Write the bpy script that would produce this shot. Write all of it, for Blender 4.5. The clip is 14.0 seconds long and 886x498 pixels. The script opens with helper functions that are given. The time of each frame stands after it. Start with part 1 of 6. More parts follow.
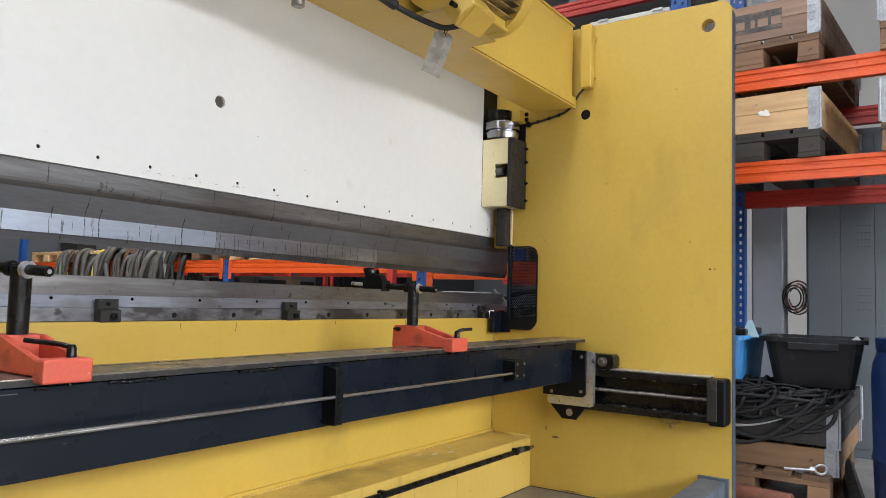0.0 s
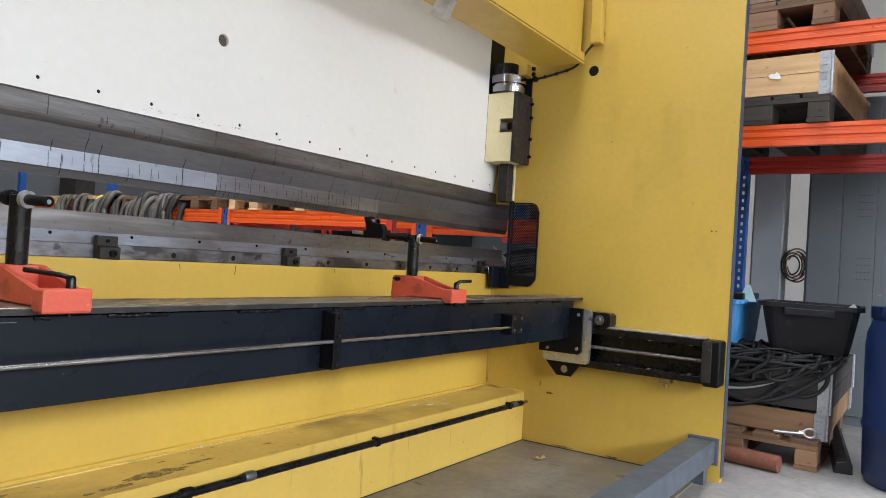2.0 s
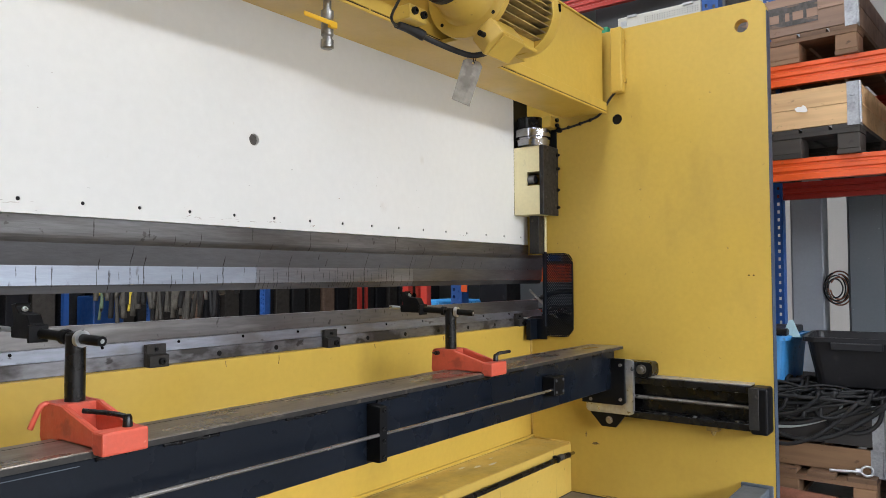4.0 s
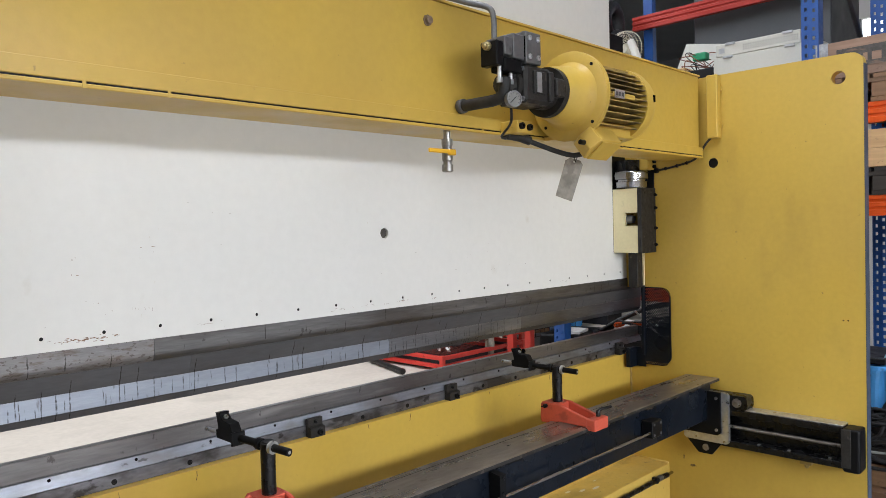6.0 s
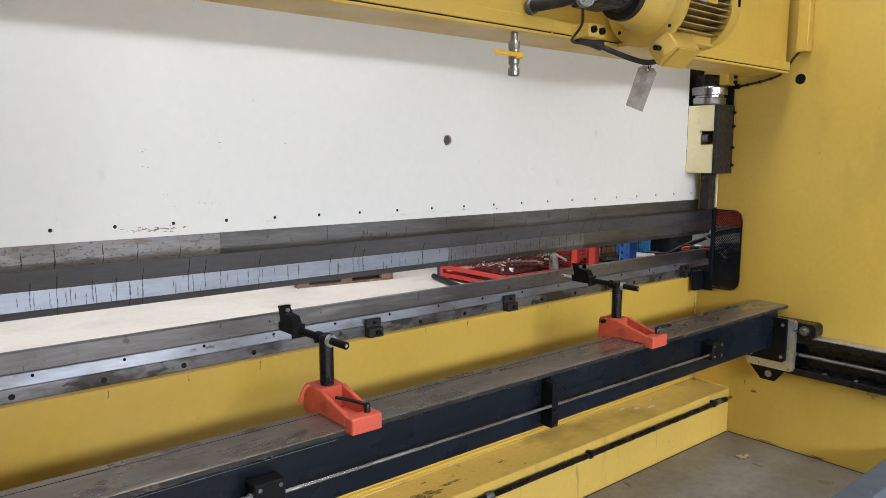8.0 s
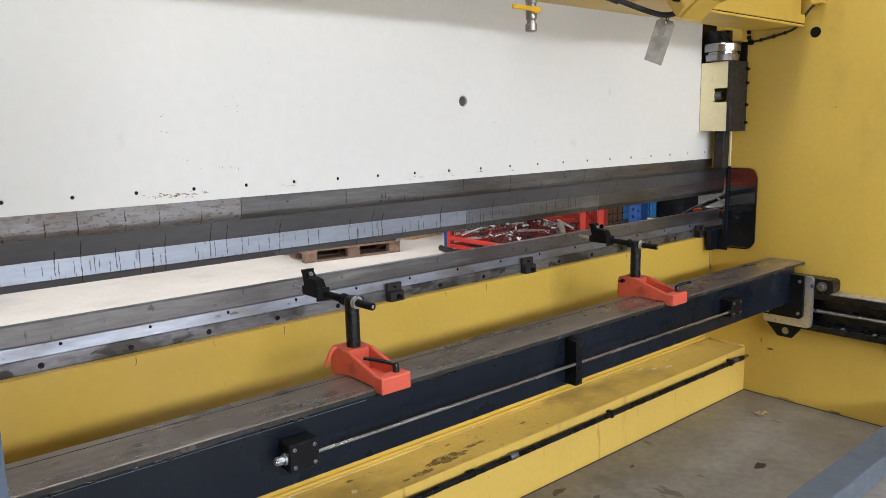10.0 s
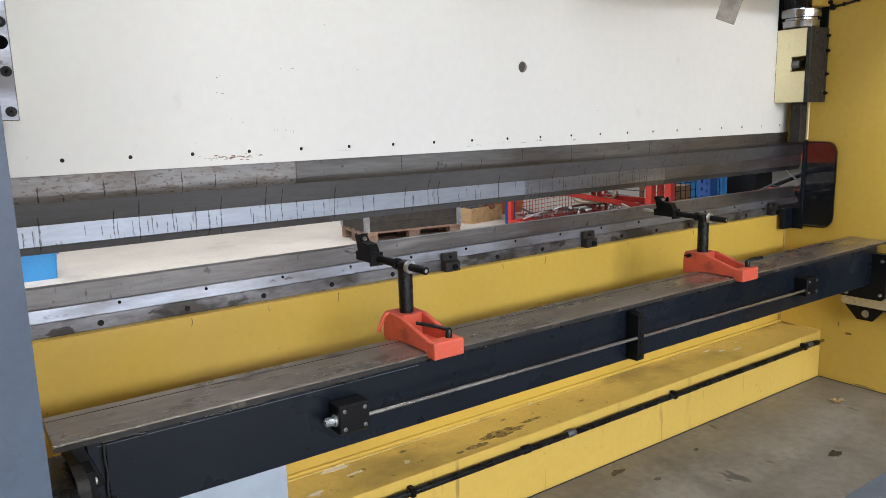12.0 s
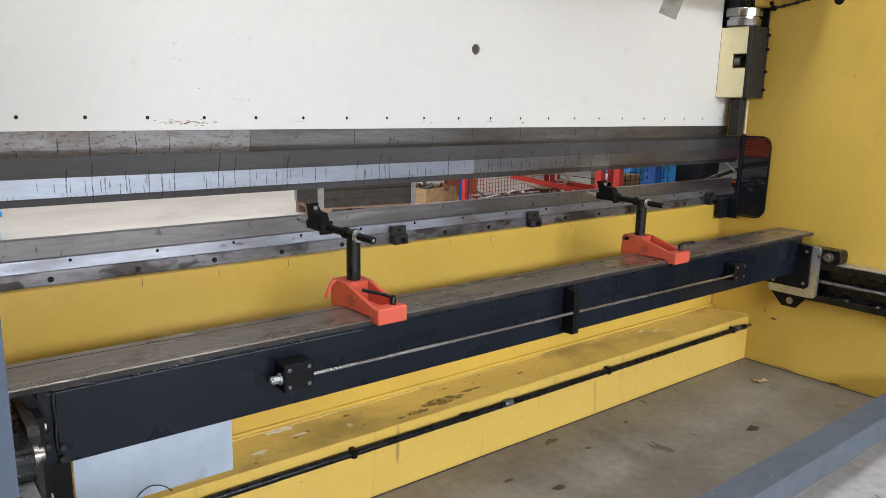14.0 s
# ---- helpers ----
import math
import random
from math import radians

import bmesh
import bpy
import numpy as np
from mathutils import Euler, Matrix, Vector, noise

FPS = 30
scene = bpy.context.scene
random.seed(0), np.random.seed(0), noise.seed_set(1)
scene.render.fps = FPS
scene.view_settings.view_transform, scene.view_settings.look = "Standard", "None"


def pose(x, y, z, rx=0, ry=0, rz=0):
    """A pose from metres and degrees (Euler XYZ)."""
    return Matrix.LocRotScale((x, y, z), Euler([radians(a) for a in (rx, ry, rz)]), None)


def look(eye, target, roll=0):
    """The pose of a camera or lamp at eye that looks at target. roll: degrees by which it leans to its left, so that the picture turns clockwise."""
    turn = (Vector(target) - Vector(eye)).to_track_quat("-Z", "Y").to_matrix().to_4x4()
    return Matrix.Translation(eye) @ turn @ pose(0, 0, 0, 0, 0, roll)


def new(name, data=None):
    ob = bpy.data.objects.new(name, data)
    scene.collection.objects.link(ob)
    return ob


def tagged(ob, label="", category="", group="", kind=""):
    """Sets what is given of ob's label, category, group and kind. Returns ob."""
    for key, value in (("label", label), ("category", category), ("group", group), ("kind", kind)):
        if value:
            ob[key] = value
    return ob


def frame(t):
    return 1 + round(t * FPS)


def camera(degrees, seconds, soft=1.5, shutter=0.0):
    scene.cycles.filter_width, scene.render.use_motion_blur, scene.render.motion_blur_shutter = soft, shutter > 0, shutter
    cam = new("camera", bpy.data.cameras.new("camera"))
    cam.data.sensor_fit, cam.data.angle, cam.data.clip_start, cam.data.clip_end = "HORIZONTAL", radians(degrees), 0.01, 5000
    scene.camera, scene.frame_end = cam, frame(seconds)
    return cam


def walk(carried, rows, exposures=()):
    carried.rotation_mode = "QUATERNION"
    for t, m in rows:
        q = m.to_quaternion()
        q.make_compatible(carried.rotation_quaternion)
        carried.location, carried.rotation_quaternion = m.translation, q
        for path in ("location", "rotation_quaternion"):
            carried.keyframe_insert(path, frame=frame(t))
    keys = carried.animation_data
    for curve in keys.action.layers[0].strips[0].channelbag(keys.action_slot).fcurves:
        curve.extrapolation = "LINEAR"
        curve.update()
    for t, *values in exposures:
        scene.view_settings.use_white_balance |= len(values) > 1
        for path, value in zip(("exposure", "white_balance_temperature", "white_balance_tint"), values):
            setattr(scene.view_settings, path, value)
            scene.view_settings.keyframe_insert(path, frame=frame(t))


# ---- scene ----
cam = camera(63.0, 14.0, soft=0.5)
PATH = [
    (0, (-3.306, -1.925, 0.92), (-1.66, -0.797, 1.06), 1.6),
    (0.5, (-3.314, -1.92, 0.93), (-1.677, -0.779, 1.052), 2.8),
    (1, (-3.309, -1.897, 0.896), (-1.669, -0.755, 0.975), 3.9),
    (1.5, (-3.298, -1.907, 0.893), (-1.648, -0.778, 0.938), 4.1),
    (2, (-3.299, -1.908, 0.888), (-1.644, -0.786, 0.918), 3.6),
    (2.5, (-3.311, -1.913, 0.906), (-1.661, -0.783, 0.937), 2.7),
    (3, (-3.308, -1.93, 0.923), (-1.671, -0.782, 0.984), 1.5),
    (3.5, (-3.32, -1.92, 0.972), (-1.7, -0.749, 1.054), 0.3),
    (3.7, (-3.324, -1.914, 1.009), (-1.712, -0.734, 1.09), -0.0),
    (5.8, (-3.596, -2.113, 1.578), (-2.152, -0.729, 1.548), -1.2),
    (6, (-3.631, -2.115, 1.556), (-2.208, -0.71, 1.5), -1.5),
    (6.5, (-3.63, -2.142, 1.552), (-2.283, -0.668, 1.433), -0.7),
    (7, (-3.611, -2.166, 1.548), (-2.285, -0.677, 1.391), 0.4),
    (7.5, (-3.59, -2.176, 1.536), (-2.268, -0.686, 1.357), 0.1),
    (8, (-3.607, -2.126, 1.495), (-2.335, -0.605, 1.233), 0.2),
    (8.5, (-3.619, -2.108, 1.473), (-2.407, -0.555, 1.124), -0.2),
    (9, (-3.638, -2.114, 1.468), (-2.445, -0.549, 1.112), -1.0),
    (9.2, (-3.646, -2.118, 1.471), (-2.439, -0.558, 1.139), -1.3),
    (11.3, (-3.655, -1.997, 1.375), (-2.355, -0.516, 1.034), -1.1),
    (11.5, (-3.64, -2.018, 1.37), (-2.417, -0.473, 1.03), -1.5),
    (12, (-3.611, -2.056, 1.365), (-2.489, -0.438, 1.012), -1.6),
    (12.5, (-3.639, -2.085, 1.356), (-2.51, -0.477, 0.98), -0.9),
    (13, (-3.673, -2.119, 1.355), (-2.518, -0.535, 0.958), 0.3),
    (13.5, (-3.654, -2.153, 1.354), (-2.457, -0.601, 0.954), 0.8),
    (14, (-3.648, -2.149, 1.353), (-2.432, -0.613, 0.951), 1.2),
]
walk(cam, [(t, look(eye, target, roll)) for t, eye, target, roll in PATH], ((0.0, 0.04), (3.7, 0.03), (5.8, -0.16), (7.5, -0.10), (9.2, -0.03), (14.0, 0.04)))

# ---- light ----
world = bpy.data.worlds.new("overcast_sky")
scene.world = world
world.use_nodes = True
wn = world.node_tree.nodes
sky = wn.new("ShaderNodeTexSky")
sky.sky_type, sky.sun_disc = "NISHITA", False
sky.sun_elevation, sky.sun_rotation = radians(40), radians(200)
world.node_tree.links.new(sky.outputs[0], wn["Background"].inputs[0])
wn["Background"].inputs[1].default_value = 0.08
sun = new("sun", bpy.data.lights.new("sun", "SUN"))
sun.data.energy, sun.data.angle, sun.data.color = 0.5, radians(15), (1, 0.96, 0.9)
sun.matrix_world = look((0, 0, 20), (3.5, 8, 4))


def skylight(name, x, y, z, sx, sy, watts, target=None, colour=(1.0, 0.98, 0.95)):
    """Daylight that falls through an opening of the hall; the west one is added fill."""
    ob = new(name, bpy.data.lights.new(name, "AREA"))
    ob.data.shape, ob.data.size, ob.data.size_y, ob.data.energy, ob.data.color = "RECTANGLE", sx, sy, watts, colour
    ob.matrix_world = look((x, y, z), target or (x, y + 0.001, 0))
    return ob


COOL = (0.89, 0.925, 1.0)
skylight("roof_daylight_rear", -3.5, -1.0, 6.42, 7.0, 1.6, 330, None, COOL)
skylight("roof_daylight_middle", -3.5, 1.2, 6.42, 7.0, 1.6, 60, None, COOL)
skylight("roof_daylight_front", -0.5, 4.3, 6.42, 8.0, 1.6, 620, None, COOL)
skylight("gate_sky_daylight", -3.4, -10.2, 4.95, 10.5, 4.2, 4350, (-3.0, -1.0, 0.6), COOL)
# added fill from the west, out of view, to brighten side frame and rack
skylight("west_fill_light", -13.9, -1.5, 4.4, 7.0, 2.2, 330, (0, -0.9, 1.0), COOL)
skylight("window_daylight", 5.45, 0.42, 3.66, 1.0, 0.22, 12, (0, 0.42, 2.6), COOL)


# ---- materials ----
def shade(name, colour, rough=0.5, metal=0.0, vary=0.10, scale=3.0, fine=70.0, bump=0.15, bump_scale=120.0,
          stains=(), rough_vary=0.12, stretch=(1, 1, 1), by_object=0.0, spec=0.5, drips=()):
    """A surface: colour with two scales of variation, stains, fine relief. stains: (colour, scale, from, to, strength, stretch)."""
    m = bpy.data.materials.new(name)
    m.use_nodes = True
    nt = m.node_tree
    n, l = nt.nodes, nt.links
    bsdf = n["Principled BSDF"]
    bsdf.inputs["Metallic"].default_value = metal
    bsdf.inputs["Specular IOR Level"].default_value = spec
    co = n.new("ShaderNodeTexCoord")

    def noise_of(sc, st=(1, 1, 1), detail=5.0):
        mp = n.new("ShaderNodeMapping")
        mp.inputs["Scale"].default_value = st
        l.new(co.outputs["Object"], mp.inputs["Vector"])
        t = n.new("ShaderNodeTexNoise")
        t.inputs["Scale"].default_value, t.inputs["Detail"].default_value = sc, detail
        l.new(mp.outputs[0], t.inputs["Vector"])
        return t.outputs["Fac"]

    def ramp(src, a, b, lo=0.0, hi=1.0):
        r = n.new("ShaderNodeMapRange")
        r.inputs["From Min"].default_value, r.inputs["From Max"].default_value = a, b
        r.inputs["To Min"].default_value, r.inputs["To Max"].default_value = lo, hi
        l.new(src, r.inputs["Value"])
        return r.outputs[0]

    def mul(col, fac):
        v = n.new("ShaderNodeVectorMath")
        v.operation = "SCALE"
        l.new(col, v.inputs[0])
        l.new(fac, v.inputs["Scale"])
        return v.outputs[0]

    rgb = n.new("ShaderNodeRGB")
    rgb.outputs[0].default_value = (*colour, 1)
    out = mul(rgb.outputs[0], ramp(noise_of(scale, stretch), 0.3, 0.7, 1 - vary, 1 + vary))
    out = mul(out, ramp(noise_of(fine, stretch), 0.3, 0.7, 1 - vary * 0.6, 1 + vary * 0.6))
    if by_object:
        info = n.new("ShaderNodeObjectInfo")
        out = mul(out, ramp(info.outputs["Random"], 0, 1, 1 - by_object, 1 + by_object))
    for scol, ssc, a, b, strength, sst in stains:
        mix = n.new("ShaderNodeMix")
        mix.data_type = "RGBA"
        l.new(ramp(noise_of(ssc, sst, 6.0), a, b, 0, strength), mix.inputs[0])
        l.new(out, mix.inputs[6])
        mix.inputs[7].default_value = (*scol, 1)
        out = mix.outputs[2]
    for dcol, per_metre, share, wide, tops, ends, strength in drips:
        # runs of dried oil: one line per cell along x, each with its own start and end height
        geo = n.new("ShaderNodeNewGeometry")
        sep = n.new("ShaderNodeSeparateXYZ")
        l.new(geo.outputs["Position"], sep.inputs[0])

        def calc(op, a, b, c=None):
            q = n.new("ShaderNodeMath")
            q.operation = op
            for i, v in enumerate((a, b, c)):
                if v is None:
                    continue
                if isinstance(v, (int, float)):
                    q.inputs[i].default_value = v
                else:
                    l.new(v, q.inputs[i])
            return q.outputs[0]
        wob = calc("MULTIPLY", calc("SUBTRACT", noise_of(26.0), 0.5), 0.007)
        vor = n.new("ShaderNodeTexVoronoi")
        vor.voronoi_dimensions = "1D"
        vor.inputs["Scale"].default_value = per_metre
        l.new(calc("ADD", sep.outputs[0], wob), vor.inputs["W"])
        rgbs = n.new("ShaderNodeSeparateColor")
        l.new(vor.outputs["Color"], rgbs.inputs[0])
        thick = ramp(noise_of(85.0), 0.35, 0.62, 0.25, 1.15)
        line = calc("SUBTRACT", 1.0, calc("DIVIDE", vor.outputs["Distance"], calc("MULTIPLY", thick, wide * per_metre)))
        line = ramp(line, 0.0, 0.6)
        keep = calc("LESS_THAN", rgbs.outputs[0], calc("MULTIPLY", ramp(noise_of(1.7), 0.33, 0.58), share))
        top = calc("MULTIPLY_ADD", rgbs.outputs[1], tops[1] - tops[0], tops[0])
        end = calc("MULTIPLY_ADD", rgbs.outputs[2], ends[1] - ends[0], ends[0])
        within = calc("MULTIPLY", ramp(calc("SUBTRACT", top, sep.outputs[2]), 0.0, 0.010), ramp(calc("SUBTRACT", sep.outputs[2], end), 0.0, 0.014))
        mix = n.new("ShaderNodeMix")
        mix.data_type = "RGBA"
        l.new(calc("MULTIPLY", calc("MULTIPLY", line, keep), calc("MULTIPLY", within, strength)), mix.inputs[0])
        l.new(out, mix.inputs[6])
        mix.inputs[7].default_value = (*dcol, 1)
        out = mix.outputs[2]
    l.new(out, bsdf.inputs["Base Color"])
    l.new(ramp(noise_of(scale * 2.3, stretch), 0.3, 0.7, max(0.03, rough - rough_vary), min(1, rough + rough_vary)), bsdf.inputs["Roughness"])
    if bump:
        b = n.new("ShaderNodeBump")
        b.inputs["Strength"].default_value, b.inputs["Distance"].default_value = bump, 0.002
        l.new(noise_of(bump_scale, stretch), b.inputs["Height"])
        l.new(b.outputs[0], bsdf.inputs["Normal"])
    return m


def glowing(name, colour, strength):
    m = bpy.data.materials.new(name)
    m.use_nodes = True
    b = m.node_tree.nodes["Principled BSDF"]
    b.inputs["Base Color"].default_value = (*colour, 1)
    b.inputs["Emission Color"].default_value = (*colour, 1)
    b.inputs["Emission Strength"].default_value = strength
    return m


GRIME = (0.10, 0.07, 0.03)
M_YELLOW = shade("yellow_machine_paint", (0.56, 0.375, 0.064), 0.42, vary=0.05, scale=1.6, fine=40, bump=0.10, bump_scale=90,
                 stains=((GRIME, 2.2, 0.58, 0.80, 0.40, (1, 1, 0.5)), ((0.40, 0.245, 0.05), 0.9, 0.48, 0.72, 0.45, (1, 1, 0.6)), ((0.16, 0.10, 0.04), 45, 0.70, 0.76, 0.5, (1, 1, 1))))
M_STEP_FACE = shade("stained_yellow_paint", (0.58, 0.395, 0.085), 0.42, vary=0.05, scale=1.6, fine=40, bump=0.10, bump_scale=90,
                    stains=(((0.22, 0.13, 0.045), 9, 0.60, 0.76, 0.7, (1, 1, 0.12)), ((0.16, 0.09, 0.03), 30, 0.66, 0.74, 0.6, (1, 1, 0.10)), ((0.14, 0.09, 0.04), 50, 0.70, 0.75, 0.6, (1, 1, 1)), (GRIME, 1.6, 0.58, 0.80, 0.25, (1, 1, 0.5))))
M_STEP = shade("scuffed_yellow_paint", (0.58, 0.40, 0.10), 0.42, vary=0.08, scale=2.5, fine=50, bump=0.25, bump_scale=60,
               stains=(((0.20, 0.135, 0.04), 3.2, 0.49, 0.64, 0.75, (0.7, 1, 1)), ((0.14, 0.095, 0.035), 7, 0.62, 0.70, 0.4, (0.6, 1, 1)), ((0.08, 0.06, 0.035), 30, 0.69, 0.72, 0.7, (1, 1, 1)),
                       ((0.52, 0.47, 0.38), 12, 0.685, 0.70, 0.85, (1, 1, 1)), ((0.30, 0.20, 0.08), 55, 0.64, 0.68, 0.5, (1, 1, 1))))
M_WHITE = shade("cream_white_ram_paint", (0.69, 0.69, 0.665), 0.45, vary=0.03, scale=1.3, fine=30, bump=0.12, bump_scale=50,
                stains=(((0.42, 0.36, 0.27), 9, 0.68, 0.78, 0.30, (1, 1, 0.6)), ((0.15, 0.13, 0.11), 38, 0.735, 0.76, 0.7, (1, 1, 2.2)), ((0.55, 0.50, 0.42), 70, 0.70, 0.74, 0.4, (1, 1, 0.6))))
M_CREAM = shade("cream_paint", (0.74, 0.66, 0.40), 0.45, vary=0.05, stains=((GRIME, 14, 0.64, 0.78, 0.4, (1, 1, 1)),))
OIL = (0.022, 0.018, 0.015)
RUNS = ((OIL, 21, 0.95, 0.0024, (1.10, 1.19), (1.04, 1.075), 0.8), (OIL, 48, 0.95, 0.0020, (1.095, 1.128), (1.038, 1.09), 0.75), (OIL, 65, 0.8, 0.0018, (1.055, 1.085), (1.035, 1.05), 0.9))
BAND_RUNS = ((OIL, 11, 0.4, 0.0026, (1.20, 1.27), (1.15, 1.21), 0.7),)
RUST_RUNS = ((OIL, 13, 0.75, 0.0030, (1.20, 1.27), (1.10, 1.20), 0.85),)
M_STEEL = shade("worn_tool_steel", (0.20, 0.205, 0.225), 0.42, 0.9, vary=0.2, scale=5, fine=60, bump=0.3, bump_scale=80, stretch=(0.25, 1, 2.4), drips=RUNS,
                stains=(((0.085, 0.08, 0.08), 6, 0.50, 0.68, 0.6, (0.4, 1, 2.4)), ((0.38, 0.39, 0.42), 4, 0.62, 0.72, 0.35, (0.5, 1, 3.0))))
M_STEEL_PLAIN = shade("dark_plain_tool_steel", (0.15, 0.15, 0.158), 0.45, 0.85, vary=0.2, scale=5, fine=60, bump=0.3, bump_scale=80, stretch=(0.25, 1, 2.0),
                      stains=(((0.075, 0.07, 0.068), 5, 0.50, 0.68, 0.6, (0.4, 1, 2.0)), ((0.28, 0.28, 0.29), 4, 0.63, 0.73, 0.35, (0.5, 1, 3.0))))
M_BAND = shade("worn_clamping_steel", (0.152, 0.149, 0.149), 0.52, 0.85, vary=0.25, scale=4, fine=55, bump=0.35, bump_scale=80, stretch=(0.25, 1, 2.4), drips=BAND_RUNS,
               stains=(((0.085, 0.075, 0.068), 5, 0.48, 0.62, 0.65, (0.4, 1, 2.6)), ((0.40, 0.40, 0.41), 3.1, 0.63, 0.72, 0.45, (0.5, 1, 4.0)), ((0.05, 0.045, 0.04), 34, 0.66, 0.70, 0.6, (1, 1, 1))))
M_STEEL_BRIGHT = shade("ground_tool_steel", (0.30, 0.33, 0.385), 0.44, 0.8, vary=0.10, scale=6, fine=70, bump=0.25, stretch=(0.3, 1, 1.5), drips=RUNS,
                       stains=(((0.27, 0.26, 0.26), 7, 0.56, 0.70, 0.5, (0.6, 1, 1)), ((0.09, 0.08, 0.075), 46, 0.65, 0.70, 0.6, (1, 1, 0.2))))
M_STEEL_DARK = shade("dark_tool_steel", (0.158, 0.160, 0.170), 0.56, 0.8, vary=0.12, scale=4, fine=60, bump=0.25, stretch=(0.3, 1, 1.4), drips=RUNS[:1],
                     stains=(((0.10, 0.095, 0.092), 4, 0.52, 0.70, 0.5, (0.4, 1, 1.4)),))
M_RUSTY = shade("rust_streaked_steel", (0.20, 0.195, 0.197), 0.5, 0.6, vary=0.14, scale=7, fine=70, bump=0.3, stretch=(0.4, 1, 2.0), drips=RUST_RUNS,
                stains=(((0.15, 0.125, 0.105), 9, 0.46, 0.66, 0.5, (0.5, 1, 2.4)), ((0.10, 0.068, 0.045), 60, 0.54, 0.66, 0.6, (0.5, 1, 1.6)), ((0.06, 0.04, 0.03), 120, 0.60, 0.66, 0.6, (0.6, 1, 1)), ((0.30, 0.30, 0.31), 40, 0.62, 0.68, 0.35, (0.4, 1, 2))))
M_DIE = shade("die_steel", (0.185, 0.178, 0.176), 0.40, 0.85, vary=0.22, scale=4, fine=60, bump=0.3, stretch=(0.25, 1, 2.0),
              stains=(((0.12, 0.105, 0.095), 5, 0.48, 0.64, 0.6, (0.4, 1, 1.6)), ((0.46, 0.45, 0.44), 5, 0.60, 0.72, 0.5, (0.3, 1, 2.4)), ((0.05, 0.045, 0.04), 60, 0.64, 0.70, 0.7, (1, 1, 0.5))))
M_RAIL = shade("bright_rail_steel", (0.22, 0.233, 0.265), 0.44, 0.85, vary=0.22, scale=5, fine=60, bump=0.3, stretch=(0.3, 1, 1.5),
               stains=(((0.14, 0.13, 0.125), 7, 0.49, 0.62, 0.8, (0.45, 1, 1)), ((0.05, 0.045, 0.042), 40, 0.64, 0.69, 0.75, (0.5, 1, 1))))
M_RAIL_LOW = shade("dull_rail_steel", (0.20, 0.20, 0.215), 0.42, 0.85, vary=0.3, scale=6, fine=60, bump=0.3, stretch=(0.4, 1, 1.5),
                   stains=(((0.055, 0.05, 0.047), 8, 0.48, 0.57, 0.9, (0.6, 1, 1)), ((0.52, 0.53, 0.56), 7, 0.58, 0.66, 0.7, (0.4, 1, 1.6)), ((0.035, 0.03, 0.028), 22, 0.62, 0.67, 0.8, (0.6, 1, 1))))
M_MILL = shade("bare_mill_steel", (0.31, 0.27, 0.225), 0.30, 0.72, vary=0.22, scale=4, fine=60, bump=0.25, stretch=(0.3, 1, 1),
               stains=(((0.15, 0.10, 0.06), 5, 0.54, 0.74, 0.6, (0.5, 1.5, 1)), ((0.50, 0.43, 0.36), 7, 0.60, 0.72, 0.5, (0.3, 2, 1)), ((0.06, 0.045, 0.03), 16, 0.62, 0.69, 0.6, (0.5, 1, 1))))
M_NAVY = shade("blue_black_beam_paint", (0.006, 0.0085, 0.0135), 0.30, spec=0.17, vary=0.14, scale=2.5, fine=60, bump=0.08,
               stains=(((0.10, 0.11, 0.12), 60, 0.735, 0.75, 0.6, (1, 1, 1)),))
M_BLACK = shade("black_oxide", (0.0055, 0.0055, 0.006), 0.42, 0.0, spec=0.14, vary=0.2, bump=0.1)
M_BLACK_GLOSS = shade("oily_black_steel", (0.0055, 0.0055, 0.006), 0.28, 0.0, spec=0.3, vary=0.25, scale=9, bump=0.12, stains=(((0.07, 0.07, 0.065), 55, 0.70, 0.74, 0.6, (1, 1, 1)),))
M_FORGED = shade("oily_forged_steel", (0.026, 0.024, 0.022), 0.5, 0.25, vary=0.3, scale=20, fine=120, bump=0.4, bump_scale=160, spec=0.35,
                 stains=(((0.12, 0.10, 0.085), 30, 0.62, 0.70, 0.6, (1, 1, 1)),))
M_DARK_HOLE = shade("dark_recess", (0.004, 0.004, 0.004), 0.9, vary=0.1, bump=0.0, spec=0.0)
M_ORANGE = shade("orange_red_gauge_paint", (0.56, 0.088, 0.048), 0.42, vary=0.08, scale=14, fine=120, bump=0.2, bump_scale=200,
                 stains=(((0.16, 0.025, 0.018), 18, 0.58, 0.70, 0.5, (1, 1, 1)), ((0.72, 0.30, 0.22), 40, 0.70, 0.76, 0.4, (1, 1, 1))))
M_CHROME = shade("polished_steel", (0.32, 0.32, 0.34), 0.22, 1.0, vary=0.08, bump=0.03)
M_ZINC = shade("zinc_plated_steel", (0.52, 0.53, 0.54), 0.36, 0.85, vary=0.15, scale=20, bump=0.1)
M_TAG = shade("dull_tag_metal", (0.27, 0.245, 0.205), 0.6, 0.1, vary=0.2, scale=30, bump=0.1, stains=(((0.12, 0.10, 0.08), 22, 0.52, 0.66, 0.6, (1, 1, 1)),))
M_SHEET = shade("galvanised_sheet", (0.43, 0.50, 0.585), 0.38, 0.75, vary=0.08, scale=4, fine=25, bump=0.05, stains=(((0.30, 0.34, 0.38), 14, 0.62, 0.72, 0.4, (1, 1, 1)),))
M_EDGE = shade("blue_grey_frame_edge", (0.046, 0.066, 0.100), 0.5, vary=0.12, scale=6, fine=80, bump=0.35, bump_scale=110,
               stains=(((0.05, 0.05, 0.055), 7, 0.60, 0.72, 0.5, (1, 1, 1)), ((0.45, 0.45, 0.42), 60, 0.745, 0.76, 0.6, (1, 1, 1))))
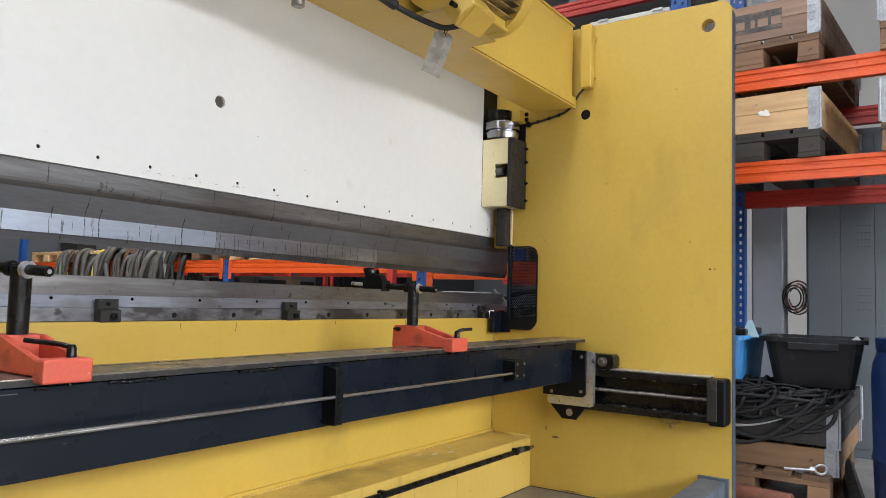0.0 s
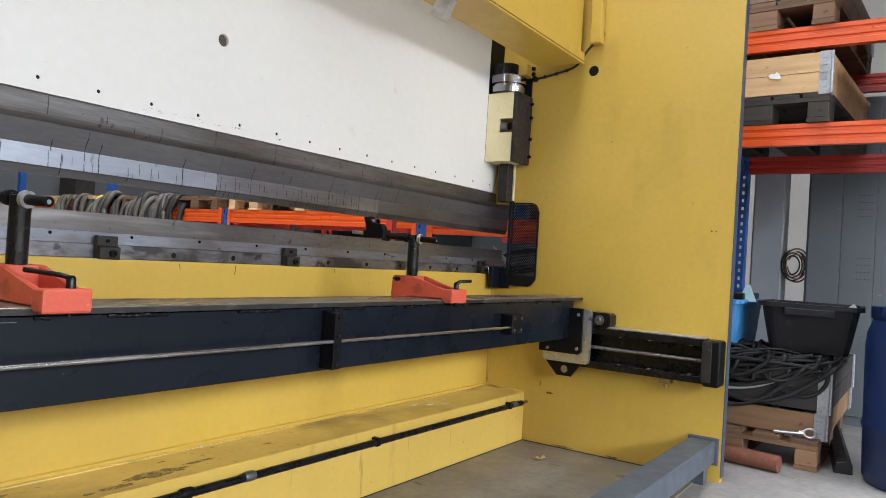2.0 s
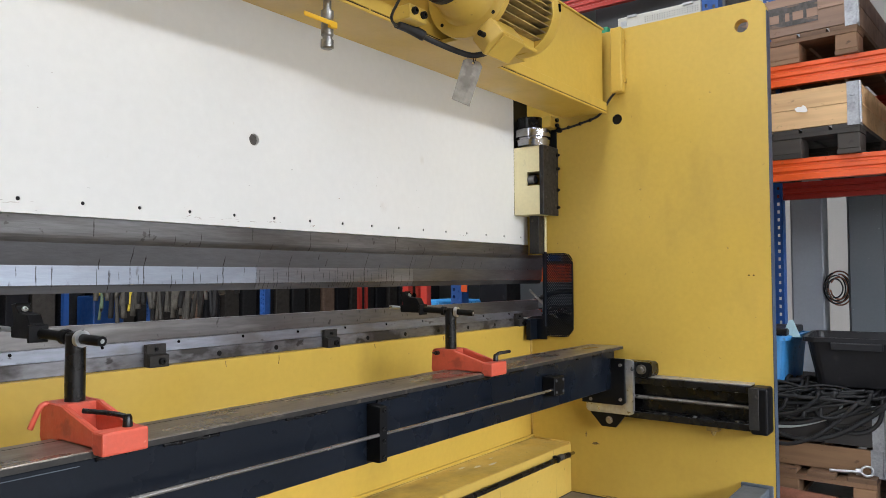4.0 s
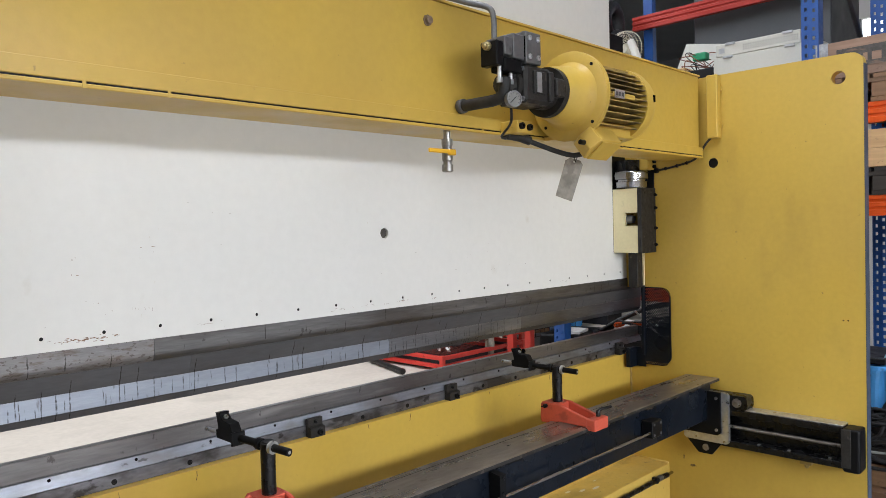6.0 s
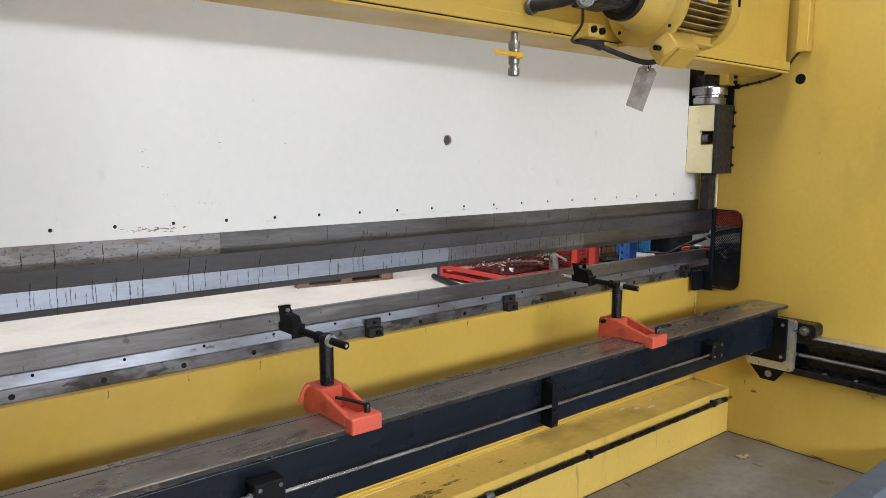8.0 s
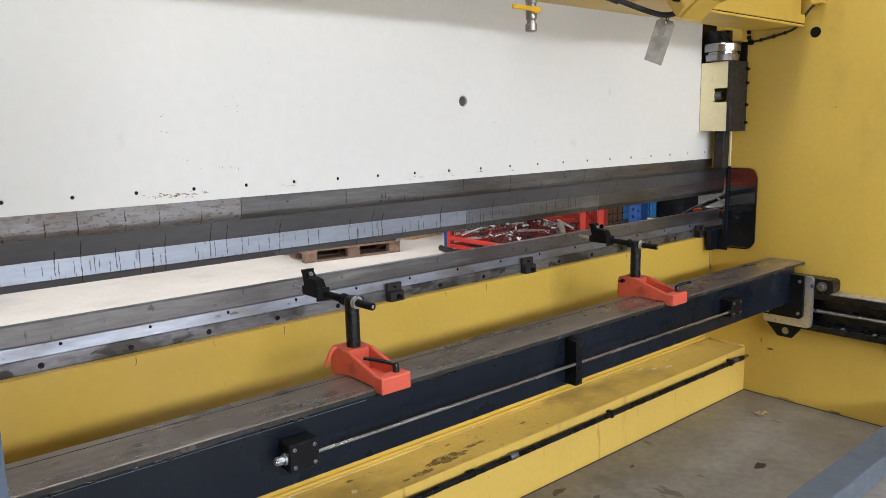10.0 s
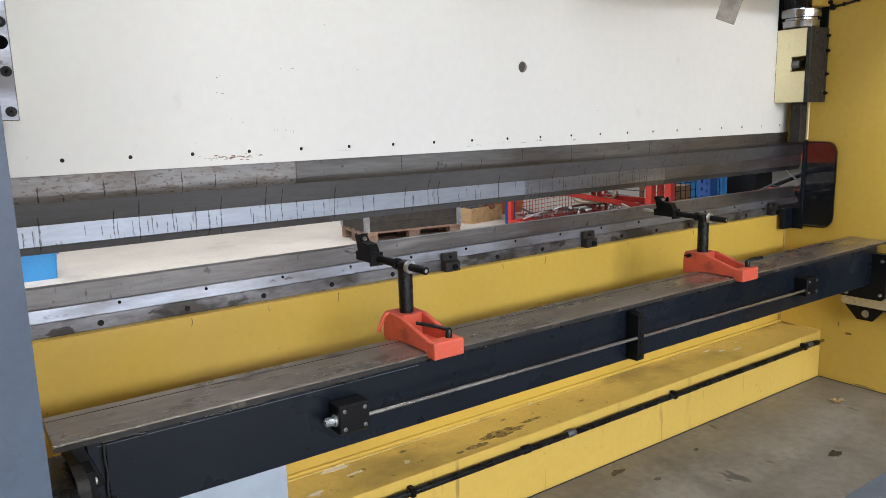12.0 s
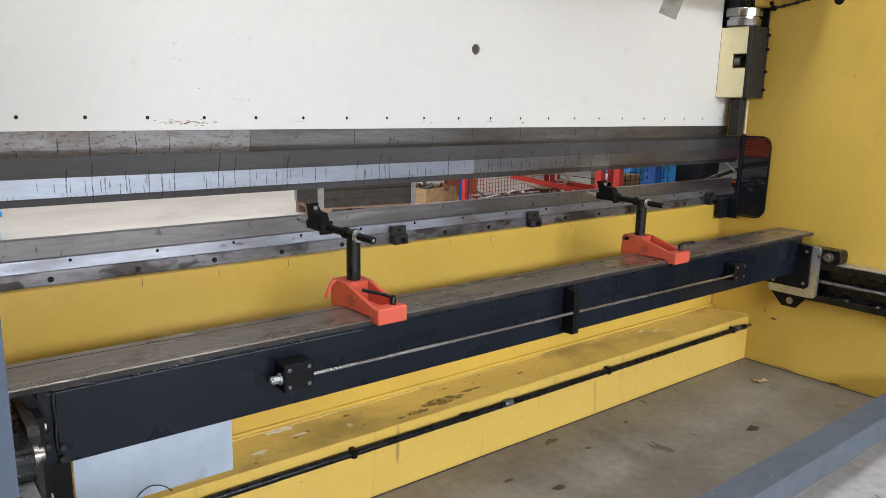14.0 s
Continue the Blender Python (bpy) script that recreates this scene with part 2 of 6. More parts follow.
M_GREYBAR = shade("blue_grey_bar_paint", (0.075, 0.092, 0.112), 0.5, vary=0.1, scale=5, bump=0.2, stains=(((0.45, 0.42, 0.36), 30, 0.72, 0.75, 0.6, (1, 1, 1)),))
M_FLOOR = shade("worn_concrete", (0.37, 0.355, 0.335), 0.46, vary=0.25, scale=1.1, fine=26, bump=0.35, bump_scale=140, rough_vary=0.2,
                stains=(((0.20, 0.185, 0.165), 1.3, 0.50, 0.70, 0.5, (1, 0.6, 1)), ((0.13, 0.12, 0.11), 3.4, 0.60, 0.74, 0.4, (1, 0.7, 1)), ((0.32, 0.30, 0.27), 2.3, 0.56, 0.74, 0.45, (1, 1, 1)),
                        ((0.04, 0.034, 0.03), 9, 0.68, 0.70, 0.7, (1, 0.5, 1)), ((0.42, 0.40, 0.36), 70, 0.70, 0.73, 0.5, (1, 1, 1)), ((0.05, 0.043, 0.036), 90, 0.64, 0.70, 0.4, (1, 1, 1))))
# darker base colour than M_FLOOR, with heavier oil stains
M_FLOOR_INNER = shade("oil_stained_concrete", (0.225, 0.203, 0.172), 0.46, vary=0.25, scale=1.1, fine=26, bump=0.35, bump_scale=140, rough_vary=0.2,
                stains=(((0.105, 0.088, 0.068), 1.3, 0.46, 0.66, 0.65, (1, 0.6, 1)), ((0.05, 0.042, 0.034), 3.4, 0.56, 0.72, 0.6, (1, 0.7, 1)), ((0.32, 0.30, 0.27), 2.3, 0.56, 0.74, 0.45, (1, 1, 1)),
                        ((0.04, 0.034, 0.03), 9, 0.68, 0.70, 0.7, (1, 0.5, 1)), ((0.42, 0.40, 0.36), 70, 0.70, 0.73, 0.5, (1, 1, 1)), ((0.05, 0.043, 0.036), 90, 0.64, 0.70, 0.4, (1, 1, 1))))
M_FLOOR_LIGHT = shade("pale_dusty_concrete", (0.53, 0.475, 0.405), 0.65, vary=0.08, scale=1.2, fine=20, bump=0.2, bump_scale=120,
                      stains=(((0.30, 0.27, 0.22), 1.6, 0.56, 0.72, 0.4, (1, 1, 1)),))
M_WALL = shade("grey_cladding", (0.30, 0.315, 0.33), 0.6, vary=0.05, scale=0.8, bump=0.1)
M_WALL_DARK = shade("grey_block_wall", (0.13, 0.135, 0.14), 0.7, vary=0.08, scale=0.9, bump=0.2)
M_RACK_ORANGE = shade("orange_rack_paint", (0.68, 0.090, 0.012), 0.38, vary=0.06, scale=6, bump=0.05, stains=(((0.25, 0.06, 0.02), 25, 0.68, 0.74, 0.5, (1, 1, 1)),))
M_RACK_RED = shade("dark_red_rack_paint", (0.42, 0.03, 0.018), 0.45, vary=0.1, bump=0.05)
M_RACK_BLUE = shade("blue_rack_paint", (0.015, 0.075, 0.28), 0.42, vary=0.1, scale=8, bump=0.05)
M_RUBBER = shade("black_rubber", (0.012, 0.012, 0.013), 0.6, vary=0.25, scale=12, bump=0.15)
M_GREYHOSE = shade("grey_rubber_hose", (0.060, 0.055, 0.046), 0.6, vary=0.35, scale=9, bump=0.15, by_object=0.8)
M_CABLE = shade("black_cable_sheath", (0.019, 0.019, 0.020), 0.5, vary=0.3, scale=9, bump=0.15, by_object=0.5)
M_PALE_HOSE = shade("pale_grey_cable", (0.42, 0.44, 0.44), 0.5, vary=0.1)


def wood(name, light, dark, by=0.2):
    return shade(name, light, 0.72, vary=0.16, scale=5, fine=45, bump=0.35, bump_scale=60, stretch=(1, 0.10, 1), by_object=by,
                 stains=((dark, 14, 0.50, 0.74, 0.55, (1, 0.06, 1)), (tuple(c * 0.6 for c in dark), 2.6, 0.62, 0.75, 0.5, (1, 1, 1)),
                         (tuple(c * 0.5 for c in dark), 11, 0.68, 0.72, 0.75, (1, 0.8, 1)), (tuple(c * 0.35 for c in dark), 30, 0.64, 0.72, 0.6, (1, 0.5, 1))))


M_PINE = wood("pale_pine", (0.58, 0.38, 0.19), (0.36, 0.20, 0.08))
M_WOOD = wood("brown_weathered_wood", (0.180, 0.100, 0.053), (0.060, 0.032, 0.018), 0.45)
M_WOOD_DARK = wood("dark_weathered_wood", (0.034, 0.029, 0.024), (0.014, 0.011, 0.009), 0.4)
M_WOOD_BLACK = wood("blackened_wood", (0.034, 0.030, 0.028), (0.014, 0.012, 0.010))
M_GALV = shade("galvanised_hinge_steel", (0.36, 0.37, 0.385), 0.5, 0.6, vary=0.2, scale=24, fine=90, bump=0.2)
M_WOOD_GREY = wood("grey_brown_wood", (0.235, 0.150, 0.105), (0.10, 0.06, 0.04), 0.3)


# ---- mesh helpers ----
def thing(name, at=(0, 0, 0), label="", category="", group="", kind="", turn=0.0):
    ob = new(name)
    ob.empty_display_size = 0.1
    ob.matrix_basis = pose(*at, 0, 0, turn)
    return tagged(ob, label, category, group, kind)


def part(name, bm, material, parent=None, label=""):
    me = bpy.data.meshes.new(name)
    bm.normal_update()
    bm.to_mesh(me)
    bm.free()
    me.materials.append(material)
    ob = new(name, me)
    if parent:
        ob.parent = parent
    return tagged(ob, label)


def solid(name, bm, material, label="", category="", group="", kind="", at=None, turn=0.0):
    """A top-level thing or piece of the setting that is one mesh."""
    ob = part(name, bm, material)
    if at:
        ob.matrix_basis = pose(*at, 0, 0, turn)
    return tagged(ob, label, category, group, kind)


def nb():
    return bmesh.new()


def bx(bm, x0, y0, z0, x1, y1, z1, bev=0.0, m=None, seg=1):
    r = bmesh.ops.create_cube(bm, size=1.0)
    vs = r["verts"]
    for v in vs:
        v.co = Vector(((x0 + x1) / 2 + v.co.x * (x1 - x0), (y0 + y1) / 2 + v.co.y * (y1 - y0), (z0 + z1) / 2 + v.co.z * (z1 - z0)))
    if m:
        for v in vs:
            v.co = m @ v.co
    if bev:
        es = list({e for v in vs for e in v.link_edges})
        bmesh.ops.bevel(bm, geom=es, offset=bev, segments=seg, affect="EDGES", profile=0.5)
    return bm


def cy(bm, p, q, r, r2=None, n=20, bev=0.0):
    p, q = Vector(p), Vector(q)
    r2 = r if r2 is None else r2
    d = q - p
    rot = d.to_track_quat("Z", "Y").to_matrix()
    a = [bm.verts.new(p + rot @ Vector((r * math.cos(2 * math.pi * i / n), r * math.sin(2 * math.pi * i / n), 0))) for i in range(n)]
    b = [bm.verts.new(q + rot @ Vector((r2 * math.cos(2 * math.pi * i / n), r2 * math.sin(2 * math.pi * i / n), 0))) for i in range(n)]
    for i in range(n):
        f = bm.faces.new((a[i], a[(i + 1) % n], b[(i + 1) % n], b[i]))
        f.smooth = n > 6
    ca, cb = bm.faces.new(a[::-1]), bm.faces.new(b)
    for e in list(ca.edges) + list(cb.edges):
        e.smooth = False
    if n <= 6:
        for v in a + b:
            for e in v.link_edges:
                e.smooth = False
    return bm


def lathe(bm, base, axis, profile, n=28):
    """A turned form: profile of (distance along the axis, radius)."""
    base, axis = Vector(base), Vector(axis).normalized()
    rot = axis.to_track_quat("Z", "Y").to_matrix()
    rings = []
    for h, r in profile:
        rings.append([bm.verts.new(base + rot @ Vector((r * math.cos(2 * math.pi * i / n), r * math.sin(2 * math.pi * i / n), h))) for i in range(n)])
    for k in range(len(rings) - 1):
        for i in range(n):
            f = bm.faces.new((rings[k][i], rings[k][(i + 1) % n], rings[k + 1][(i + 1) % n], rings[k + 1][i]))
            f.smooth = True
    for k, ring in enumerate(rings):
        sharp = k in (0, len(rings) - 1)
        if not sharp:
            a = Vector((profile[k][0] - profile[k - 1][0], profile[k][1] - profile[k - 1][1]))
            b = Vector((profile[k + 1][0] - profile[k][0], profile[k + 1][1] - profile[k][1]))
            sharp = a.length > 0 and b.length > 0 and a.angle(b) > radians(35)
        if sharp:
            for i in range(n):
                e = bm.edges.get((ring[i], ring[(i + 1) % n]))
                if e:
                    e.smooth = False
    bm.faces.new(rings[0][::-1])
    bm.faces.new(rings[-1])
    return bm


def tube(bm, pts, r, n=8, smooth_path=True, sub=6):
    """A round bar or hose along a path."""
    P = [Vector(p) for p in pts]
    if smooth_path and len(P) > 2:
        Q = []
        for i in range(len(P) - 1):
            p0, p1, p2, p3 = P[max(i - 1, 0)], P[i], P[i + 1], P[min(i + 2, len(P) - 1)]
            for k in range(sub):
                t = k / sub
                Q.append(0.5 * ((2 * p1) + (p2 - p0) * t + (2 * p0 - 5 * p1 + 4 * p2 - p3) * t * t + (3 * p1 - p0 - 3 * p2 + p3) * t ** 3))
        P = Q + [P[-1]]
    up = Vector((0.123, 0.214, 0.97))
    rings = []
    for i, p in enumerate(P):
        d = (P[min(i + 1, len(P) - 1)] - P[max(i - 1, 0)]).normalized()
        u = d.cross(up)
        if u.length < 0.05:
            u = d.cross(Vector((1, 0, 0)))
        u.normalize()
        w = d.cross(u)
        up = u.cross(d) if i else up
        rings.append([bm.verts.new(p + r * (math.cos(2 * math.pi * k / n) * u + math.sin(2 * math.pi * k / n) * w)) for k in range(n)])
    for a, b in zip(rings, rings[1:]):
        for k in range(n):
            f = bm.faces.new((a[k], a[(k + 1) % n], b[(k + 1) % n], b[k]))
            f.smooth = True
    bm.faces.new(rings[0][::-1])
    bm.faces.new(rings[-1])
    return bm


AX = {"x": (1, 2, 0), "y": (0, 2, 1), "z": (0, 1, 2)}


def plate(bm, outline, holes, axis, a, b, bev=0.0):
    """A plate of that outline, with through holes, from a to b along the axis. Outline in the other two axes."""
    u, v, w = AX[axis]

    def put(p, d):
        c = [0, 0, 0]
        c[u], c[v], c[w] = p[0], p[1], d
        return bm.verts.new(c)

    edges = []
    for loop in [outline] + list(holes):
        vs = [put(p, a) for p in loop]
        edges += [bm.edges.new((vs[i], vs[(i + 1) % len(vs)])) for i in range(len(vs))]
    res = bmesh.ops.triangle_fill(bm, use_beauty=True, use_dissolve=False, edges=edges)
    faces = [g for g in res["geom"] if isinstance(g, bmesh.types.BMFace)]
    ext = bmesh.ops.extrude_face_region(bm, geom=faces)
    for g in ext["geom"]:
        if isinstance(g, bmesh.types.BMVert):
            g.co[w] = b
    bmesh.ops.recalc_face_normals(bm, faces=bm.faces)
    return bm


def circle(cx, cz, r, n=16):
    return [(cx + r * math.cos(2 * math.pi * i / n), cz + r * math.sin(2 * math.pi * i / n)) for i in range(n)]


def rounded(x0, z0, x1, z1, r, n=5):
    pts = []
    for cx, cz, a0 in ((x1 - r, z1 - r, 0), (x0 + r, z1 - r, 90), (x0 + r, z0 + r, 180), (x1 - r, z0 + r, 270)):
        pts += [(cx + r * math.cos(radians(a0 + 90 * i / n)), cz + r * math.sin(radians(a0 + 90 * i / n))) for i in range(n + 1)]
    return pts


def prism(bm, pts, axis, a, b, bev=0.0):
    """A straight bar of that section. Section in the other two axes."""
    u, v, w = AX[axis]
    rings = []
    for d in (a, b):
        ring = []
        for p in pts:
            c = [0, 0, 0]
            c[u], c[v], c[w] = p[0], p[1], d
            ring.append(bm.verts.new(c))
        rings.append(ring)
    k = len(pts)
    fs = [bm.faces.new((rings[0][i], rings[0][(i + 1) % k], rings[1][(i + 1) % k], rings[1][i])) for i in range(k)]
    fs += [bm.faces.new(rings[0][::-1]), bm.faces.new(rings[1])]
    bmesh.ops.recalc_face_normals(bm, faces=fs)
    if bev:
        bmesh.ops.bevel(bm, geom=list({e for f in fs for e in f.edges}), offset=bev, segments=1, affect="EDGES", profile=0.5)
    return bm


def bolt(bm, at, d, r=0.008, h=0.008):
    """A socket-head screw that stands out along d."""
    at, d = Vector(at), Vector(d).normalized()
    lathe(bm, at, d, ((-0.002, r), (h * 0.85, r), (h, r * 0.86), (h, r * 0.5), (h * 0.45, r * 0.45)), 12)
    return bm


def hexbolt(bm, at, d, r=0.010, h=0.008):
    at, d = Vector(at), Vector(d).normalized()
    cy(bm, at - d * 0.002, at + d * 0.002, r * 1.35, n=16)
    cy(bm, at, at + d * h, r, n=6)
    return bm


def bolts(name, places, d, parent, material, r=0.008, h=0.008, hexagon=False):
    """Alike screws, each an object of its own on one mesh."""
    me = None
    for at in places:
        if me is None:
            first = part(name, (hexbolt if hexagon else bolt)(nb(), (0, 0, 0), d, r, h), material, parent)
            me, ob = first.data, first
        else:
            ob = new(name, me)
            ob.parent = parent
        ob.location = at


# ---- hall ----
XL = -3.55
M_WALL_PALE = shade("pale_wall_cladding", (0.46, 0.44, 0.41), 0.6, vary=0.05, scale=0.8, bump=0.1)
solid("floor", plate(nb(), [(-14, -10), (17, -10), (17, 14), (-14, 14)], [], "z", -0.2, 0.0), M_FLOOR, "grey concrete workshop floor with oil stains", "floor", kind="structure")
solid("floor_oily", bx(nb(), XL + 0.002, -1.10, -0.0005, -0.002, -0.2265, 0.004), M_FLOOR_INNER, "darker brown concrete with oil stains inside the machine", "floor", kind="structure")
solid("floor_front", bx(nb(), -13.5, 0.9, 0.0, 16.5, 13.5, 0.004), M_FLOOR_LIGHT, "pale dusty concrete floor before the machine", "floor", kind="structure")
SKYLIGHTS = [(-7, -1.8, 0, -0.2), (-7, 0.4, 0, 2.0), (-4.5, 3.5, 3.5, 5.1)]
solid("ceiling", plate(nb(), [(-14, -7), (17, -7), (17, 14), (-14, 14)], [[(a, b), (c, b), (c, d), (a, d)] for a, b, c, d in SKYLIGHTS], "z", 6.45, 6.6), M_WALL, "pale grey sheet roof with skylight openings", "ceiling", kind="structure")
GATE = [(-8.4, 0.05), (1.8, 0.05), (1.8, 3.05), (-8.4, 3.05)]
solid("wall_south", plate(nb(), [(-14, 0), (17, 0), (17, 6.45), (-14, 6.45)], [GATE], "y", -7.2, -7.0), M_WALL, "grey clad hall wall with a gate opening", "wall", kind="structure")
solid("wall_north", bx(nb(), -14, 14, 0, 17, 14.2, 6.45), M_WALL, "pale grey clad hall wall", "wall", kind="structure")
# the high opening is invented to let the west fill through
solid("wall_west", plate(nb(), [(-7, 0), (14, 0), (14, 6.45), (-7, 6.45)], [[(-5.1, 3.2), (2.1, 3.2), (2.1, 5.6), (-5.1, 5.6)]], "x", -14.2, -14.0), M_WALL, "pale grey clad hall wall with an opening added for the fill light", "wall", kind="structure")
solid("wall_east", plate(nb(), [(-7, 0), (14, 0), (14, 6.45), (-7, 6.45)], [], "x", 16.9, 17.0), M_WALL, "pale grey clad hall wall far behind the racks", "wall", kind="structure")
solid("wall_bay", plate(nb(), [(-7, 0), (1.2, 0), (1.2, 6.44), (-7, 6.44)], [[(-0.1, 3.55), (0.95, 3.55), (0.95, 3.78), (-0.1, 3.78)]], "x", 5.5, 5.6), M_WALL_PALE, "pale grey side wall with a long window strip", "wall", kind="structure")
b = nb()
bx(b, 5.56, -0.1, 3.55, 5.565, 0.95, 3.78)
wb = solid("window_1", b, glowing("window_daylight_pane", (0.9, 0.96, 1.0), 2.2), "bright frosted window strip", "window", kind="structure")
for y in (0.25, 0.6):
    part("window_bar", bx(nb(), 5.50, y - 0.012, 3.55, 5.558, y + 0.012, 3.78), M_WALL_DARK, wb)
part("window_sill", bx(nb(), 5.46, -0.14, 3.50, 5.4995, 0.99, 3.549, 0.004), M_WALL_DARK, wb)


# ---- press brake ----
press = thing("press_brake", (0, 0, 0), "large yellow hydraulic press brake seen from its rear", "press brake")
THROAT = [(0.75, 0.78), (-0.19, 0.78), (-0.225, 0.79), (-0.247, 0.83), (-0.247, 1.13), (-0.235, 1.175), (-0.20, 1.20), (0.75, 1.20)]
OUT = [(-1.187, 0.0), (0.75, 0.0)] + THROAT + [(0.75, 2.30), (-1.137, 2.30), (-1.157, 2.296), (-1.173, 2.285), (-1.183, 2.270), (-1.187, 2.250)]


def side_frame(x0, x1):
    f = part("side_frame", plate(nb(), OUT, [circle(-1.085, 2.196, 0.030, 24), circle(-0.495, 1.857, 0.026, 20)], "x", x0, x1), M_YELLOW, press)
    b = nb()
    bx(b, x0 - 0.0006, -1.1905, 0.02, x1 + 0.0006, -1.187, 2.245)
    part("frame_edge", b, M_EDGE, f, "rough flame-cut blue-grey edge")
    b = nb()
    lathe(b, (x0 + 0.004, -0.495, 1.857), (1, 0, 0), ((0, 0.0255), (0.03, 0.0255)), 20)
    part("hole_plug", b, M_BLACK, f, "black round plug")
    for y in (-1.095, -1.115):
        part("screw_hole", cy(nb(), (x0 - 0.0008, y, 1.088), (x0 + 0.002, y, 1.088), 0.0035, n=10), M_DARK_HOLE, f)
    return f


right_frame = side_frame(0.0, 0.05)
# dark outer face; its red patches put a reflection into the colour
M_SKIN = shade("matt_dark_paint_red_reflection", (0.022, 0.021, 0.020), 0.8, spec=0.1, vary=0.2, scale=2, stains=(((0.10, 0.03, 0.02), 1.5, 0.55, 0.75, 0.5, (1, 1, 1)),))
left_frame = side_frame(XL - 0.05, XL)
part("outer_skin", bx(nb(), XL - 0.0535, -1.186, 0.01, XL - 0.0512, 0.70, 0.77), M_SKIN, left_frame)
part("outer_skin", bx(nb(), XL - 0.0535, -1.186, 0.771, XL - 0.0512, -0.26, 2.24), M_SKIN, left_frame)

# ram plate with its row of screw holes, and the cut-out beside the cylinder
SP = 0.1625
HOLES = [(-0.259 - SP * i, 1.289) for i in range(-1, 20)]
ram_out = [(XL + 0.03, 1.253), (-0.028, 1.253), (-0.028, 1.40), (-0.16, 1.40), (-0.16, 3.05), (XL + 0.106, 3.05), (XL + 0.106, 1.40), (XL + 0.03, 1.40)]
ram = part("ram", plate(nb(), ram_out, [circle(-1.808, 1.545, 0.020, 24)] + [circle(x, z, 0.0056, 10) for x, z in HOLES if x < -0.05], "y", 0.0, 0.06), M_WHITE, press, "cream-white painted ram plate")
# near-black backing added so the holes show the shade of their depth
b = nb()
bx(b, XL + 0.1, 0.045, 1.27, -0.17, 0.058, 1.31)
bx(b, -1.85, 0.045, 1.50, -1.77, 0.058, 1.59)
part("backing_plate", b, M_DARK_HOLE, ram)
for x, z in HOLES:
    if x < -0.05:
        part("sunk_screw", cy(nb(), (x, 0.0026, z), (x, 0.03, z), 0.0055, n=10), M_BLACK, ram)
part("hole_plug", cy(nb(), (-1.808, 0.011, 1.545), (-1.808, 0.04, 1.545), 0.0199, n=24), shade("dusty_dark_steel", (0.075, 0.065, 0.055), 0.7, vary=0.3, scale=40), ram)

# bed with the step in front of it
bed = part("bed", bx(nb(), XL + 0.001, 0.0, 0.0, -0.001, 0.16, 0.8315), M_YELLOW, press)
step = part("base_step", bx(nb(), XL + 0.001, -0.226, 0.0, -0.001, -0.0005, 0.2455, 0.003), M_STEP_FACE, press, "yellow base step")
part("step_top", bx(nb(), XL + 0.0012, -0.2245, 0.2458, -0.0012, -0.0006, 0.247), M_STEP, step, "scuffed step top with chipped and oily paint")
part("bed_ledge", bx(nb(), XL + 0.002, -0.014, 0.2515, -0.002, -0.0005, 0.264, 0.002), M_YELLOW, bed)
b = nb()
tube(b, [(XL + 0.01, -0.016, 0.249), (-0.006, -0.016, 0.249)], 0.004, 6, False)
tube(b, [(-0.006, -0.004, 0.26), (-0.006, -0.004, 0.78)], 0.006, 6, False)
tube(b, [(-0.005, -0.004, 0.249), (-0.005, -0.22, 0.249)], 0.005, 6, False)
part("weld_seam", b, M_STEP, bed)

# oil tank across the top
tank = part("oil_tank", bx(nb(), XL + 0.002, -0.445, 1.886, -0.05, -0.230, 2.297, 0.003), M_YELLOW, press)
part("tank_flange", prism(nb(), [(-0.462, 1.896), (-0.462, 1.936), (-0.4455, 1.938), (-0.4455, 1.896)], "x", XL + 0.002, -0.045, 0.001), M_YELLOW, tank)
part("tank_seam", bx(nb(), XL + 0.002, -0.459, 1.8915, -0.046, -0.4455, 1.8955), M_BLACK, tank, "dark seam below the flange")
part("tank_lip", bx(nb(), XL + 0.002, -0.464, 1.881, -0.044, -0.4455, 1.891, 0.002), M_YELLOW, tank)
for x in (-3.05, -2.86, -1.75, -0.9):
    part("lip_clip", bx(nb(), x - 0.004, -0.466, 1.8805, x + 0.004, -0.4645, 1.897), M_YELLOW, tank)
b = nb()
bx(b, XL + 0.002, -0.452, 2.2975, -0.045, -0.225, 2.306, 0.001)
part("tank_lid", b, M_YELLOW, tank)
bolts("lid_screw", [(-0.25 - i * 0.28, -0.43, 2.306) for i in range(12)], (0, 0, 1), tank, M_BLACK, 0.006, 0.007, True)
b = nb()
bx(b, -0.047, -0.540, 1.980, -0.001, -0.484, 2.298, 0.004)
bx(b, -0.012, -0.548, 2.03, -0.001, -0.535, 2.05)
bx(b, -0.012, -0.548, 2.22, -0.001, -0.535, 2.24)
part("tank_bracket", b, M_YELLOW, press)

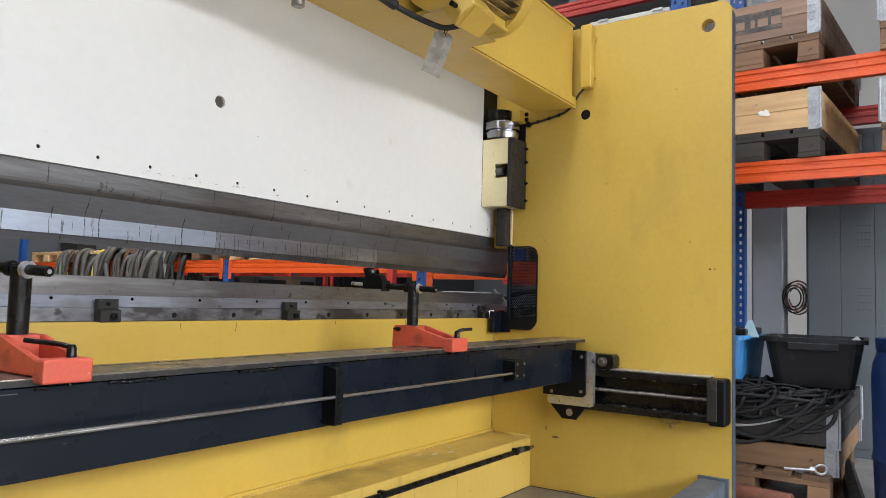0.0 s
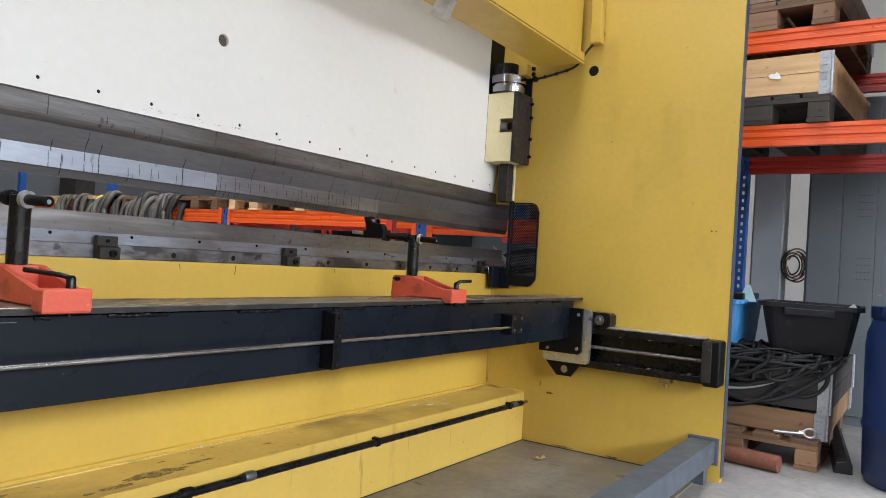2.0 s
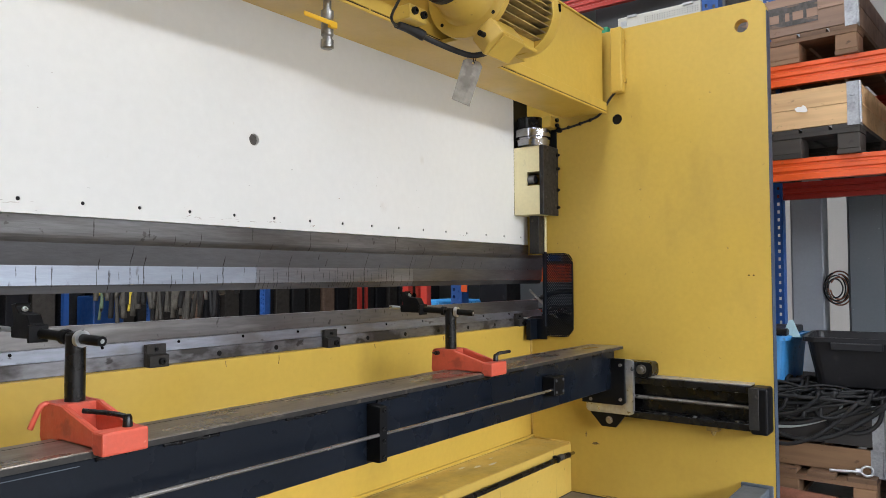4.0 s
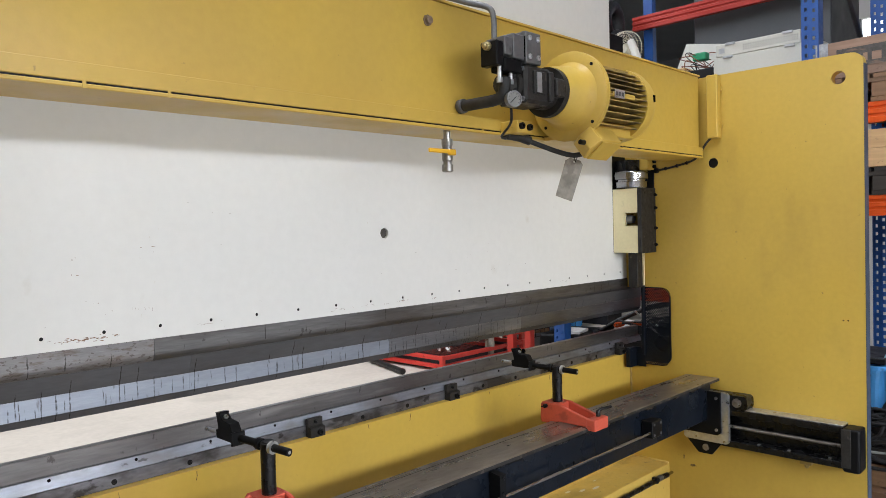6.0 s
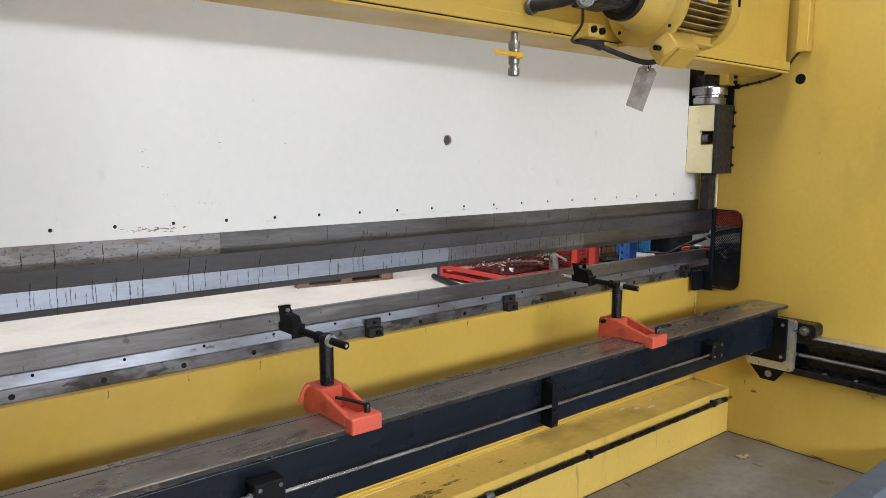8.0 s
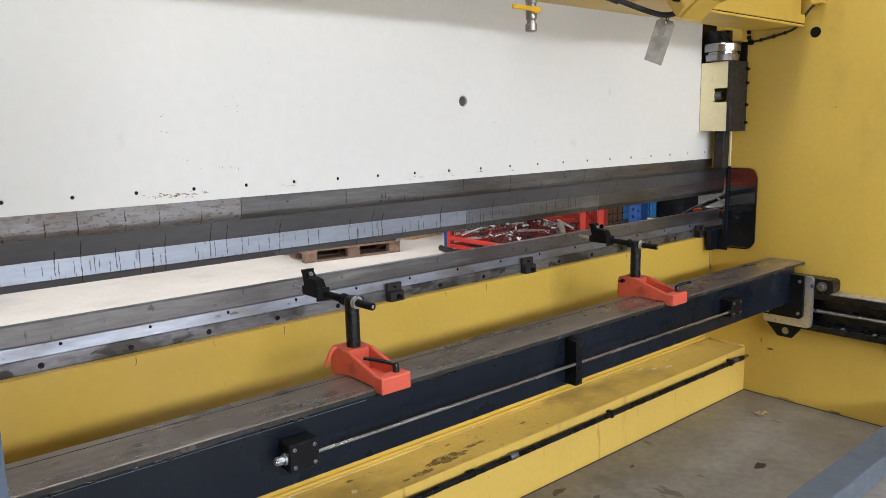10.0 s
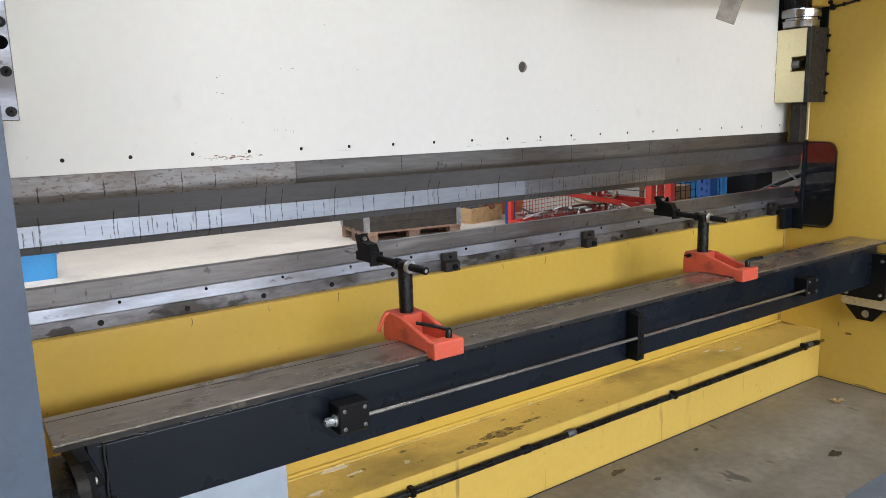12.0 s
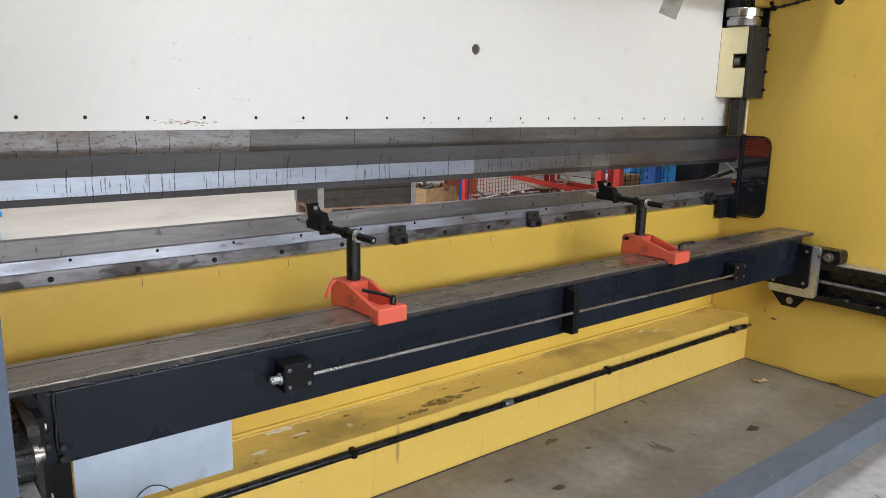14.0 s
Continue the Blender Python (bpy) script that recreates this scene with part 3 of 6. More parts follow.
# guide block, gib and cylinder beside the ram, on both ends
for sx in (0, 1):
    def X(x):
        return x if not sx else XL - 0.66 * x
    b = nb()
    z0, z1 = 1.40, 1.745
    prism(b, [(-0.002, z0), (-0.148, z0), (-0.148, 1.545), (-0.075, 1.545), (-0.075, 1.615), (-0.148, 1.615), (-0.148, z1), (-0.002, z1)], "x", X(-0.160), X(-0.148))
    bx(b, min(X(-0.148), X(-0.02)), -0.12, z0, max(X(-0.148), X(-0.02)), -0.002, 1.54)
    bx(b, min(X(-0.148), X(-0.02)), -0.12, 1.62, max(X(-0.148), X(-0.02)), -0.002, z1)
    g = part("guide_block", b, M_CREAM, press, "cream painted guide block")
    b = nb()
    bx(b, min(X(-0.162), X(-0.004)), -0.172, z0 - (0.012 if sx else 0.002), max(X(-0.162), X(-0.004)), -0.149, z1 + 0.002, 0.002)
    part("gib", b, M_FORGED if not sx else M_RAIL, g)
    for z in (1.44, 1.53, 1.64, 1.71):
        b = nb()
        cy(b, (X(-0.02), -0.172, z), (X(-0.02), -0.188, z), 0.006, n=10)
        cy(b, (X(-0.02), -0.174, z), (X(-0.02), -0.181, z), 0.010, n=6)
        part("gib_bolt", b, M_BLACK, g)
    for z in (1.43, 1.60, 1.72) if not sx else (1.408, 1.495, 1.60, 1.70):
        b = nb()
        if sx:
            lathe(b, (-3.458, -0.172, z), (0, -1, 0), ((0, 0.0115), (0.002, 0.0115), (0.002, 0.0085), (0.001, 0.0085), (0.001, 0.004), (-0.003, 0.004)), 14)
        else:
            cy(b, (X(-0.12), -0.172, z), (X(-0.12), -0.1728, z), 0.004, n=10)
        part("gib_screw", b, M_BLACK, g)
    if sx:
        part("oil_hole", cy(nb(), (-3.462, -0.1728, 1.557), (-3.462, -0.160, 1.557), 0.015, n=18), M_DARK_HOLE, g)
    b = nb()
    lathe(b, (X(-0.130), -0.11, 1.58), (0.0, 1, 0.0), ((0, 0.02), (0.04, 0.025), (0.06, 0.02)), 16)
    part("roller", b, M_STEEL_DARK, g)
    b = nb()
    bx(b, min(X(-0.085), X(-0.03)), -0.10, 1.205, max(X(-0.085), X(-0.03)), -0.045, 1.399, 0.002)
    bx(b, min(X(-0.03), X(-0.003)), -0.085, 1.21, max(X(-0.03), X(-0.003)), -0.04, 1.399)
    part("guide_rail", b, M_FORGED, press)
    b = nb()
    bx(b, min(X(-0.018), X(-0.004)), -0.10, 1.21, max(X(-0.018), X(-0.004)), -0.088, 1.398)
    part("rail_strip", b, M_CREAM, press)
    # hydraulic cylinder end
    b = nb()
    lathe(b, (X(-0.092), -0.075, 1.752), (0, 0, 1), ((0, 0.085), (0.03, 0.088), (0.033, 0.078), (0.042, 0.078), (0.045, 0.092), (0.08, 0.092), (0.085, 0.088)), 32)
    cyl = part("piston_nut", b, M_CHROME, press, "polished steel piston nut")
    b = nb()
    cy(b, (X(-0.092), -0.06, 1.84), (X(-0.092), -0.06, 1.9), 0.065, n=24)
    part("piston_rod", b, M_BLACK_GLOSS, cyl)
    b = nb()
    bx(b, min(X(-0.085), X(-0.002)), -0.175, 1.846, max(X(-0.085), X(-0.002)), -0.02, 1.905, 0.003)
    blk = part("cylinder_block", b, M_YELLOW, press)
    for z in (1.862, 1.890):
        part("block_bolt", cy(nb(), (X(-0.03), -0.174, z), (X(-0.03), -0.188, z), 0.010, n=14), M_BLACK, blk)
    # near-black sheet added for the shade inside the opening beside the cylinder
    b = nb()
    bx(b, min(X(-0.155), X(-0.001)), 0.075, 1.40, max(X(-0.155), X(-0.001)), 0.10, 2.60)
    part("cylinder_cover", b, M_DARK_HOLE, press)
    # black lining added for the same shade around the piston nut
    b = nb()
    bx(b, min(X(-0.011), X(-0.002)), -0.165, 1.747, max(X(-0.011), X(-0.002)), 0.07, 1.849, 0.001)
    bx(b, min(X(-0.158), X(-0.002)), 0.012, 1.746, max(X(-0.158), X(-0.002)), 0.07, 2.60)
    part("cylinder_shroud", b, M_BLACK, press)

# ---- bending tools ----
SHOULDER = [(0.012, 1.252), (0.012, 1.210), (0.0130, 1.202), (0.0160, 1.195), (0.0205, 1.189), (0.026, 1.183), (0.085, 1.183), (0.085, 1.252)]
holder = thing("tool_holder", (0, 0, 0), "long worn steel clamping bar under the ram, rusty at one end", "tool holder")
for a, c, mt in ((-3.53, -2.7136, M_RUSTY), (-2.7124, 0.21, M_BAND)):
    part("holder_bar", prism(nb(), SHOULDER, "x", a, c), mt, holder, "rust-streaked holder bar" if mt == M_RUSTY else "")
BLADE = ((("neck", M_STEEL_DARK), [(0.0265, 1.1825), (0.050, 1.124), (0.085, 1.124), (0.085, 1.1825)]),
         (("blade", None), [(0.050, 1.1235), (0.050, 1.0705), (0.078, 1.0705), (0.085, 1.1235)]),
         (("tip", None), [(0.050, 1.070), (0.0535, 1.066), (0.0620, 1.048), (0.068, 1.048), (0.078, 1.070)]))
JOINTS = [-3.53, -3.424, -2.589, -1.754, -0.919, -0.084, 0.21]
for k in range(6):
    a, c = JOINTS[k] + 0.0002, JOINTS[k + 1] - 0.0002
    bright = c < -1.7
    p = thing("bending_punch", (a, 0, 0), "steel bending punch with a bright ground blade and oil streaks" if bright else "dark steel bending punch with oil streaks", "bending tool", "upper bending tools")
    for (nm, mt), outline in BLADE:
        part(nm, prism(nb(), outline, "x", 0, c - a), mt or ((M_STEEL_BRIGHT if nm == "blade" else M_STEEL_DARK) if bright else M_STEEL if c < -0.9 and nm != "neck" else M_STEEL_PLAIN), p)

die = thing("bending_die", (XL, 0.044, 0), "long worn steel bending die on its rail", "bending tool")
LD = 3.55 + 0.18
part("die_block", prism(nb(), [(0.012, 0.905), (0.012, 0.9585), (0.0135, 0.960), (0.040, 0.960), (0.042, 0.957), (0.042, 0.905)], "x", 0.02, LD), M_DIE, die)
rail1 = part("die_holder", prism(nb(), [(-0.010, 0.8725), (-0.002, 0.9045), (0.095, 0.9045), (0.095, 0.8725)], "x", 0.02, LD), M_RAIL, die)
for i in range(15):
    x = 0.307 + (i - 1) * 0.2375
    part("screw_hole", cy(nb(), (x, -0.0060, 0.8955), (x, 0.002, 0.8965), 0.0045, n=10), M_DARK_HOLE, rail1)
rail2 = part("die_rail", bx(nb(), 0.02, -0.0145, 0.832, LD - 0.2, 0.098, 0.8715, 0.0015), M_RAIL_LOW, die)
for i in range(15):
    x = 0.253 + i * 0.23
    if x < LD - 0.25:
        part("rail_bolt", lathe(nb(), (x, -0.0143, 0.849), (0, -1, 0), ((0, 0.0085), (0.0012, 0.0085), (0.0012, 0.005), (0.0006, 0.005)), 12), M_BLACK, rail2)
for x in (-2.143, -1.44, -0.09):
    c = thing("die_clamp", (x, 0.0292, 0.832), "small dark steel die clamp bolted to the rail", "clamp", "die clamps")
    part("clamp_body", prism(nb(), [(0.0, -0.002), (-0.030, -0.002), (-0.032, 0.0), (-0.032, 0.032), (-0.016, 0.036), (-0.016, 0.064), (0.0, 0.064)], "x", -0.032, 0.030, 0.001), M_FORGED, c)
    part("clamp_bolt", bolt(nb(), (0.006, -0.032, 0.015), (0, -1, 0), 0.0105, 0.010), M_BLACK, c)
    part("set_screw", bolt(nb(), (-0.002, -0.016, 0.050), (0, -1, 0), 0.006, 0.006), M_BLACK, c)

# ---- perforated guard in the throat ----
guard = thing("perforated_guard", (0.0, 0, 0), "dark perforated metal guard in the frame opening", "guard")
b = nb()
ys, zs = (-0.252, -0.096), (0.778, 1.206)
rr = 0.045


def inside(y, z):
    if not (ys[0] <= y <= ys[1] and zs[0] <= z <= zs[1]):
        return False
    if y < ys[0] + rr:
        for zc, s in ((zs[0] + rr, -1), (zs[1] - rr, 1)):
            if (z - zc) * s > 0 and (y - ys[0] - rr) ** 2 + (z - zc) ** 2 > rr * rr:
                return False
    return True


PITCH, HW = 0.0150, 0.0020
for s in (1, -1):
    for k in range(-40, 60):
        c0 = k * PITCH
        run = []
        for j in range(0, 72):
            y = ys[0] + 0.156 * j / 71
            z = zs[0] + c0 + s * 1.35 * (y - ys[0])
            if inside(y, z):
                run.append((y, z))
        if len(run) > 1:
            (y0, z0), (y1, z1) = run[0], run[-1]
            d = Vector((0, y1 - y0, z1 - z0)).normalized()
            w = Vector((0, -d.z, d.y)) * HW
            q = []
            for xx in (-0.0115 - 0.0008 * s, -0.0100 - 0.0008 * s):
                q.append([b.verts.new(Vector((xx, y0, z0)) + w), b.verts.new(Vector((xx, y1, z1)) + w), b.verts.new(Vector((xx, y1, z1)) - w), b.verts.new(Vector((xx, y0, z0)) - w)])
            b.faces.new(q[0][::-1]), b.faces.new(q[1])
            for i in range(4):
                b.faces.new((q[0][i], q[0][(i + 1) % 4], q[1][(i + 1) % 4], q[1][i]))
part("mesh_sheet", b, M_NAVY, guard)
b = nb()
bx(b, -0.030, -0.103, 0.83, -0.008, -0.088, 1.215, 0.001)
part("guard_angle", b, M_NAVY, guard)
b = nb()
bx(b, -0.085, -0.045, 0.762, -0.008, -0.02, 0.868, 0.001)
bx(b, -0.014, -0.10, 0.762, -0.008, -0.02, 0.868)
part("guard_bracket", b, M_NAVY, guard)
b = nb()
bx(b, -0.016, ys[0], zs[0] + rr, -0.008, ys[0] + 0.005, zs[1] - rr)
bx(b, -0.016, ys[0] + rr, zs[0], -0.008, ys[1], zs[0] + 0.005)
bx(b, -0.016, ys[0] + rr, zs[1] - 0.005, -0.008, ys[1], zs[1])
part("guard_rim", b, M_NAVY, guard)

# ---- back gauge beam ----
beam = thing("back_gauge_beam", (0, 0, 0.56), "blue-black back gauge beam with a bare steel top", "beam")
part("beam_web", bx(nb(), -3.395, -0.497, -0.005, -0.078, -0.395, 0.172, 0.002), M_NAVY, beam)
part("top_plate", bx(nb(), -3.49, -0.511, 0.175, -0.004, -0.334, 0.190, 0.0015), M_MILL, beam, "bare steel top plate with a scribed line")
part("plate_edge", bx(nb(), -3.489, -0.5128, 0.1755, -0.006, -0.5112, 0.1872), M_FORGED, beam, "dark painted plate edge")
rw = random.Random(12)
x = -3.40
while x < -0.2:
    w = rw.choice((0.02, 0.03, 0.05, 0.09, 0.14))
    b = nb()
    n = max(3, int(w / 0.008))
    tube(b, [(x + w * i / n, -0.4985 - 0.002 * rw.random(), 0.171 - 0.004 * rw.random()) for i in range(n + 1)], 0.0052, 6)
    part("stitch_weld", b, M_BLACK_GLOSS, beam)
    x += w + rw.choice((0.03, 0.07, 0.12, 0.2))
# highlight on the web's upper edge, made as a paler strip
part("worn_edge", bx(nb(), -3.41, -0.4980, 0.1605, -2.62, -0.4972, 0.1622), M_GREYBAR, beam, "pale strip for the highlight along the web")
part("scribed_strip", bx(nb(), -3.489, -0.368, 0.1902, -0.006, -0.3655, 0.1906), M_BLACK, beam)
for x in (-2.845, -0.735):
    blk = part("rod_block", bx(nb(), x - 0.042, -0.553, 0.054, x + 0.042, -0.4975, 0.128, 0.003), M_BLACK, beam)
    bolts("block_bolt", [(x + dx, -0.553, z) for dx in (-0.028, 0.028) for z in (0.068, 0.114)], (0, -1, 0), blk, M_STEEL_DARK, 0.0055, 0.003)
part("rod", cy(nb(), (-2.81, -0.542, 0.086), (-0.77, -0.542, 0.079), 0.0052, n=14), shade("tie_rod_steel", (0.36, 0.345, 0.325), 0.24, 0.9, vary=0.15, scale=9, stretch=(0.2, 1, 1)), beam, "bare steel tie rod")
b = nb()
cy(b, (-2.887, -0.53, 0.088), (-2.915, -0.53, 0.088), 0.008, n=12)
cy(b, (-2.887, -0.53, 0.088), (-2.892, -0.53, 0.088), 0.015, n=16)
cy(b, (-2.896, -0.53, 0.088), (-2.912, -0.53, 0.088), 0.011, n=6)
part("rod_nut", b, M_ZINC, beam)
br = part("rod_bracket", prism(nb(), [(-0.4975, 0.004), (-0.545, 0.004), (-0.548, 0.008), (-0.548, 0.160), (-0.4975, 0.166)], "x", -1.80, -1.768, 0.001), M_BLACK, beam)
bolts("bracket_bolt", [(-1.784, -0.548, z) for z in (0.018, 0.064, 0.098, 0.150)], (0, -1, 0), br, M_BLACK_GLOSS, 0.006, 0.005)
for x in (-2.84, -2.30, -1.805, -1.30, -0.78):
    b = nb()
    prism(b, [(x - 0.026, 0.130), (x + 0.024, 0.130), (x + 0.026, 0.166), (x + 0.016, 0.173), (x - 0.016, 0.171), (x - 0.026, 0.164)], "y", -0.3335, -0.306, 0.003)
    part("clamp_lug", b, M_BLACK, beam)
part("end_bracket", bx(nb(), -3.455, -0.478, -0.19, -3.3715, -0.460, -0.006, 0.003), M_BLACK, beam)
part("end_plate", bx(nb(), -3.428, -0.488, -0.004, -3.3955, -0.398, 0.170, 0.002), M_NAVY, beam)
part("end_gusset", prism(nb(), [(-3.462, 0.174), (-3.436, 0.174), (-3.402, 0.082), (-3.416, 0.076)], "y", -0.506, -0.489, 0.001), M_BLACK, beam)
part("end_weld", tube(nb(), [(-3.3965, -0.497, 0.165), (-3.3985, -0.499, 0.13), (-3.396, -0.498, 0.10), (-3.399, -0.499, 0.06), (-3.3965, -0.498, 0.02)], 0.003, 6), M_FORGED, beam)
for x, z in ((-3.425, 0.062), (-3.418, 0.046), (-3.388, 0.036), (-3.390, 0.010)):
    part("end_bolt", lathe(nb(), (x, -0.497, z), (0, -1, 0), ((0, 0.008), (0.010, 0.0075), (0.012, 0.005)), 10), M_FORGED, beam)


# ---- back gauge fingers ----
def gauge(x, lever_up):
    g = thing("back_gauge_finger", (x, -0.545, 0.75), "orange-red back gauge stop with a black post on the beam", "back gauge", "back gauge stops")
    W = 0.046
    # cast body: two cheeks, a front block and a rear block that holds the post
    b = nb()
    side = [(0.030, 0.002), (0.036, 0.002), (0.180, 0.002), (0.196, -0.012), (0.262, -0.012), (0.268, 0.0), (0.264, 0.066), (0.252, 0.074), (0.172, 0.074), (0.158, 0.069), (0.040, 0.037), (0.030, 0.034)]
    for x0, x1 in ((-W, -W + 0.014), (W - 0.014, W)):
        prism(b, side, "x", x0, x1, 0.003)
    bx(b, -W - 0.003, -0.002, -0.010, W + 0.003, 0.0415, 0.037, 0.005, None, 2)
    bx(b, -W + 0.003, 0.178, 0.004, W - 0.003, 0.262, 0.073, 0.003)
    bx(b, -W + 0.01, 0.03, 0.002, W - 0.01, 0.16, 0.012)
    body = part("gauge_body", b, M_ORANGE, g)
    b = nb()
    cy(b, (0.018, 0.026, -0.018), (0.018, 0.026, 0.05), 0.005, n=10)
    lathe(b, (0.018, 0.026, 0.036), (0, 0, 1), ((0, 0.010), (0.02, 0.009), (0.026, 0.006)), 14)
    if lever_up:
        tube(b, [(0.018, 0.026, 0.056), (0.03, 0.02, 0.064), (0.05, 0.012, 0.066), (0.078, 0.004, 0.068)], 0.006, 8)
    else:
        tube(b, [(0.018, 0.026, 0.056), (0.004, 0.045, 0.062), (-0.02, 0.085, 0.066), (-0.034, 0.105, 0.068)], 0.0052, 8)
    part("clamp_lever", b, M_BLACK_GLOSS, g, "black ratchet clamp lever")
    b = nb()
    if lever_up:
        cy(b, (-W, 0.235, 0.06), (-W - 0.014, 0.235, 0.06), 0.008, n=10)
        tube(b, [(-W - 0.012, 0.235, 0.06), (-W - 0.03, 0.237, 0.062)], 0.003, 6, False)
        part("clamp_screw", b, M_BLACK, g)
    else:
        tube(b, [(-W + 0.002, 0.235, 0.072), (-W - 0.012, 0.236, 0.066), (-W - 0.024, 0.240, 0.038), (-W - 0.03, 0.243, 0.020)], 0.006, 8)
        part("side_lever", b, M_ORANGE, g)
    b = nb()
    lathe(b, (0.002, 0.212, 0.072), (0, 0, 1), ((0, 0.021), (0.144, 0.021), (0.146, 0.019), (0.148, 0.019), (0.150, 0.017)), 24)
    post = part("post", b, M_BLACK_GLOSS, g, "glossy black round post")
    # arm along the depth of the machine, slightly turned
    A, B = Vector((0.012, 0.118, 0.205)), Vector((-0.045, 0.445, 0.222))
    d = (B - A).normalized()
    arm = part("arm", cy(nb(), A, A + d * 0.25, 0.0112, n=16), M_BLACK, g)
    part("arm_nut", cy(nb(), A + d * 0.062, A + d * 0.073, 0.0185, n=20), M_ZINC, arm, "zinc ring nut")
    part("arm_collar", cy(nb(), A + d * 0.114, A + d * 0.126, 0.017, n=16), M_BLACK, arm)
    b = nb()
    cy(b, A - d * 0.0006, A + d * 0.0002, 0.005, n=10)
    part("arm_socket", b, M_ZINC, arm)
    part("stop_pin", cy(nb(), A + d * 0.24, B + d * 0.022, 0.0065, n=12), M_ZINC, g, "bright steel stop pin")
    # finger head, tilted forward
    C = A + d * 0.245
    b = nb()
    prism(b, [(-0.035, -0.014), (0.055, -0.014), (0.060, 0.010), (0.044, 0.016), (0.052, 0.046), (0.060, 0.062), (0.030, 0.066), (0.034, 0.058), (0.018, 0.044), (-0.022, 0.040), (-0.035, 0.020)], "x", -0.016, 0.016, 0.0015)
    bmesh.ops.translate(b, verts=b.verts, vec=C)
    head = part("finger_head", b, M_BLACK, g)
    b = nb()
    bx(b, C.x - 0.022, C.y - 0.045, C.z - 0.022, C.x + 0.022, C.y - 0.037, C.z + 0.018, 0.002)
    part("finger_plate", b, M_BLACK, head)
    part("finger_screw", bolt(nb(), (C.x + 0.016, C.y - 0.01, C.z + 0.024), (1, 0, 0), 0.005, 0.004), M_ZINC, head)
    part("thumb_screw", bolt(nb(), (C.x, C.y + 0.03, C.z + 0.045), (0, -0.7, 0.7), 0.007, 0.012), M_ZINC, head)
    if lever_up:
        for dz in (-0.010, 0.012):
            b = nb()
            cy(b, (C.x + 0.016, C.y + 0.035, C.z + 0.04), (C.x + 0.030, C.y + 0.035, C.z + 0.04), 0.004, n=8)
            cy(b, (C.x + 0.026, C.y + 0.035 - dz, C.z + 0.05), (C.x + 0.029, C.y + 0.035 - dz, C.z + 0.05), 0.010, n=12)
            part("wing_screw", b, M_CHROME, head, "bright wing screw")
    return g


gauge(-2.552, False)
gauge(-1.170, True)


# ---- linear slides of the back gauge ----
M_SCREW = shade("oily_screw_steel", (0.30, 0.28, 0.25), 0.35, 0.9, vary=0.2, scale=30)


def linear_slide(sx):
    s = 1 if not sx else -1
    base = 0.0 if not sx else XL
    sl = thing("linear_slide", (base, -0.85, 0.426), "oily black screw-driven linear slide bolted to the side frame", "linear slide", "linear slides")

    def X(a, c):
        a, c = s * a, s * c
        return min(a, c), max(a, c)
    for nm, a, c, z0, z1 in (("back_plate", -0.016, -0.001, 0.0, 0.19), ("lower_flange", -0.085, -0.0165, 0.0, 0.030), ("upper_flange", -0.085, -0.0165, 0.160, 0.190)):
        x0, x1 = X(a, c)
        part(nm, bx(nb(), x0, -0.262, z0, x1, 0.42, z1, 0.002), M_BLACK_GLOSS, sl)
    x0, x1 = X(-0.080, -0.002)
    part("cover_strip", bx(nb(), x0, -0.262, 0.1915, x1, 0.19, 0.197, 0.001), M_ZINC, sl, "bright cover strip")
    b = nb()
    cy(b, (-0.05 * s, -0.26, 0.095), (-0.05 * s, 0.30, 0.095), 0.0070, n=12)
    pts = [(-0.05 * s + 0.0085 * math.cos(a * math.pi / 3), -0.255 + a * 0.00140, 0.095 + 0.0085 * math.sin(a * math.pi / 3)) for a in range(0, 400)]
    tube(b, pts, 0.0022, 4, False)
    part("lead_screw", b, M_SCREW, sl, "threaded steel lead screw")
    for y in (-0.20, -0.02, 0.12):
        for z in (0.0305, 0.1595):
            part("cover_clip", bx(nb(), X(-0.07, -0.05)[0], y - 0.006, z - 0.003, X(-0.07, -0.05)[1], y + 0.006, z + 0.003), M_ZINC, sl)
    for y, z in ((-0.10, 0.052), (-0.10, 0.138), (-0.125, 0.052)):
        part("screw_head", cy(nb(), (-0.016 * s, y, z), (-0.026 * s, y, z), 0.010, n=12), M_BLACK, sl)
    x0, x1 = X(-0.105, -0.004)
    b = nb()
    bx(b, x0, -0.335, -0.008, x1, -0.262, 0.190, 0.012, None, 3)
    cap = part("end_cap", b, M_BLACK, sl)
    x0, x1 = X(-0.1065, -0.10)
    part("cap_plate", bx(nb(), x0, -0.300, 0.012, x1, -0.2585, 0.187, 0.002), M_FORGED, cap, "dull steel cap plate")
    # carriage
    x0, x1 = X(-0.108, -0.086)
    b = nb()
    plate(b, rounded(0.25, 0.015, 0.485, 0.272, 0.018), [], "x", x0, x1)
    part("carriage_plate", b, M_ZINC if not sx else M_FORGED, sl, "pale aluminium carriage plate" if not sx else "dark carriage plate")
    x0, x1 = X(-0.122, -0.1085)
    b = nb()
    plate(b, [(0.285, 0.07), (0.300, 0.058), (0.50, 0.058), (0.50, 0.275), (0.285, 0.275)], [], "x", x0, x1)
    cp = part("carriage_flange", b, M_BLACK, sl)
    bolts("flange_bolt", [(-0.122 * s, y, z) for y, z in ((0.305, 0.085), (0.305, 0.245), (0.455, 0.075))], (-s, 0, 0), cp, M_SCREW, 0.008, 0.006)
    x0, x1 = X(-0.100, -0.087)
    b = nb()
    plate(b, [(0.29, 0.012), (0.34, -0.052), (0.41, -0.052), (0.47, 0.012)], [], "x", x0, x1)
    ub = part("lower_bracket", b, M_BLACK, sl)
    b = nb()
    hexbolt(b, (-0.100 * s, 0.372, -0.020), (-s, 0, 0), 0.013, 0.010)
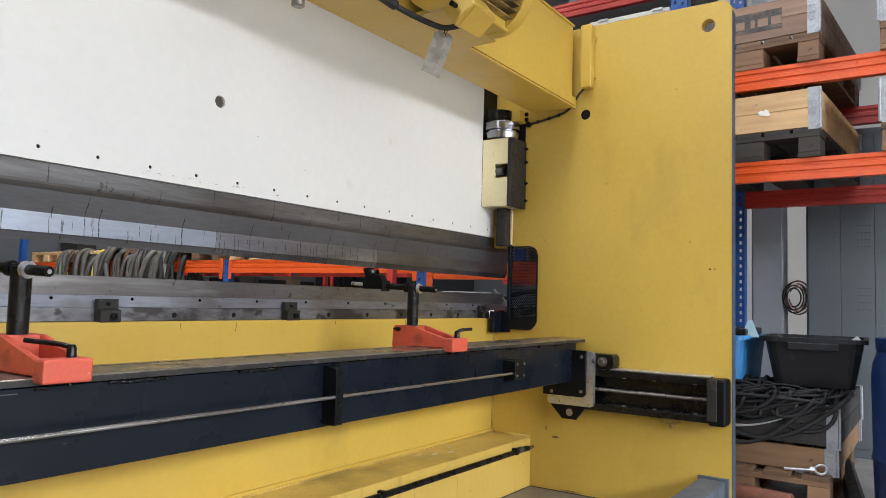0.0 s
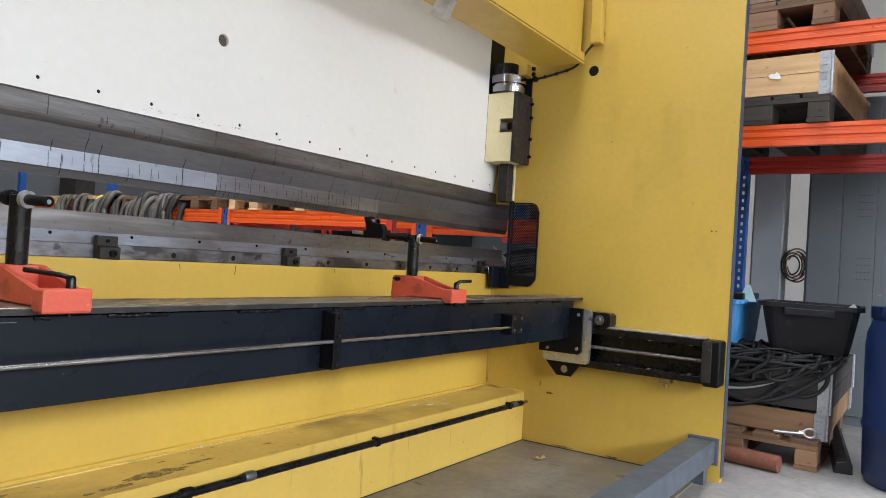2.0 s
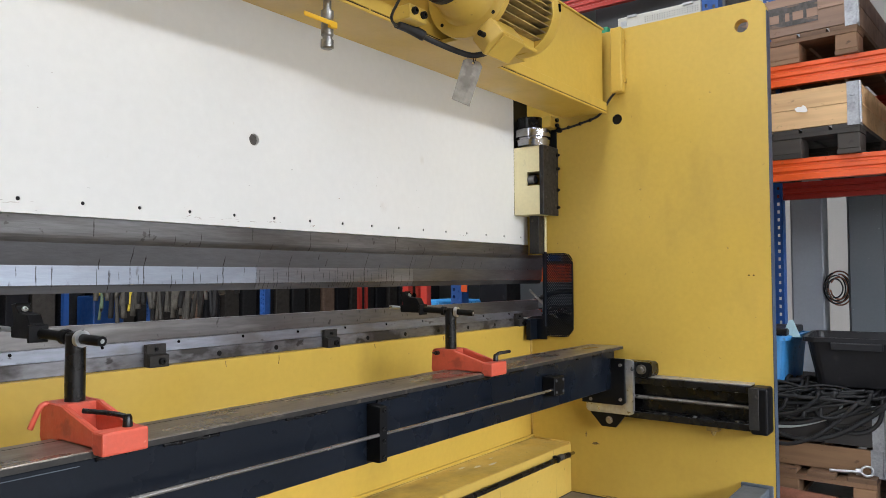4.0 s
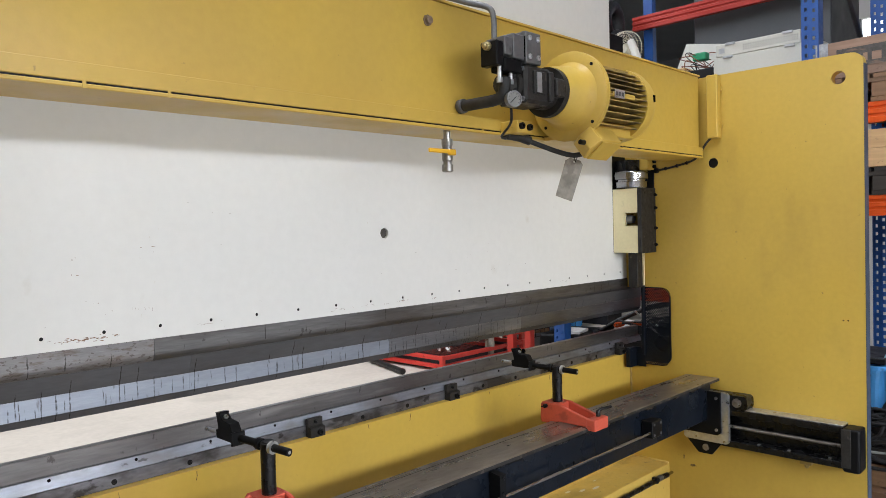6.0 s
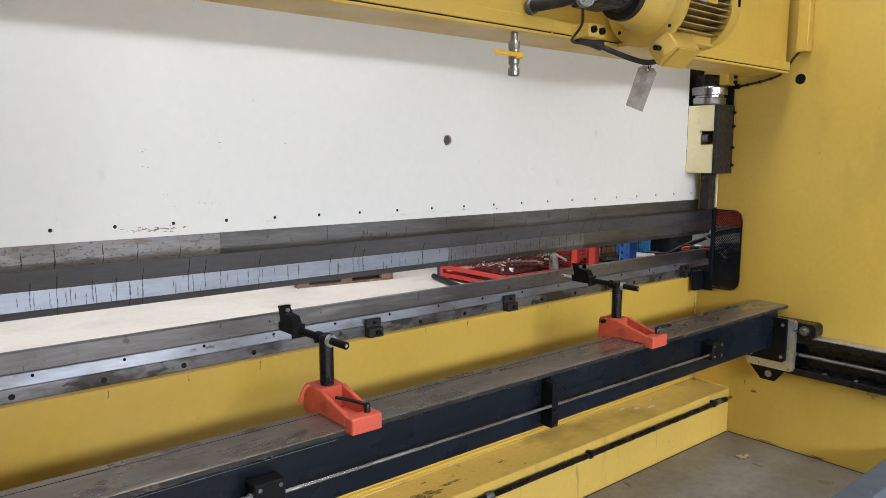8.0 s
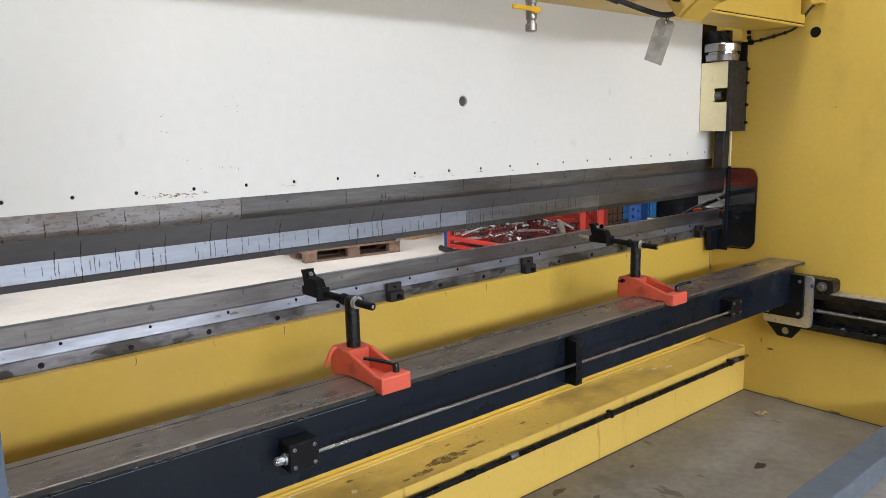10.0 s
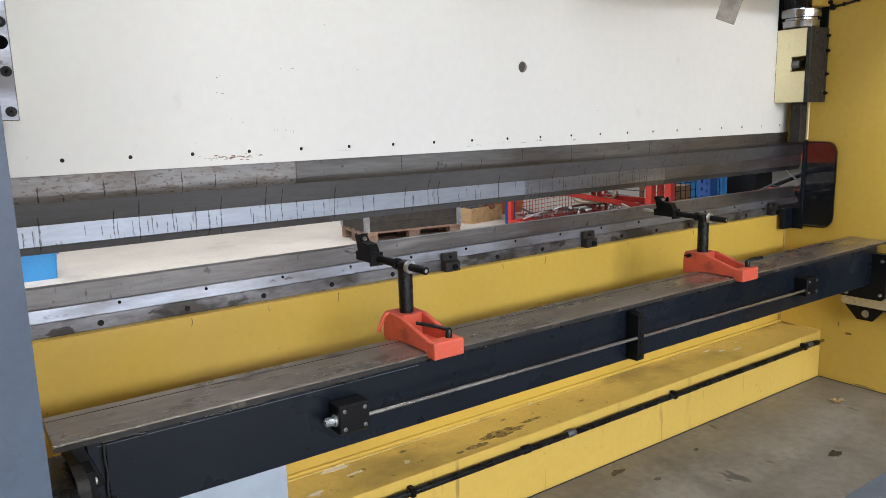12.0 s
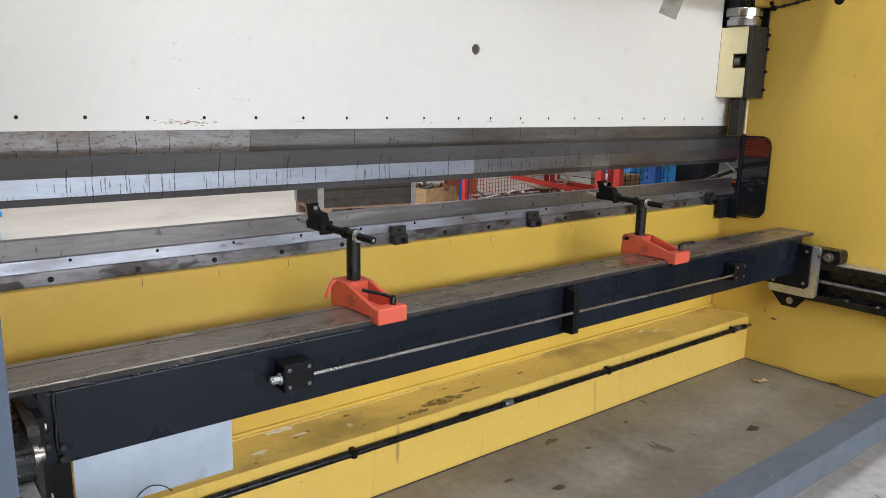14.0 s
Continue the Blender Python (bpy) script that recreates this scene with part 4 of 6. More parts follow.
    part("bracket_bolt", b, M_SCREW, ub)
    x0, x1 = X(-0.085, -0.004)
    b = nb()
    plate(b, rounded(0.165, 0.192, 0.46, 0.262, 0.022), [], "x", x0, x1)
    kb = part("top_carriage", b, M_BLACK_GLOSS, sl)
    b = nb()
    lathe(b, (-0.085 * s, 0.215, 0.228), (-s, 0, 0), ((0, 0.022), (0.012, 0.022), (0.012, 0.014), (0.022, 0.014), (0.024, 0.009)), 18)
    part("clamp_knob", b, M_SCREW, kb)
    for y in (-0.09, 0.40):
        b = nb()
        x0, x1 = X(-0.05, -0.002)
        bx(b, x0, y - 0.026, -0.026, x1, y + 0.026, -0.001, 0.002)
        cy(b, (-0.03 * s, y, -0.026), (-0.03 * s, y, -0.046), 0.007, n=10)
        cy(b, (-0.03 * s, y, -0.030), (-0.03 * s, y, -0.040), 0.011, n=6)
        part("mounting_lug", b, M_STEP, sl)
    return sl


linear_slide(0)
linear_slide(1)


# ---- pump and motor on the tank ----
AXZ, AXY = 2.018, -0.61
# motor core is near-black, the fins on it dull yellow
M_MOTOR_CORE = shade("near_black_motor_casting", (0.025, 0.02, 0.012), 0.7, vary=0.2, scale=20)
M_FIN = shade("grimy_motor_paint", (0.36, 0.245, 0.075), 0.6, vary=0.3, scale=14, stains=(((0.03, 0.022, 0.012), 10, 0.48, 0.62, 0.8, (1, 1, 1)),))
M_RUSTPLUG = shade("rusty_plug_steel", (0.22, 0.16, 0.11), 0.5, 0.5, vary=0.25, scale=60)
pm = thing("pump_motor", (-1.385, AXY, AXZ), "yellow electric motor with a dark hydraulic pump on the tank", "pump motor")
b = nb()
lathe(b, (-0.175, 0, 0), (1, 0, 0), ((0.0, 0.088), (0.012, 0.093), (0.075, 0.102), (0.102, 0.110), (0.113, 0.122)), 48)
lathe(b, (-0.175, 0, 0), (1, 0, 0), ((0.113, 0.09), (0.1131, 0.157), (0.115, 0.160)), 48)
lathe(b, (-0.175, 0, 0), (1, 0, 0), ((0.115, 0.160), (0.137, 0.160)), 48)
lathe(b, (-0.175, 0, 0), (1, 0, 0), ((0.137, 0.160), (0.139, 0.157), (0.1391, 0.09)), 48)
bell = part("bell_housing", b, M_YELLOW, pm)
bolts("housing_bolt", [(-0.061, 0.142 * math.cos(a), 0.142 * math.sin(a)) for a in [math.pi / 4 + k * math.pi / 2 for k in range(4)]], (-1, 0, 0), bell, M_BLACK, 0.006, 0.004)
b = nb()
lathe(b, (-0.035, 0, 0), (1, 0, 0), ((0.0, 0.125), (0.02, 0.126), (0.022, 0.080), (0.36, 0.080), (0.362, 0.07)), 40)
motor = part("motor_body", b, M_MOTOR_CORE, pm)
# parallel fins: level ones on both flanks, upright ones on top
FR = 0.134
for k in range(11):
    d = -0.100 + k * 0.020
    e = math.sqrt(FR * FR - d * d)
    for q in (-1, 1):
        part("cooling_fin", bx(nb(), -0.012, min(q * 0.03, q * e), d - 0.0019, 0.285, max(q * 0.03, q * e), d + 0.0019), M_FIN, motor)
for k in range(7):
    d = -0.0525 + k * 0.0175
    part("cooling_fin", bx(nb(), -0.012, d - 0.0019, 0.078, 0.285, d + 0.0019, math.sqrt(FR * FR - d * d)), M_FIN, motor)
b = nb()
lathe(b, (0.262, 0, 0), (1, 0, 0), ((0.0, 0.134), (0.001, 0.139), (0.04, 0.140), (0.07, 0.131), (0.09, 0.104), (0.093, 0.02)), 40)
cowl = part("fan_cowl", b, M_YELLOW, pm)
part("cowl_slot", bx(nb(), 0.300, -0.1435, 0.0, 0.309, -0.1375, 0.026), M_DARK_HOLE, cowl)
b = nb()
bx(b, 0.02, -0.1365, -0.008, 0.17, -0.078, 0.010, 0.002)
strip = part("name_strip", b, M_YELLOW, motor)
part("name_plate", bx(nb(), 0.025, -0.140, -0.012, 0.09, -0.1377, 0.018), M_ZINC, strip, "worn metal rating plate")
for dx in (0.031, 0.050, 0.069):
    part("plate_text_bar", bx(nb(), dx, -0.1407, -0.004, dx + 0.014, -0.1401, 0.010), M_STEEL_DARK, strip)
b = nb()
bx(b, -0.03, -0.06, -0.135, 0.29, 0.06, -0.085, 0.004)
part("motor_foot", b, M_YELLOW, motor)
# terminal box, turned towards the rear
tm = pose(0.022, -0.075, -0.172, -38, 0, 0)
b = nb()
prism(b, [(-0.085, -0.05), (0.050, -0.05), (0.060, -0.03), (0.060, 0.045), (-0.085, 0.045), (-0.10, 0.0)], "z", -0.036, 0.036, 0.004)
b.transform(tm)
tb = part("terminal_box", b, M_YELLOW, pm)
b = nb()
bx(b, -0.075, -0.045, -0.042, 0.050, 0.04, -0.0365, 0.002)
b.transform(tm)
part("box_lid", b, M_YELLOW, tb)
b = nb()
cy(b, (-0.10, 0.0, 0.0), (-0.125, 0.0, 0.0), 0.009, n=10)
b.transform(tm)
part("cable_gland", b, M_BLACK, tb)
# pump
b = nb()
cy(b, (-0.175, 0, 0), (-0.200, 0, 0), 0.086, n=32)
cy(b, (-0.200, 0, 0), (-0.245, 0, 0), 0.062, n=24)
bx(b, -0.385, -0.062, -0.060, -0.245, 0.062, 0.062, 0.010)
bx(b, -0.270, -0.074, -0.050, -0.245, 0.074, 0.050, 0.004)
bx(b, -0.350, -0.070, -0.030, -0.29, -0.060, 0.045, 0.003)
cy(b, (-0.385, 0, 0), (-0.405, 0, 0), 0.052, n=20)
cy(b, (-0.405, 0, 0), (-0.440, 0, 0), 0.042, 0.030, n=20)
for sy in (-1, 1):
    bx(b, -0.245, sy * 0.065 - 0.02, -0.03, -0.20, sy * 0.065 + 0.02, 0.03, 0.004)
pump = part("pump", b, M_FORGED, pm, "oily dark cast iron pump")
bolts("pump_bolt", [(-0.385, sy * 0.048, sz * 0.048) for sy in (-1, 1) for sz in (-1, 1)], (-1, 0, 0), pump, M_STEEL_DARK, 0.008, 0.007)
part("pump_plate", bx(nb(), -0.338, -0.0735, -0.025, -0.314, -0.0702, 0.04), M_ZINC, pump, "small metal type plate")
b = nb()
bx(b, -0.380, -0.062, 0.066, -0.300, 0.035, 0.168, 0.003)
M_MANIFOLD = shade("milled_grey_steel", (0.15, 0.15, 0.15), 0.42, 0.5, vary=0.15, scale=14, bump=0.15, stains=(((0.06, 0.05, 0.04), 16, 0.60, 0.70, 0.6, (1, 1, 1)),))
mani = part("manifold_block", b, M_MANIFOLD, pm, "grey steel valve manifold")
bolts("manifold_screw", [(x, -0.062, z) for x in (-0.362, -0.318) for z in (0.088, 0.148)], (0, -1, 0), mani, M_ZINC, 0.009, 0.005)
b = nb()
bx(b, -0.440, -0.058, 0.074, -0.382, 0.030, 0.152, 0.003)
bx(b, -0.478, -0.055, 0.080, -0.4405, 0.025, 0.138, 0.003)
vb = part("valve_block", b, M_MANIFOLD, pm)
part("block_slot", bx(nb(), -0.386, -0.0605, 0.084, -0.383, -0.0575, 0.150), M_DARK_HOLE, vb)
b = nb()
bx(b, -0.512, -0.050, 0.045, -0.4785, 0.020, 0.122, 0.004)
bx(b, -0.475, -0.050, 0.030, -0.385, 0.010, 0.073, 0.004)
cy(b, (-0.40, -0.02, 0.03), (-0.40, -0.02, -0.04), 0.020, n=14)
sol = part("solenoid", b, M_BLACK, pm, "black solenoid valve")
b = nb()
lathe(b, (-0.512, -0.015, 0.105), (-1, -0.1, 0), ((0, 0.014), (0.012, 0.014), (0.014, 0.009), (0.024, 0.009), (0.026, 0.004)), 12)
part("adjuster_knob", b, shade("dull_brass", (0.45, 0.36, 0.18), 0.35, 0.8, vary=0.15, scale=30), sol, "dull brass adjuster")
b = nb()
tube(b, [(-0.465, 0.0, 0.13), (-0.465, 0.0, 0.205), (-0.472, 0.015, 0.240), (-0.51, 0.07, 0.262), (-0.57, 0.16, 0.298), (-0.61, 0.22, 0.312), (-0.622, 0.24, 0.286)], 0.0095, 10)
part("riser_pipe", b, M_MANIFOLD, pm, "bent grey steel pipe")
b = nb()
tube(b, [(-0.30, 0.02, 0.17), (-0.265, 0.03, 0.185), (-0.225, 0.06, 0.165), (-0.21, 0.14, 0.14)], 0.02, 12)
part("elbow_hose", b, M_BLACK, pm)
for dx, mt in ((-0.478, M_ZINC), (-0.424, M_ZINC)):
    b = nb()
    cy(b, (dx, -0.03, 0.075), (dx, -0.03, 0.055), 0.011, n=6)
    cy(b, (dx, -0.03, 0.055), (dx, -0.03, 0.01), 0.007, n=10)
    cy(b, (dx, -0.03, 0.01), (dx, -0.03, -0.005), 0.010, n=6)
    part("hose_fitting", b, mt, pm, "bright threaded fitting")
# suction elbow into the tank
b = nb()
tube(b, [(-0.452, -0.03, 0.012), (-0.454, -0.03, -0.015), (-0.455, -0.022, -0.042), (-0.457, 0.01, -0.053), (-0.459, 0.08, -0.054), (-0.460, 0.164, -0.054)], 0.019, 12)
part("suction_hose", b, M_RUBBER, pm)
b = nb()
tube(b, [(-0.460, 0.140, -0.054), (-0.460, 0.160, -0.054)], 0.024, 14, False)
part("hose_clamp", b, M_STEEL_DARK, pm)
b = nb()
lathe(b, (-0.447, -0.05, -0.060), (-0.45, -1, 0.02), ((0, 0.025), (0.02, 0.026), (0.024, 0.026), (0.024, 0.0235), (0.020, 0.023), (0.020, 0.001)), 24)
gauge_dial = part("pressure_gauge", b, M_MANIFOLD, pm, "round metal pressure gauge")
gd = Vector((-0.45, -1, 0.02)).normalized()
gc = Vector((-0.447, -0.05, -0.060)) + gd * 0.0203
part("dial_face", cy(nb(), gc, gc + gd * 0.0006, 0.0226, n=24), shade("yellowed_dial_paper", (0.17, 0.168, 0.155), 0.6, vary=0.1, scale=60), gauge_dial, "pale gauge dial")
gx = Vector((1, -0.45, 0)).normalized()
for a in range(9):
    ang = radians(-130 + a * 32)
    r = gx * math.sin(ang) + Vector((0, 0, 1)) * math.cos(ang)
    part("dial_mark", cy(nb(), gc + gd * 0.0008 + r * 0.016, gc + gd * 0.0008 + r * 0.021, 0.0008, n=4), M_BLACK, gauge_dial)
r = (gx * -0.7 + Vector((0, 0, -0.7)))
part("needle", cy(nb(), gc + gd * 0.0012 - r * 0.010, gc + gd * 0.0012 + r * 0.018, 0.0013, n=5), M_BLACK, gauge_dial)
b = nb()
tube(b, [(-0.425, -0.030, -0.07), (-0.39, 0.0, -0.12), (-0.33, 0.09, -0.150), (-0.26, 0.13, -0.150)], 0.0045, 6)
part("thin_cable", b, M_RUBBER, pm)
b = nb()
bx(b, -0.262, 0.075, -0.134, -0.175, 0.152, -0.090, 0.003)
foot = part("pump_foot", b, M_YELLOW, pm)
bolts("foot_bolt", [(-0.242, 0.075, -0.110), (-0.198, 0.075, -0.112)], (0, -1, 0), foot, M_BLACK, 0.012, 0.012)
b = nb()
bx(b, -0.01, 0.02, -0.14, 0.34, 0.164, -0.125, 0.002)
part("motor_bracket", b, M_YELLOW, pm)
part("tank_plug", lathe(nb(), (-1.984, -0.4452, 2.227), (0, -1, 0), ((0, 0.019), (0.003, 0.019), (0.003, 0.013), (0.014, 0.013), (0.015, 0.010)), 8), M_RUSTPLUG, tank, "rusty screw plug")
# supply cable under the tank lip, with a tag that hangs from it
b = nb()
tube(b, [(-1.62, -0.462, 1.885), (-1.56, -0.475, 1.878), (-1.50, -0.50, 1.858), (-1.44, -0.56, 1.825), (-1.40, -0.60, 1.812), (-1.37, -0.645, 1.822)], 0.0095, 10)
cable = thing("supply_cable", (0, 0, 0), "thick black cable hanging below the motor", "cable")
part("cable", b, M_RUBBER, cable)
part("cable_sleeve", tube(nb(), [(-1.63, -0.470, 1.884), (-1.57, -0.476, 1.880), (-1.52, -0.488, 1.868)], 0.017, 10), M_RUBBER, cable)
tag = thing("metal_tag", (-1.395, -0.602, 1.805), "blank grey metal tag on a wire loop", "tag")
b = nb()
tube(b, [(0.0, 0.0, 0.008), (0.008, 0.0, 0.0), (0.0, 0.0, -0.018), (-0.008, 0.0, 0.0), (0.0, 0.0, 0.008)], 0.0016, 6)
part("wire_loop", b, M_BLACK, tag)
b = nb()
plate(b, [(-0.033, -0.155), (0.030, -0.160), (0.033, -0.020), (0.020, -0.008), (-0.020, -0.008), (-0.033, -0.020)], [circle(0, -0.018, 0.004, 10)], "y", -0.001, 0.001)
b.transform(pose(0, 0, 0, 0, 17, -44))
part("tag_plate", b, M_TAG, tag)

# drain valve
v = thing("ball_valve", (-1.887, -0.425, 1.897), "steel ball valve with a yellow lever under the tank", "valve")
b = nb()
lathe(b, (0, 0, -0.012), (0, 0, -1), ((0, 0.012), (0.03, 0.012), (0.03, 0.019), (0.05, 0.019), (0.055, 0.016), (0.075, 0.018), (0.10, 0.018), (0.105, 0.014), (0.115, 0.014), (0.115, 0.019), (0.137, 0.019), (0.14, 0.013)), 18)
part("valve_body", b, shade("dull_valve_steel", (0.30, 0.29, 0.27), 0.38, 0.8, vary=0.25, scale=40), v)
b = nb()
bx(b, -0.018, -0.032, -0.098, 0.012, -0.018, -0.078, 0.003)
bx(b, -0.118, -0.034, -0.094, -0.015, -0.028, -0.080, 0.003)
M_LEVER = shade("yellow_plastic", (0.72, 0.40, 0.02), 0.4, vary=0.05)
part("lever", b, M_LEVER, v, "yellow plastic lever")

# sensor cable at the end of the tank
b = nb()
tube(b, [(-0.006, -0.185, 1.842), (-0.014, -0.25, 1.848), (-0.018, -0.33, 1.862), (-0.020, -0.395, 1.878), (-0.020, -0.43, 1.905), (-0.020, -0.465, 1.955), (-0.022, -0.495, 1.984)], 0.006, 8)
sc = thing("sensor_cable", (0, 0, 0), "thin black cable with ties along the side frame", "cable")
part("cable", b, M_RUBBER, sc)
for y, z in ((-0.24, 1.847), (-0.305, 1.857), (-0.36, 1.868)):
    part("cable_tie", cy(nb(), (-0.016, y - 0.003, z), (-0.016, y + 0.003, z), 0.0095, n=10), M_BLACK, sc)
part("cable_nut", cy(nb(), (-0.0005, -0.183, 1.841), (-0.022, -0.183, 1.841), 0.014, n=12), M_BLACK, sc)

# air pipe along the step
ap = thing("air_pipe", (0, 0, 0.205), "black pipe with metal couplings along the step", "pipe")
part("pipe", cy(nb(), (XL + 0.02, -0.243, 0), (-0.062, -0.243, -0.004), 0.0125, n=16), M_BLACK_GLOSS, ap)
for x in (-1.80, -2.02, -0.145):
    b = nb()
    lathe(b, (x - 0.02, -0.243, 0), (1, 0, 0), ((0, 0.0135), (0.006, 0.0155), (0.034, 0.0155), (0.04, 0.0135)), 16)
    part("coupling", b, M_STEEL_DARK if x > -1.9 else M_BLACK, ap)
b = nb()
cy(b, (-0.10, -0.243, -0.003), (-0.062, -0.243, -0.004), 0.0135, n=14)
part("end_fitting", b, M_BLACK, ap)
part("end_pin", cy(nb(), (-0.062, -0.243, -0.004), (-0.008, -0.243, -0.004), 0.008, n=12), M_CHROME, ap, "bright metal end pin")
for x in (-0.19, -1.2, -2.5, -3.2):
    part("pipe_clip", bx(nb(), x - 0.01, -0.258, -0.016, x + 0.01, -0.2265, 0.016, 0.003), M_BLACK, ap)

# sheet metal cover under the left end of the beam
sh = thing("sheet_cover", (-3.19, -0.462, 0.411), "pale galvanised sheet metal cover below the beam", "cover")
b = nb()
bx(b, -0.178, -0.018, 0.0, 0.189, -0.0155, 0.142)
bx(b, 0.1865, -0.0155, 0.0, 0.189, 0.03, 0.142)
part("cover_sheet", b, M_SHEET, sh)
b = nb()
tube(b, [(-0.055, -0.030, -0.02), (-0.05, -0.03, 0.012), (-0.02, -0.03, 0.028), (0.01, -0.03, 0.018), (0.03, -0.03, -0.002)], 0.0014, 5)
part("thin_wire", b, M_BLACK, sh)
hk = thing("pipe_bracket", (-3.20, -0.26, 0.225), "black bracket with a hook on the step", "bracket")
b = nb()
prism(b, [(-0.06, -0.03), (-0.045, 0.03), (0.0, 0.052), (0.045, 0.030), (0.065, -0.03), (0.045, -0.03), (0.0, 0.02), (-0.04, -0.03)], "y", -0.012, 0.012, 0.002)
part("hook", b, M_BLACK, hk)

# cross bar between the frames, near the floor
cb = thing("cross_bar", (0, 0, 0), "blue-grey painted square steel bar between the side frames", "bar")
b = nb()
bx(b, XL + 0.004, -1.163, 0.084, -0.012, -1.053, 0.178, 0.004)
part("bar", b, M_GREYBAR, cb)
b = nb()
bx(b, -0.0115, -1.178, 0.074, -0.0005, -1.046, 0.190, 0.003)
part("end_plate", b, M_GREYBAR, cb)
for x in (-0.06, XL + 0.06):
    part("bar_foot", bx(nb(), x - 0.03, -1.14, 0.0, x + 0.03, -1.08, 0.0835), M_GREYBAR, cb)

# a dry leaf on the floor
M_LEAF = shade("dry_leaf", (0.55, 0.40, 0.20), 0.7, vary=0.2, scale=40)
b = nb()
lf = []
for k in range(26):
    a = 2 * math.pi * k / 26
    r = 0.030 * (0.62 + 0.38 * abs(math.cos(2.5 * a))) * (1.25 if abs(math.sin(a)) < 0.4 else 0.9)
    lf.append((r * math.cos(a), r * math.sin(a)))
c0 = b.verts.new((0, 0, 0.004))
vs = [b.verts.new((x, y, 0.004 + 9 * (x * x + 0.6 * y * y) + 0.003 * math.sin(k * 1.7))) for k, (x, y) in enumerate(lf)]
for k in range(26):
    b.faces.new((c0, vs[k], vs[(k + 1) % 26]))
bmesh.ops.solidify(b, geom=b.faces[:], thickness=0.0006)
tube(b, [(0.03, 0.0, 0.008), (0.045, 0.006, 0.004), (0.06, 0.004, 0.003)], 0.0012, 5)
solid("dry_leaf", b, M_LEAF, "curled dry brown leaf lying on the concrete", "leaf", at=(-0.277, -0.455, 0.004), turn=-30)

# chipped paint and oil marks
M_CHIP = shade("rusty_paint_chip", (0.20, 0.11, 0.07), 0.7, vary=0.3, scale=60)
M_CHIP_PALE = shade("bare_filler_patch", (0.62, 0.58, 0.48), 0.7, vary=0.1, scale=60)
M_OIL = shade("dark_oil_film", (0.115, 0.072, 0.026), 0.35, vary=0.3, scale=25, stains=(((0.36, 0.25, 0.07), 40, 0.52, 0.58, 0.8, (1, 1, 1)),))


def blot(seed, cx, cz, w, h, n=18, rough=0.45):
    """An uneven patch outline."""
    rnd = random.Random(seed)
    return [(cx + w * (1 - rough * rnd.random()) * math.cos(2 * math.pi * i / n), cz + h * (1 - rough * rnd.random()) * math.sin(2 * math.pi * i / n)) for i in range(n)]


rnd = random.Random(77)
b = nb()
for cx, cz, sx_, sz_, n, w, h in ((-2.92, 1.275, 0.06, 0.006, 46, 0.008, 0.0016), (-2.84, 1.277, 0.03, 0.004, 12, 0.006, 0.001), (-1.72, 1.277, 0.03, 0.003, 9, 0.007, 0.0012), (-1.545, 1.273, 0.012, 0.002, 5, 0.005, 0.002),
                                  (-1.95, 1.274, 0.12, 0.004, 16, 0.014, 0.0005), (-2.55, 1.279, 0.06, 0.003, 7, 0.012, 0.0005), (-2.93, 1.49, 0.012, 0.02, 4, 0.004, 0.003), (-2.72, 1.52, 0.03, 0.03, 3, 0.006, 0.001),
                                  (-2.46, 1.58, 0.05, 0.05, 3, 0.004, 0.0008), (-2.83, 1.36, 0.08, 0.03, 5, 0.003, 0.0012), (-2.74, 1.345, 0.04, 0.004, 7, 0.0006, 0.006), (-0.62, 1.279, 0.05, 0.004, 8, 0.01, 0.0006), (-1.35, 1.36, 0.25, 0.08, 10, 0.006, 0.0006)):
    for i in range(n):
        plate(b, blot(rnd.random(), cx + sx_ * rnd.gauss(0, 0.6), max(1.259, cz + sz_ * rnd.gauss(0, 0.6)), w * rnd.uniform(0.3, 1.3), h * rnd.uniform(0.4, 1.3), 7, 0.6), [], "y", -0.0004, 0.0002)
tagged(part("paint_chips", b, M_CHIP, ram, "scattered rusty chips in the paint"), kind="stuff")
for k, (x, y, w, h) in enumerate(((-0.66, -0.10, 0.030, 0.012), (-0.58, -0.13, 0.035, 0.011), (-0.72, -0.06, 0.028, 0.009), (-0.50, -0.07, 0.018, 0.006), (-2.66, -0.030, 0.060, 0.018), (-2.78, -0.138, 0.030, 0.012), (-2.62, -0.095, 0.035, 0.008), (-2.88, -0.06, 0.04, 0.014))):
    part("paint_chip", plate(nb(), blot(40 + k, x, y, w, h), [], "z", 0.2472, 0.2478), M_CHIP_PALE, step)
for k, (x, y, w, h) in enumerate(((-2.06, -0.155, 0.12, 0.034), (-2.19, -0.185, 0.06, 0.018), (-1.90, -0.135, 0.06, 0.012), (-2.27, -0.188, 0.02, 0.009), (-2.42, -0.06, 0.02, 0.01), (-1.98, -0.07, 0.014, 0.006), (-1.62, -0.12, 0.02, 0.006))):
    part("oil_mark", plate(nb(), blot(60 + k, x, y, w, h, 44, 0.5), [], "z", 0.2471, 0.2475), M_OIL, step)
for k, (x, h) in enumerate(((-3.065, 0.024), (-2.837, 0.020), (-2.60, 0.028), (-1.915, 0.018), (-1.70, 0.030), (-1.22, 0.014), (-0.77, 0.02))):
    part("oil_drip", tube(nb(), [(x, -0.0004, 0.826), (x + 0.001, -0.0004, 0.826 - h * 0.5), (x + (0.004 if k % 2 else -0.002), -0.0004, 0.826 - h)], 0.0011, 5), M_OIL, bed)
